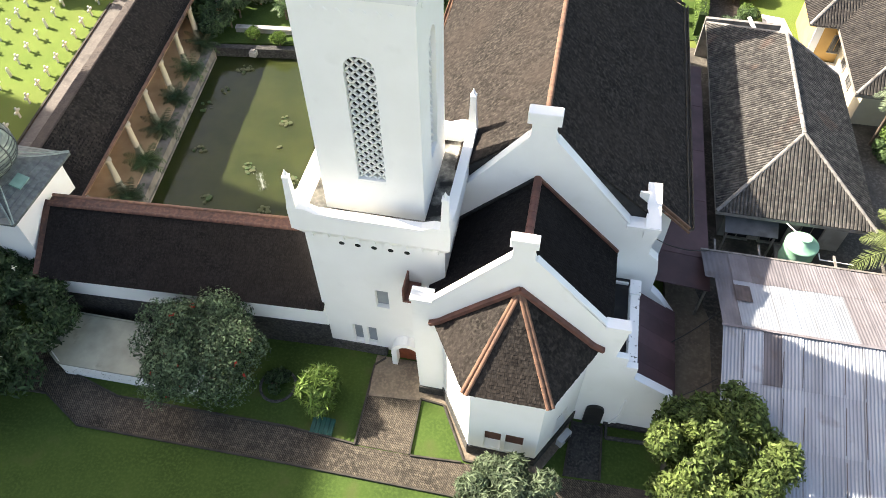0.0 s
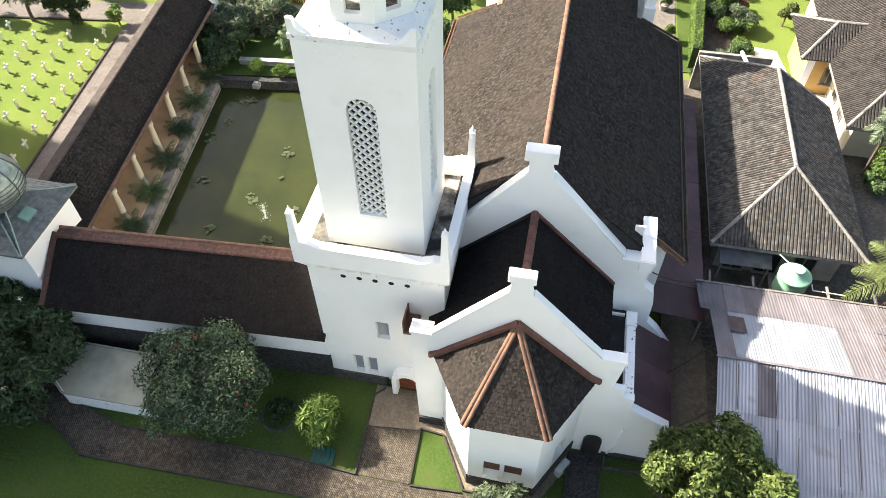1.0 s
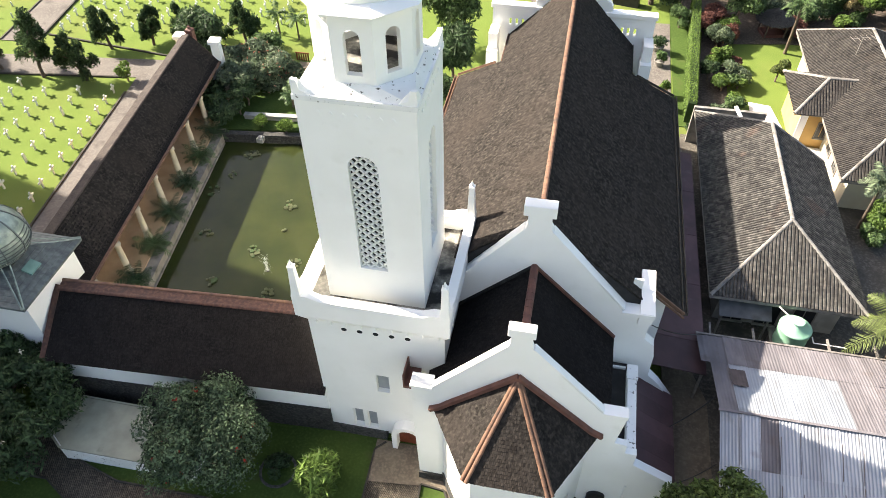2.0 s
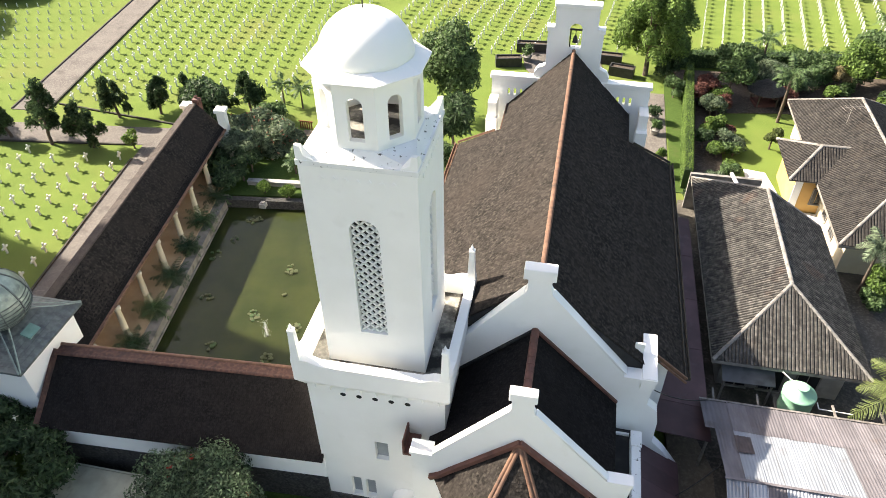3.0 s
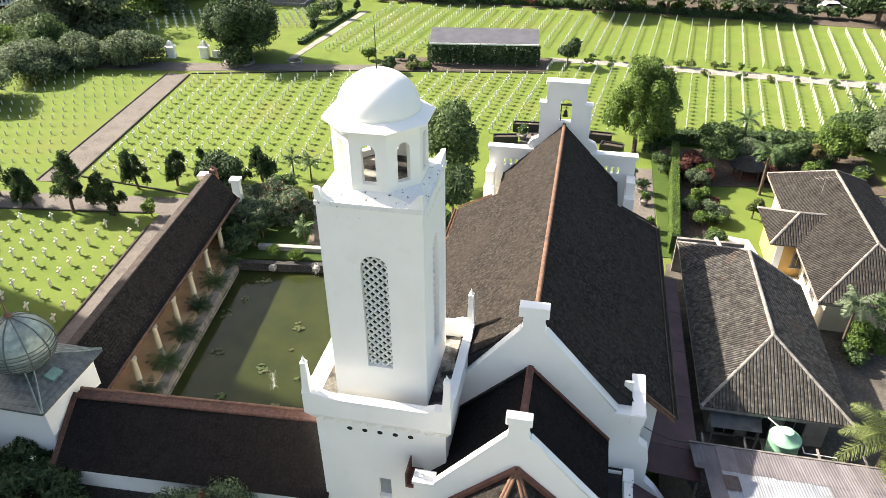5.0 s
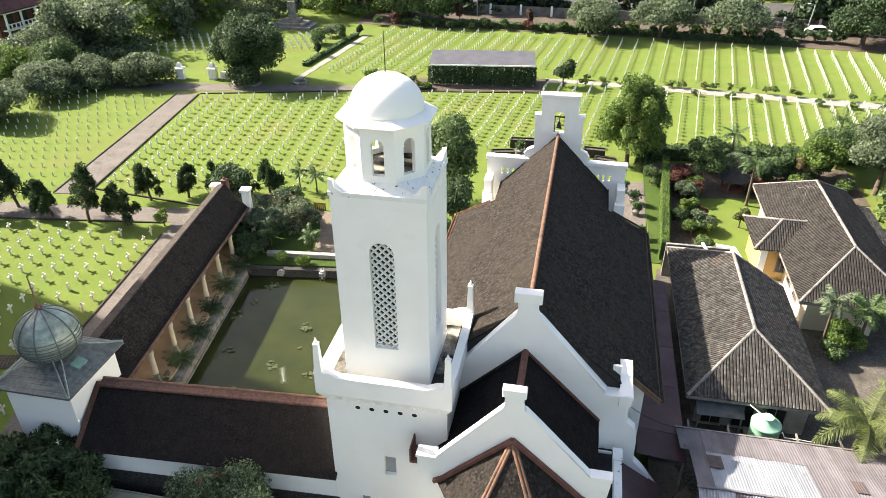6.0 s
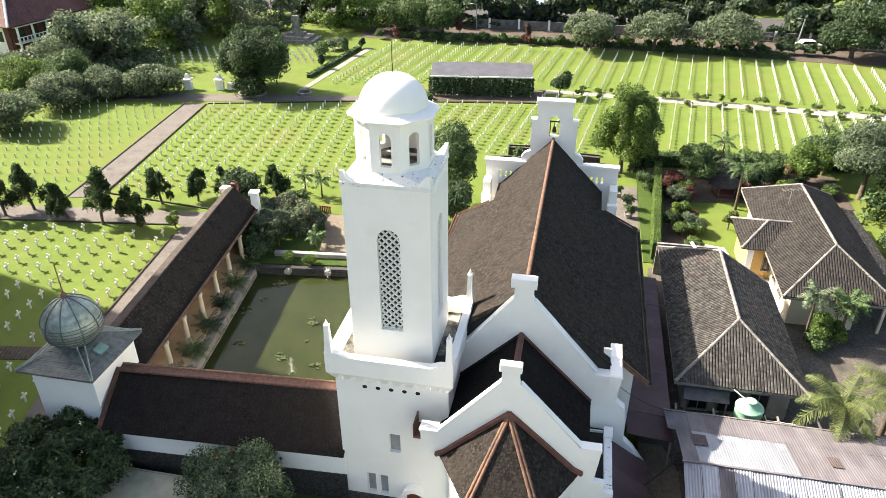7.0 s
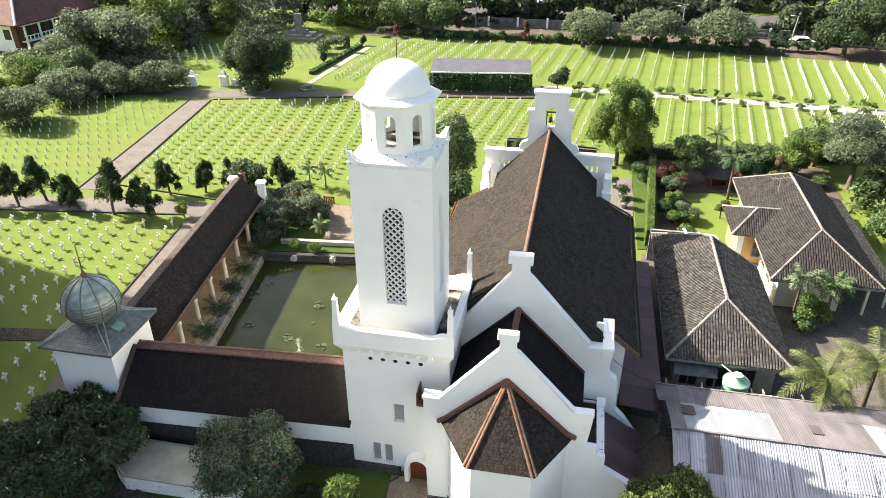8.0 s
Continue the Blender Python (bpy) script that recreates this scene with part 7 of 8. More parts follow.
for k, (x, y, h, r, m) in enumerate(((1.5, 122, 7.0, 5.2, LEAF_GREY), (13.6, 123.5, 7.2, 4.8, LEAF_GREY), (25.2, 124.5, 7.0, 6.0, LEAF_GREY), (46.5, 124, 10, 6.0, LEAF_DARK), (-33, 128, 8, 5.5, LEAF_MID), (-26, 128, 7, 5.0, LEAF_MID), (55, 121, 9, 5, LEAF_DARK))):
    tree("far_tree", "rounded tree at the far cemetery edge", (x, y), h, r * 1.1, 0.2, LEAF_HAZE if m is LEAF_GREY else m, 330 + k, 11000, 0.27, 14, 0.8, group="trees at the far cemetery edge")
for k in range(14):
    x = -37 + 3.4 * k + rj.uniform(-0.6, 0.6)
    tree("boundary_shrub", "clipped round shrub on the cemetery boundary", (x, 124.6 + rj.uniform(-0.5, 0.8) + 0.05 * x), 1.6 + rj.random() * 0.9, 1.1 + rj.random() * 0.4, 0.1, rj.choice((LEAF_MID, LEAF_DARK, LEAF_MID, LEAF_RED)), 350 + k, 500, 0.26, 7, 0.9, category="shrub", trunk=False, group="shrubs on the far boundary")
for k in range(38):
    x = 1 + 1.3 * k + rj.uniform(-0.6, 0.6)
    tree("path_shrub", "small round shrub beside the pale path", (x, (96.9 if k % 3 else 94.0) - 0.085 * x + rj.uniform(-0.2, 0.2)), 0.8 + rj.random() * 0.7, 0.45 + rj.random() * 0.5, 0.02, rj.choice((LEAF_MID, LEAF_LIGHT, LEAF_PALM)), 380 + k, 160, 0.2, 6, 0.9, category="shrub", trunk=False, group="small shrubs along the pale path")


def woods(name, label, spots, seed, mat, leaf=0.6, dense=110):
    rnd = np.random.RandomState(seed)
    vs = []
    for x, y, h, r in spots:
        lobes = [(l[0] + x, l[1] + y, *l[2:]) for l in make_lobes(rnd, h, r, h * 0.1, 12, 0.9, 0.6)] + [(x + rnd.uniform(-r, r) * 0.7, y + rnd.uniform(-r, r) * 0.7, h * 0.12, r * 0.5, r * 0.5, h * 0.16) for _ in range(4)]
        c, d = crown_points(lobes, int(dense * r * r), rnd, 0.4)
        vs.append(leaf_quads(c, d, leaf, rnd, 1.5, 0.35))
    me = arrays_mesh(name, np.concatenate(vs), 0, mat)
    return tagged(new(name, me), label, "woods", kind="stuff")


rw = random.Random(21)
LEFT_SPOTS = [q for q in [(-72 - rw.random() * 45, 92 + rw.random() * 50, 6.5 + rw.random() * 5, 4 + rw.random() * 2.5) for _ in range(46)] if q[0] > -82 or q[1] > 118] + [(-92 - rw.random() * 20, 50 + rw.random() * 34, 4 + rw.random() * 2, 3 + rw.random() * 1.5) for _ in range(14)]
CORNER_SPOTS = [(-70, 109, 8, 4.0), (-76, 102, 8, 4.2), (-81, 97, 5.5, 3.6), (-74, 115, 11, 4.8), (-67, 118, 11, 4.6), (-61, 121, 12, 4.8), (-58, 127, 13, 5), (-50, 130, 12, 5), (-87, 95, 4.2, 3.4), (-80, 120, 13, 5), (-44, 130, 10, 4.5), (-66, 128, 14, 5), (-73, 124, 13, 5), (-40, 134, 9, 4), (-84, 88, 5, 3.4), (-90, 90, 3.6, 3.2)]
for k, (nm, lb, mat) in enumerate((("woods_dark", "dense broadleaved woods left of the cemetery", LEAF_GREY), ("woods_green", "bright green trees among the woods", LEAF_LIGHT), ("woods_mid", "grey-green trees among the woods", LEAF_HAZE))):
    woods(nm, lb, LEFT_SPOTS[k::3], 5 + k, mat, 0.36, 150)
for k, (nm, lb, mat) in enumerate((("woods_corner", "grey-green trees behind the cemetery gate", LEAF_HAZE), ("woods_gate", "bright green trees behind the cemetery gate", LEAF_LIGHT), ("woods_shade", "mid green trees behind the cemetery gate", LEAF_GREY))):
    woods(nm, lb, CORNER_SPOTS[k::3], 15 + k, mat, 0.34, 150)
woods("woods_far", "dark tree belt behind the far road", [(-70 + k * 5.2 + rw.uniform(-2, 2), 158 + rw.random() * 14 - 0.04 * k, 11 + rw.random() * 7, 4.5 + rw.random() * 2.5) for k in range(42)], 6, LEAF_DEEP)
woods("woods_front", "mixed trees before the far road", [(-60 + k * 4.0 + rw.uniform(-1.5, 1.5), 134 + rw.random() * 6, 5 + rw.random() * 5, 2.6 + rw.random() * 1.6) for k in range(14)] + [(40 + k * 5, 132 + rw.random() * 6, 6 + rw.random() * 5, 3 + rw.random() * 2) for k in range(8)] + [(-4 + k * 4.2, 138.5 + rw.random() * 2 - 0.15 * k, 6 + rw.random() * 4, 2.8 + rw.random()) for k in range(9)], 7, LEAF_DEEP)
# trees outside the view, added to keep sky light off the front lawn
woods("shade_woods", "unseen tall trees added to shade the front lawn", [(-38 - (k % 3) * 5.5 + rw.uniform(-1, 1), -26 + k * 2.6, 14 + rw.random() * 4, 4.5 + rw.random()) for k in range(14)], 9, LEAF_MID, 0.7)
woods("woods_right", "leafy trees right of the bungalow", [(40 + rw.random() * 25, 45 + rw.random() * 30, 6 + rw.random() * 4, 3 + rw.random() * 2) for _ in range(12)] + [(34, 62, 4, 2.6), (37, 56, 4.5, 2.8), (32.5, 56, 3, 2), (36, 66, 4.5, 2.8), (40, 52, 5, 3), (31.5, 60, 3, 2), (34, 47, 4, 2.6), (31, 42, 3.4, 2.2), (38, 44, 5, 3)], 8, LEAF_MID, 0.32)

# clipped shrubs round the memorial and along the far boundary
for k, (x, y, h, r, m, lb) in enumerate(((-40.2, 110.9, 3.6, 0.95, LEAF_MID, "narrow clipped cypress beside the path"), (-41.2, 101.9, 3.0, 0.85, LEAF_DARK, "narrow clipped cypress beside the path"), (-38.6, 116.0, 2.0, 1.0, LEAF_DARK, "round clipped bush beside the path"), (-22.5, 127.0, 4.6, 1.1, LEAF_BROWN, "dry red-brown columnar cypress"), (-9.4, 127.2, 3.8, 1.0, LEAF_BROWN, "dry red-brown columnar cypress"), (-44.0, 108.5, 2.6, 2.4, LEAF_MID, "loose green shrub near the memorial"), (-43.0, 114.0, 2.2, 2.4, LEAF_GREY, "pale green shrub near the memorial"))):
    tree("clipped_cypress" if r < 1.2 else "garden_shrub", lb, (x, y), h, r, 0.1, m, 620 + k, 1500, 0.22, 9, 1.5 if r < 1.2 else 0.8, category="shrub", spread=0.3 if r < 1.2 else 0.6, trunk=h > 2.5)
hedge("low_hedge", "low clipped hedge along the narrow path", (-41.4, 96.0), (-38.9, 115.5), 0.8, 0.6, LEAF_MID, 640, 0.26, 60)
hedge("low_hedge", "low clipped hedge at the far boundary", (-34.0, 125.5), (3.0, 125.0), 1.2, 1.1, LEAF_MID, 641, 0.3, 45)
hedge("low_hedge", "low dark hedge under the far trees", (3.6, 124.9), (36.0, 122.0), 1.6, 1.0, LEAF_DARK, 642, 0.32, 40)
for k in range(10):
    x = 3 + 3.3 * k + rj.uniform(-0.8, 0.8)
    tree("boundary_shrub", "leafy shrub under the far trees", (x, 126.2 + rj.uniform(-0.6, 1.2) - 0.08 * x), 1.7 + rj.random() * 1.2, 1.2 + rj.random() * 0.5, 0.1, rj.choice((LEAF_MID, LEAF_DARK, LEAF_LIGHT)), 660 + k, 500, 0.28, 7, 0.9, category="shrub", trunk=False, group="shrubs on the far boundary")
for k, (x, y, h, r, m) in enumerate(((-24.5, 42.3, 2.6, 0.85, LEAF_DARK), (-25.3, 44.6, 3.5, 1.6, LEAF_GREY), (-13.6, 45.4, 2.2, 1.5, LEAF_DARK), (-15.4, 47.4, 2.6, 1.7, LEAF_MID), (-12.2, 48.8, 3.2, 1.8, LEAF_DARK), (-11.0, 44.4, 1.8, 1.2, LEAF_MID), (-29.0, 47.8, 2.8, 1.6, LEAF_DARK), (-25.4, 50.4, 2.6, 1.7, LEAF_MID))):
    tree("court_shrub", "leafy dark shrub in the courtyard garden", (x, y), h, r, 0.1, m, 680 + k, int(900 * r * r + 500), 0.16, 9, 0.85, category="shrub", aspect=2.6, trunk=h > 2.5, group="shrubs in the court")
for k, (x, y) in enumerate(((35.6, 125.4), (37.8, 125.2), (40.0, 125.0), (42.4, 124.4))):
    tree("boundary_shrub", "leafy shrub before the parked car", (x, y), 2.2, 1.6, 0.1, LEAF_DARK, 700 + k, 700, 0.28, 8, 0.8, category="shrub", trunk=False, group="shrubs on the far boundary")
# plants beside the pergola
for k, (nm, lb, x, y, h, r, m) in enumerate((("dark_conifer", "small dark conifer beside the path end", -24.8, 86.2, 2.6, 1.3, LEAF_DARK), ("clipped_bush", "round clipped bush on the lawn", -29.0, 90.6, 1.9, 1.25, LEAF_LIGHT), ("golden_shrub", "low yellow-green shrub beside the pergola", -22.1, 88.5, 0.9, 1.2, LEAF_PALM), ("golden_shrub", "low yellow-green shrub beside the pergola", -20.4, 88.6, 0.9, 1.0, LEAF_LIGHT), ("garden_shrub", "small shrub beside the pergola", -24.6, 91.5, 1.2, 0.9, LEAF_MID), ("garden_shrub", "small shrub beside the pergola", -22.6, 91.0, 1.1, 0.8, LEAF_DARK), ("garden_shrub", "small shrub beside the pergola", -26.0, 90.4, 0.9, 0.8, LEAF_MID))):
    tree(nm, lb, (x, y), h, r, 0.05, m, 720 + k, int(900 * r * r + 500), 0.16, 8, 0.9, category="shrub")


# ---- tall building added up-sun of the garden, beyond the view, to cast its shade ----
def build_shade_block():
    b = thing("shade_building", "tall unseen building added to shade the garden and the wing", "building", (-102, 6, 0))
    bm = bmesh.new()
    box(bm, -6, 6, -40, 41.0, -1, 65.4)
    # raised end carries the shadow farther across the wing roof
    box(bm, -6, 6, 32.5, 41.0, 66.4, 69.0)
    part("wall", bm, CONCRETE_RIDGE, b)
    bm = bmesh.new()
    box(bm, -6.2, 6.2, -40.2, 41.2, 65.4, 66.5)
    box(bm, -6.2, 6.2, 32.3, 41.2, 69.0, 69.6)
    part("roof", bm, CONCRETE, b)
    bm = bmesh.new()
    box(bm, 0, 0.08, -0.9, 0.9, 0, 1.7)
    me = mesh_of("window", bm, WINDOW_DARK)
    for k in range(20):
        for j in range(12):
            part("window", me, WINDOW_DARK, b).location = (6.0, -35 + j * 6.2, 2 + k * 3.15)


build_shade_block()


# ---- pond life and fountains ----
LILY = leaf_material("faded_lily_pad", (0.15, 0.16, 0.08), (0.085, 0.10, 0.045))
def build_lily(loc, r, n, seed):
    rnd = random.Random(seed)
    th = thing("water_lily", "cluster of floating lily pads on the pond", "lily", loc, group="lily clusters on the pond")
    for k in range(n):
        a, d = rnd.uniform(0, 6.28), 0.8 * r * math.sqrt(rnd.random())
        s = rnd.uniform(0.07, 0.14)
        bm = bmesh.new()
        pts = [(d * math.cos(a) + s * math.cos(0.35 + i * 0.62), d * math.sin(a) + s * math.sin(0.35 + i * 0.62)) for i in range(10)]
        prism(bm, pts, "z", 0.0, 0.03 + rnd.random() * 0.08)
        part("pad", bm, LILY if rnd.random() < 0.75 else LEAF_MID, th)


for k, (x, y, r, n) in enumerate(((-17.94, 28.55, 0.6, 16), (-17.17, 33.12, 0.6, 15), (-21.85, 37.83, 0.7, 18), (-21.6, 29.5, 0.5, 10), (-15.0, 28.0, 0.5, 10), (-23.0, 33.6, 0.6, 8), (-19.5, 25.6, 0.45, 9), (-15.7, 25.3, 0.5, 12), (-16.71, 30.72, 0.12, 3), (-22.3, 35.5, 0.45, 7))):
    build_lily((x * 1.0125, y * 1.0125, -0.615), r, n, 500 + k)


SPRAY = material("water_spray", (0.85, 0.87, 0.85), (0.75, 0.78, 0.75), 3.0, rough=0.3, bump=0.0, trans=0.5)


def build_fountain(loc, h, seed):
    rnd = np.random.RandomState(seed)
    th = thing("fountain", "small fountain jet of white water droplets", "fountain", loc, group="fountain jets in the pond")
    bm = bmesh.new()
    lathe(bm, [(0.06, -0.3), (0.06, 0.05), (0.03, 0.1)], 8)
    part("nozzle", bm, DARK, th)
    n = 420
    t = rnd.random_sample(n)
    a = rnd.uniform(0, 2 * math.pi, n)
    rr = 0.02 + 0.42 * t ** 2 * rnd.random_sample(n)
    up = np.where(rnd.random_sample(n) < 0.6, t * h, h * (1 - t ** 2) * rnd.random_sample(n))
    c = np.stack([rr * np.cos(a), rr * np.sin(a), up + 0.05], 1)
    part("droplets", arrays_mesh("droplets", leaf_quads(c, np.tile([0.2, -1, 0.3], (n, 1)), 0.02, rnd, 2.2, 0.4), 0, SPRAY), SPRAY, th, kind="stuff")


build_fountain((-16.6, 27.4, -0.62), 1.3, 1)
build_fountain((-18.4, 40.0, -0.62), 1.1, 2)


# ---- court behind the pond: low white wall, benches ----
def build_court():
    bm = bmesh.new()
    beam(bm, (-24.0, 41.9, 0.15), (-15.5, 42.75, 0.15), 0.3, 0.5)
    beam(bm, (-24.0, 41.9, 0.43), (-15.5, 42.75, 0.43), 0.46, 0.08)
    single("garden_wall", bm, CONCRETE, "low weathered pale garden wall in the court", "wall")
    for k, (x, y) in enumerate(((-21.9, 39.7), (-18.4, 40.2))):
        bm = bmesh.new()
        box(bm, x - 0.24, x + 0.24, y - 0.24, y + 0.24, -0.3, 0.05)
        box(bm, x - 0.14, x + 0.14, y - 0.14, y + 0.14, 0.054, 0.16)
        single("pond_pedestal", bm, CONCRETE, "small square concrete pedestal on the pond rim", "pedestal", group="pedestals on the pond rim")
    bm = bmesh.new()
    for k in range(6):
        box(bm, -23.0 + 0.2 * k, -22.88 + 0.2 * k, 50.9, 50.96, 0.0, 0.7)
    beam(bm, (-23.1, 50.93, 0.72), (-21.8, 50.93, 0.72), 0.08)
    single("gate_panel", bm, WOOD, "low red-brown gate behind the court", "gate")
    bm = bmesh.new()
    prism(bm, [(-20.3, 43.3), (-16.0, 43.6), (-16.3, 50.5), (-22.6, 50.6), (-21.2, 47.5)], "z", -0.2, 0.08)
    single("court_terrace", bm, SAND, "sandy paved terrace behind the pond", "terrace", kind="structure")
    bm = bmesh.new()
    for p, q in (((-16.6, 52.0), (-20.5, 74.0)),):
        for z in (0.35, 0.75, 1.1):
            beam(bm, (*p, z), (*q, z), 0.04)
        for k in range(23):
            t = k / 22
            x, y = p[0] + (q[0] - p[0]) * t, p[1] + (q[1] - p[1]) * t
            beam(bm, (x, y, -0.1), (x, y, 1.2), 0.06)
    single("iron_fence", bm, DARK, "low dark iron fence along the grave field", "fence")


build_court()


# ---- pergola, gates, memorial, far buildings ----
def build_pergola():
    p = thing("pergola", "long vine-covered pergola with a grey sheet roof", "pergola")
    a = radians(7)
    m = Matrix.Translation((-20.2, 90.4, 0)) @ Matrix.Rotation(a, 4, "Z")
    for k in range(9):
        bm = bmesh.new()
        slab(bm, (k * 1.66, 0.0, 3.0 + 0.015 * (k % 2)), ((k + 1) * 1.66 + 0.02, 0.0, 3.0 + 0.015 * (k % 2)), ((k + 1) * 1.66 + 0.02, 4.6, 3.9), (k * 1.66, 4.6, 3.9), 0.06)
        part("roof_sheet", bm, SLATE, p, "grey roof sheet").matrix_local = m
    bm = bmesh.new()
    beam(bm, (0, -0.05, 3.0), (14.95, -0.05, 3.0), 0.06, 0.2)
    part("gutter", bm, PLASTER, p).matrix_local = m
    for k in range(6):
        for y in (0.3, 4.3):
            bm = bmesh.new()
            box(bm, 0.2 + k * 2.9, 0.4 + k * 2.9, y - 0.1, y + 0.1, -0.1, 3.0)
            part("post", bm, PLASTER, p).matrix_local = m
    rnd = np.random.RandomState(3)
    n = 5000
    c = np.stack([rnd.uniform(-0.2, 15.1, n), rnd.normal(0.35, 0.3, n), rnd.uniform(0.3, 2.9, n) ** 1.0], 1)
    part("vine", arrays_mesh("vine", leaf_quads(c, np.tile([0.0, -1.0, 0.3], (n, 1)), 0.3, rnd, 1.4, 0.6), 0, LEAF_DARK), LEAF_DARK, p, "dark climbing vine").matrix_local = m
    n = 70
    c = np.stack([rnd.uniform(0, 15, n), rnd.normal(0.1, 0.1, n), rnd.uniform(1.6, 2.7, n)], 1)
    part("blossoms", arrays_mesh("blossoms", leaf_quads(c, np.tile([0.0, -1.0, 0.3], (n, 1)), 0.22, rnd, 1.2, 0.6), 0, PETAL_WHITE), PETAL_WHITE, p).matrix_local = m


build_pergola()


def build_gate_pillar(x, y):
    g = thing("gate_pillar", "white gate pillar with a stepped cap", "pillar", (x, y, 0), 8, group="pillars of the cemetery gate")
    bm = bmesh.new()
    box(bm, -0.62, 0.62, -0.42, 0.42, -0.2, 1.5, 0.03)
    part("shaft", bm, PLASTER, g)
    bm = bmesh.new()
    lathe(bm, [(0.95, 1.5), (0.95, 1.66), (0.55, 1.8), (0.4, 2.2), (0.25, 2.4), (0.0, 2.55)], 4, (0, 0), math.pi / 4)
    part("cap", bm, PLASTER, g)


for gx, gy in ((-57.2, 86.8), (-52.4, 87.6)):
    build_gate_pillar(gx, gy)
bm = bmesh.new()
beam(bm, (-51.3, 87.8, 0.5), (-46.5, 88.8, 0.5), 0.4, 1.1)
single("gate_wall", bm, PLASTER, "low white curved wall beside the cemetery gate", "wall")
for k, (x, y, r) in enumerate(((-46.6, 86.4, 2.1), (-39.0, 87.9, 1.1))):
    bm = bmesh.new()
    lathe(bm, [(r, -0.1), (r, 0.35), (r - 0.25, 0.35), (r - 0.25, -0.1)], 28, (x, y))
    single("tree_ring", bm, CONCRETE_RIDGE, "low round stone ring under the tree", "ring")


def build_memorial():
    m = thing("memorial", "grey stone memorial column on a stepped base", "memorial", (-52.6, 119.5, 0))
    for k, (w, z0, z1) in enumerate(((4.0, 0, 0.5), (3.0, 0.5, 1.0), (1.6, 1.0, 1.6))):
        bm = bmesh.new()
        box(bm, -w, w, -w * 0.6, w * 0.6, z0 - (0.3 if k == 0 else 0), z1)
        part("step", bm, CONCRETE_RIDGE, m)
    bm = bmesh.new()
    box(bm, -0.6, 0.6, -0.45, 0.45, 1.6, 4.6)
    part("column", bm, CONCRETE_RIDGE, m)


build_memorial()


def build_red_building():
    b = thing("large_building", "large building with maroon tiled roof and white walls", "building", (-97.5, 99.4, -0.2), -9)
    bm = bmesh.new()
    box(bm, -24, -0.3, 0.3, 24, -0.5, 5.6)
    part("wall", bm, PLASTER, b, "white plastered wall")
    bm = bmesh.new()
    box(bm, -0.298, 0.0, 0.3, 24, -0.5, 5.0)
    part("gallery_wall", bm, BRICK_WALL, b, "dark red gallery wall")
    bm = bmesh.new()
    box(bm, -1.6, -0.302, 0.0, 0.298, -0.5, 5.6)
    part("corner_wall", bm, BRICK_WALL, b, "dark red corner wall")
    A, B, C, D, R, S = (-26, -1.4, 5.5), (1.5, -1.4, 5.5), (1.5, 26, 5.5), (-26, 26, 5.5), (-11, 11, 16.0), (-13, 14, 16.0)
    for k, q in enumerate(((A, B, R, S), (B, C, S, R), (C, D, S, S), (D, A, S, S))):
        bm = bmesh.new()
        slab(bm, *q, 0.25)
        part("roof", bm, MAROON_TILE, b, "maroon tiled roof")
    for p, q in ((B, R), (A, S), (C, S)):
        ridge_caps("hip_cap", Vector(p) + Vector((0, 0, 0.08)), Vector(q) + Vector((0, 0, 0.08)), PALE_GREY, b, size=0.22, step=1.2, label="pale hip tiles")
    for z in (2.2, 5.02):
        bm = bmesh.new()
        box(bm, 0.004, 1.1, 0.3, 24, z, z + 0.16)
        part("gallery_band", bm, PLASTER, b, "white gallery slab")
    for k in range(8):
        bm = bmesh.new()
        box(bm, 0.85, 1.1, 0.5 + k * 3.2, 0.8 + k * 3.2, -0.5, 5.02)
        part("gallery_post", bm, PLASTER, b, "white gallery post")
        bm = bmesh.new()
        box(bm, 0.0, 0.03, 1.2 + k * 2.9, 2.9 + k * 2.9, 2.6, 4.7)
        part("window", bm, WINDOW_DARK, b)
    for k in range(28):
        bm = bmesh.new()
        box(bm, 0.95, 1.05, 0.5 + k * 0.85, 0.7 + k * 0.85, 2.36, 3.2)
        part("baluster", bm, PLASTER, b)
    bm = bmesh.new()
    box(bm, 0.9, 1.1, 0.3, 24, 3.2, 3.32)
    part("balustrade_rail", bm, PLASTER, b)
    for k in range(6):
        bm = bmesh.new()
        box(bm, -22 + k * 3.6, -20.4 + k * 3.6, 0.26, 0.298, 2.4, 4.2)
        part("window", bm, WINDOW_DARK, b)


build_red_building()


KERB_GREY = material("dark_weathered_render", (0.19, 0.185, 0.17), (0.12, 0.118, 0.108), 0.9, rough=0.95, bump=0.2, stain=(0.06, 0.06, 0.055), stain_scale=0.7)


def build_far_wall():
    bm = bmesh.new()
    beam(bm, (-40, 137.5, 0.8), (110, 131.5, 0.8), 0.3, 1.8)
    single("boundary_wall", bm, KERB_GREY, "long grey boundary wall by the road", "wall", kind="structure")
    for k in range(24):
        bm = bmesh.new()
        x = -36 + 6 * k
        box(bm, x - 0.2, x + 0.2, 137.1 - 0.04 * (x + 40), 137.4 - 0.04 * (x + 40), -0.1, 2.0)
        single("wall_pier", bm, PLASTER, "white pier of the boundary wall", "pier", group="piers of the boundary wall")


build_far_wall()


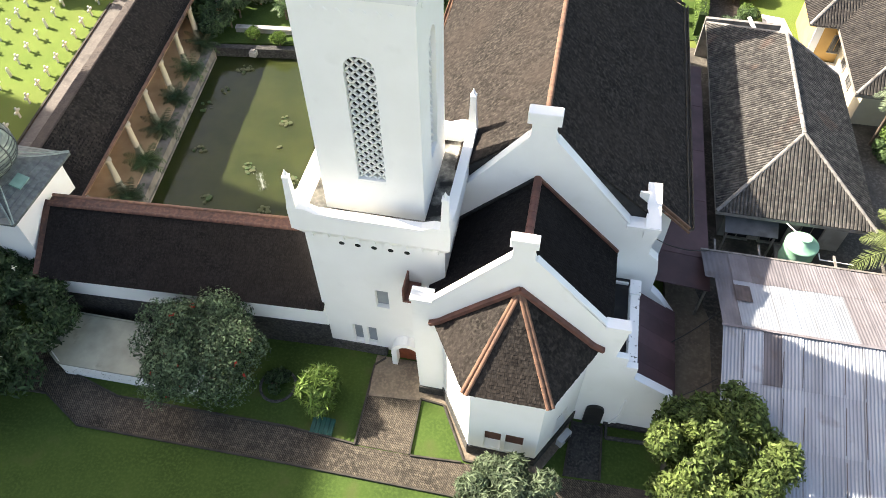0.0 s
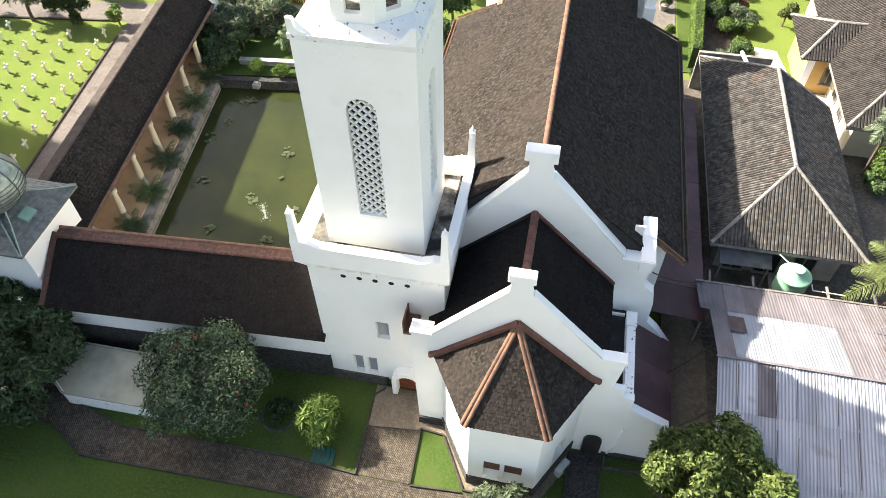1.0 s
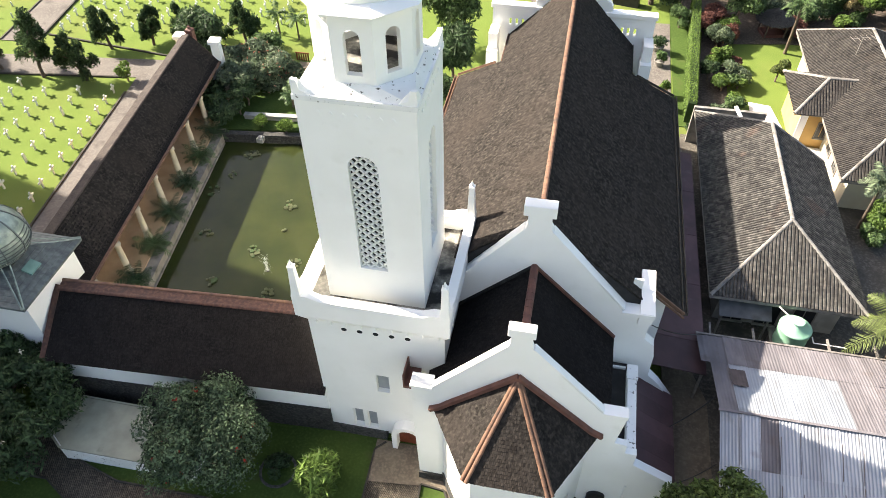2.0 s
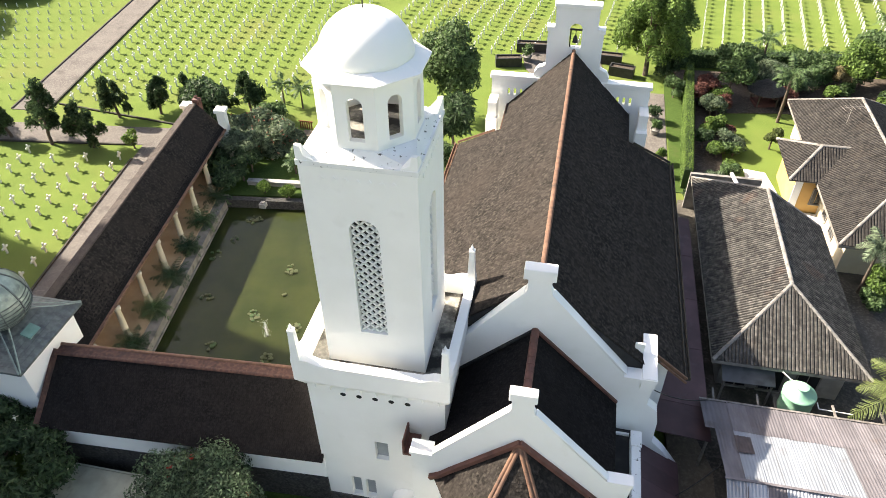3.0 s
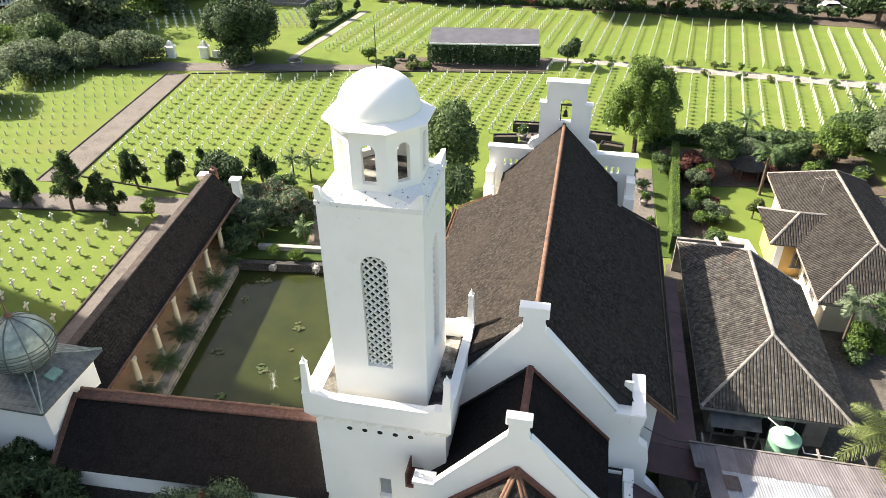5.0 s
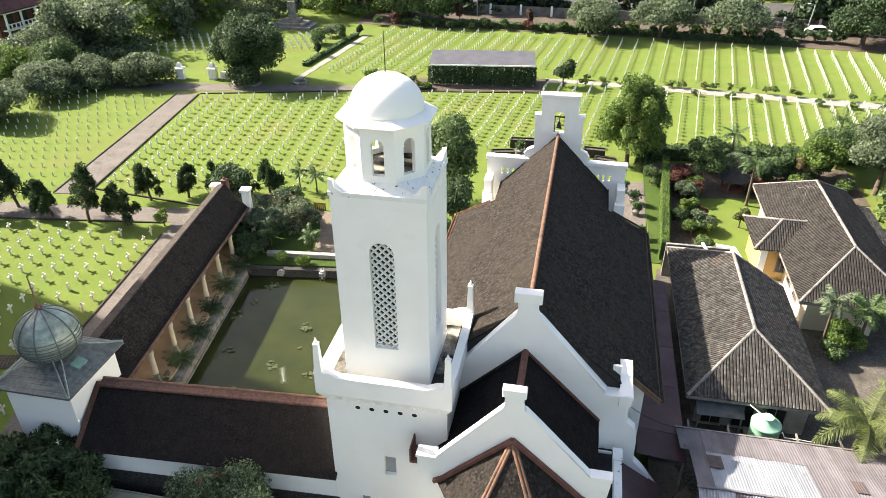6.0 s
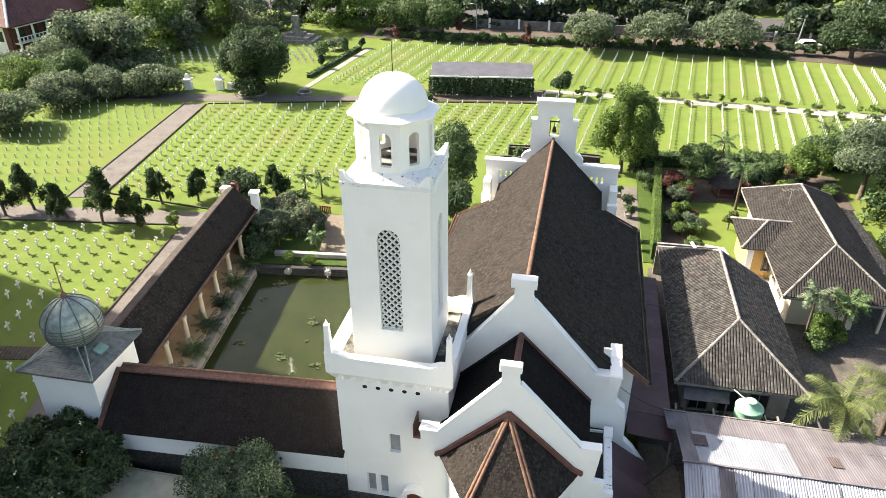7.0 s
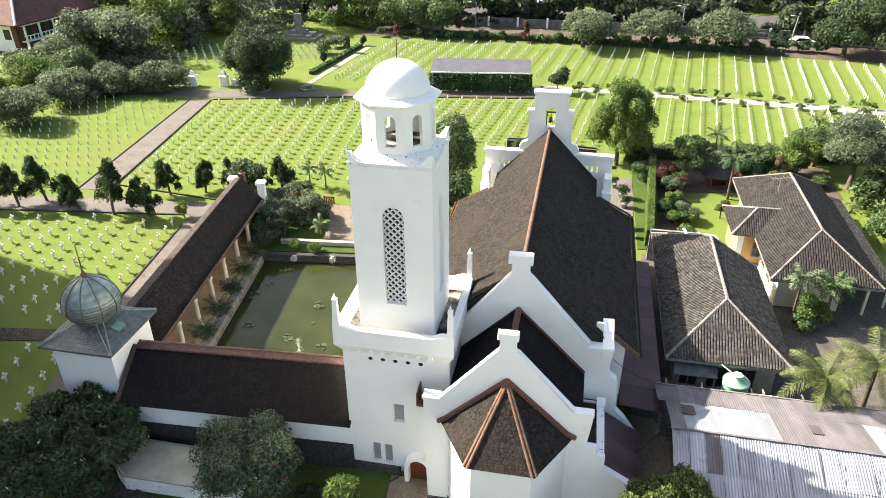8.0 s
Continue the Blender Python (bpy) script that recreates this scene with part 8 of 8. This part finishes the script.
def build_car(x, y, rz, mat, label):
    c = thing("car", label, "car", (x, y, 0.05), rz)
    bm = bmesh.new()
    prism(bm, [(-2.1, 0.35), (2.1, 0.35), (2.15, 0.8), (1.3, 0.95), (0.7, 1.5), (-1.2, 1.5), (-1.8, 0.95), (-2.15, 0.85)], "y", -0.85, 0.85)
    part("body", bm, mat, c)
    bm = bmesh.new()
    prism(bm, [(1.15, 0.97), (0.65, 1.43), (-1.1, 1.43), (-1.6, 0.97)], "y", -0.86, 0.86)
    part("windows", bm, WINDOW_DARK, c)
    for wx in (-1.3, 1.3):
        for wy in (-0.8, 0.8):
            bm = bmesh.new()
            n = 14
            prism(bm, [(wx + 0.32 * math.cos(6.2832 * i / n), 0.32 + 0.32 * math.sin(6.2832 * i / n)) for i in range(n)], "y", wy - 0.1, wy + 0.1)
            part("wheel", bm, DARK, c)


build_car(41.0, 130.0, 5, PLASTER, "white car parked behind the far hedge")
build_car(-48.3, 141.5, 80, PLASTER, "white car on the far road")
flat("lay_by", [(-52.5, 137), (-44.5, 137), (-43.0, 149), (-51.5, 149)], 0.05, ASPHALT, "grey asphalt lay-by beside the far road", "road", 0.3)


def build_far_house(x, y, rz, w, d, h, roof, wall, label):
    b = thing("house", label, "house", (x, y, 0), rz)
    bm = bmesh.new()
    box(bm, -w, w, -d, d, -0.5, h)
    part("wall", bm, wall, b)
    bm = bmesh.new()
    prism(bm, [(-d - 0.6, h), (d + 0.6, h), (0, h + d * 0.6)], "x", -w - 0.6, w + 0.6)
    part("roof", bm, roof, b)
    for k in range(5):
        bm = bmesh.new()
        box(bm, -w + 0.8 + k * w * 0.38, -w + 1.8 + k * w * 0.38, -d - 0.05, -d, 1.0, 2.4)
        part("window", bm, WINDOW_DARK, b)


ORANGE_ROOF = material("orange_red_roof", (0.55, 0.10, 0.04), (0.45, 0.08, 0.03), 1.0, rough=0.6, bump=0.1)
BLUE_WALL = material("dull_blue_render", (0.10, 0.15, 0.22), (0.07, 0.11, 0.16), 1.0, rough=0.8, bump=0.1)
BLUE_ROOF = material("pale_blue_roof", (0.35, 0.45, 0.52), (0.28, 0.37, 0.44), 1.0, rough=0.5, bump=0.1)
build_far_house(-34, 142.5, 3, 3.2, 2.4, 3.2, ORANGE_ROOF, PLASTER, "far house with a bright orange-red roof")
build_far_house(-12, 143.5, 3, 7, 3.6, 4.0, BLUE_ROOF, BLUE_WALL, "far hall with a pale blue sheet roof")
build_far_house(-48, 163, -4, 6, 4, 3.4, PLASTER, PLASTER, "far white house behind the road")


def build_pole(x, y, h, r, lean, label, arm):
    p = thing("lamp_pole", label, "pole", (x, y, 0), 0, "poles along the far road")
    bm = bmesh.new()
    beam(bm, (0, 0, -0.3), (lean, 0, h), r * 2)
    part("pole", bm, GREY_PANE, p)
    if arm:
        bm = bmesh.new()
        beam(bm, (lean, 0, h), (lean - 0.9, -0.3, h + 0.15), 0.07)
        part("arm", bm, GREY_PANE, p)
        bm = bmesh.new()
        box(bm, lean - 1.3, lean - 0.8, -0.42, -0.2, h + 0.08, h + 0.2, 0.02)
        part("lamp_head", bm, PALE_GREY, p)


for px, py, ph, pr, pl, pa in ((19.3, 130.2, 6.2, 0.08, 0.1, True), (37.7, 125.8, 6.0, 0.08, 0.5, True), (54.3, 147.5, 11.0, 0.16, 1.2, False), (-20.3, 134.0, 5.0, 0.07, 0.0, True)):
    build_pole(px, py, ph, pr, pl, "slim grey lamp pole beside the road" if pa else "tall pale leaning pole beside the road", pa)


def build_road_fence():
    f = thing("road_fence", "pale grey concrete balustrade along the far road", "fence", (30.5, 135.0, 0), -14)
    bm = bmesh.new()
    box(bm, -0.09, 0.09, -0.09, 0.09, -0.1, 1.25)
    me = mesh_of("post", bm, CONCRETE)
    for k in range(34):
        part("post", me, CONCRETE, f).location = (1.5 * k, 0, 0)
    for z in (0.35, 1.1):
        bm = bmesh.new()
        beam(bm, (-0.2, 0, z), (49.7, 0, z), 0.1, 0.14)
        part("rail", bm, CONCRETE, f)


build_road_fence()


# ---- small things in the garden ----
bm = bmesh.new()
for k in range(5):
    slab(bm, (-9.0 + k * 0.22, 12.95, -1.02 + 0.02 * (k % 2)), (-8.8 + k * 0.22, 12.95, -1.02 + 0.02 * (k % 2)), (-8.8 + k * 0.22, 13.75, -0.9 + 0.02 * (k % 2)), (-9.0 + k * 0.22, 13.75, -0.9 + 0.02 * (k % 2)), 0.2)
single("garden_cover", bm, TEAL, "dark teal plastic sheet on the lawn edge", "cover")
bm = bmesh.new()
lathe(bm, [(0.95, -1.3), (0.95, -1.1), (0.82, -1.1), (0.82, -1.3)], 24, (-11.35, 15.05))
single("bed_ring", bm, STONE, "dark stone ring round a small shrub", "ring")
ac = thing("condenser_unit", "grey air-conditioning unit on the apse wall", "air conditioner", (2.75, 14.55, 0.1), 58)
bm = bmesh.new()
box(bm, -0.4, 0.4, -0.3, 0.0, -0.28, 0.28, 0.02)
part("casing", bm, GREY_PANE, ac)
bm = bmesh.new()
n = 16
prism(bm, [(0.1 + 0.2 * math.cos(6.2832 * i / n), 0.2 * math.sin(6.2832 * i / n)) for i in range(n)], "y", -0.32, -0.302)
part("fan_grille", bm, DARK, ac)
for k, (x0, x1) in enumerate(((4.9, 7.0),)):
    bm = bmesh.new()
    for p, q in (((x0, 15.4), (x1, 15.5)), ((x0, 15.4), (x0, 16.0)), ((x1, 15.5), (x1, 16.0))):
        beam(bm, (*p, -1.1), (*q, -1.1), 0.12, 0.3)
    single("planter_edge", bm, STONE, "dark stone planter edge below the wall", "planter")


# ---- thatched shelter in the bungalow garden, terrace behind the church ----
THATCH = material("grey_thatch", (0.065, 0.06, 0.056), (0.03, 0.028, 0.026), 4.0, rough=0.95, bump=0.6, bump_scale=30, stretch=(3, 3, 0.6), island=0.4)


def build_shelter():
    g = thing("thatched_shelter", "small garden shelter with a grey thatched roof", "shelter", (17.4, 62.9, 0), 12)
    g.scale = (0.8, 0.8, 0.75)
    rnd = np.random.RandomState(8)
    n = 900
    a, t = rnd.uniform(0, 2 * math.pi, n), np.sqrt(rnd.random_sample(n))
    c = np.stack([2.1 * t * np.cos(a), 2.1 * t * np.sin(a), 3.3 - 1.35 * t + rnd.normal(0, 0.03, n)], 1)
    bm = bmesh.new()
    lathe(bm, [(2.1, 1.9), (2.1, 1.98), (1.0, 2.66), (0.0, 3.32)], 12)
    part("roof", bm, THATCH, g)
    part("thatch", arrays_mesh("thatch", leaf_quads(c, np.stack([np.cos(a), np.sin(a), np.full(n, 1.4)], 1), 0.12, rnd, 4.0, 0.2), 0, THATCH), THATCH, g, kind="stuff")
    for k in range(4):
        bm = bmesh.new()
        q = math.pi / 2 * k + 0.78
        beam(bm, (1.5 * math.cos(q), 1.5 * math.sin(q), -0.1), (1.5 * math.cos(q), 1.5 * math.sin(q), 2.15), 0.14)
        part("post", bm, BARK, g)
    bm = bmesh.new()
    box(bm, -1.2, 1.2, -1.0, 0.9, 0.0, 0.45, 0.03)
    part("bench", bm, BRICK_WALL, g, "dark red bench platform")


build_shelter()


def build_rear_terrace():
    bm = bmesh.new()
    lathe(bm, [(3.9, -0.1), (3.9, 0.08), (0.0, 0.09)], 28, (-1.2, 67.6))
    single("rear_terrace", bm, PINK_PAVING, "round paved terrace behind the church", "terrace", kind="structure")
    for k, (x, y, w) in enumerate(((-6.6, 66.6, 1.3), (-4.3, 70.4, 1.9), (3.4, 69.0, 1.2), (4.6, 66.4, 1.2))):
        pl = thing("planter", "dark stone planter box behind the church", "planter", (x, y, 0), 12 - 8 * k, "planters round the terrace")
        for j, (a, b, c, d) in enumerate(((-w, w, -0.5, -0.38), (-w, w, 0.38, 0.5), (-w, -w + 0.12, -0.38, 0.38), (w - 0.12, w, -0.38, 0.38))):
            bm = bmesh.new()
            box(bm, a, b, c, d, -0.1, 0.95)
            part("side", bm, DARK, pl)
        bm = bmesh.new()
        box(bm, -w + 0.12, w - 0.12, -0.38, 0.38, -0.1, 0.8)
        part("soil", bm, DIRT, pl)
    potted_plant("round potted shrub on the rear terrace", -4.9, 67.9, 0.08, 0.9, 1.9, LEAF_MID, 650)
    potted_plant("small potted shrub on the rear terrace", -2.6, 69.6, 0.08, 0.5, 1.3, LEAF_DARK, 651)


build_rear_terrace()

bm = bmesh.new()
beam(bm, (5.35, 16.1, -0.05), (4.95, 16.1, -1.0), 0.07)
single("drain_pipe", bm, PLASTER, "white plastic drain pipe against the church wall", "pipe")


# ---- aerial on the bungalow, cables in the alley ----
def build_aerial():
    a = thing("roof_aerial", "thin metal television aerial on the tiled roof", "aerial", (20.6, 51.5, 4.15), 20)
    bm = bmesh.new()
    beam(bm, (0, 0, -0.2), (0, 0, 2.0), 0.04)
    part("mast", bm, GREY_WOOD, a)
    bm = bmesh.new()
    beam(bm, (-0.9, 0, 1.95), (0.9, 0, 1.95), 0.03)
    part("boom", bm, GREY_WOOD, a)
    for k in range(5):
        bm = bmesh.new()
        beam(bm, (-0.8 + 0.4 * k, -0.35, 1.95), (-0.8 + 0.4 * k, 0.35, 1.95), 0.02)
        part("rod", bm, GREY_WOOD, a)


build_aerial()


def build_cable(p, q, sag, label):
    bm = bmesh.new()
    p, q = Vector(p), Vector(q)
    n = 10
    pts = [p.lerp(q, k / n) - Vector((0, 0, sag * 4 * (k / n) * (1 - k / n))) for k in range(n + 1)]
    for a, b in zip(pts, pts[1:]):
        beam(bm, a, b, 0.035)
    single("cable", bm, DARK, label, "cable")


build_cable((7.3, 19.5, 1.75), (9.0, 20.2, 3.85), 0.2, "thin dark cable from church to shed")
build_cable((5.4, 21.2, 7.0), (8.9, 24.6, 2.85), 0.3, "thin dark cable above the covered way")
build_cable((7.35, 16.6, 1.6), (8.9, 17.0, 3.3), 0.25, "thin dark cable from wall to shed")
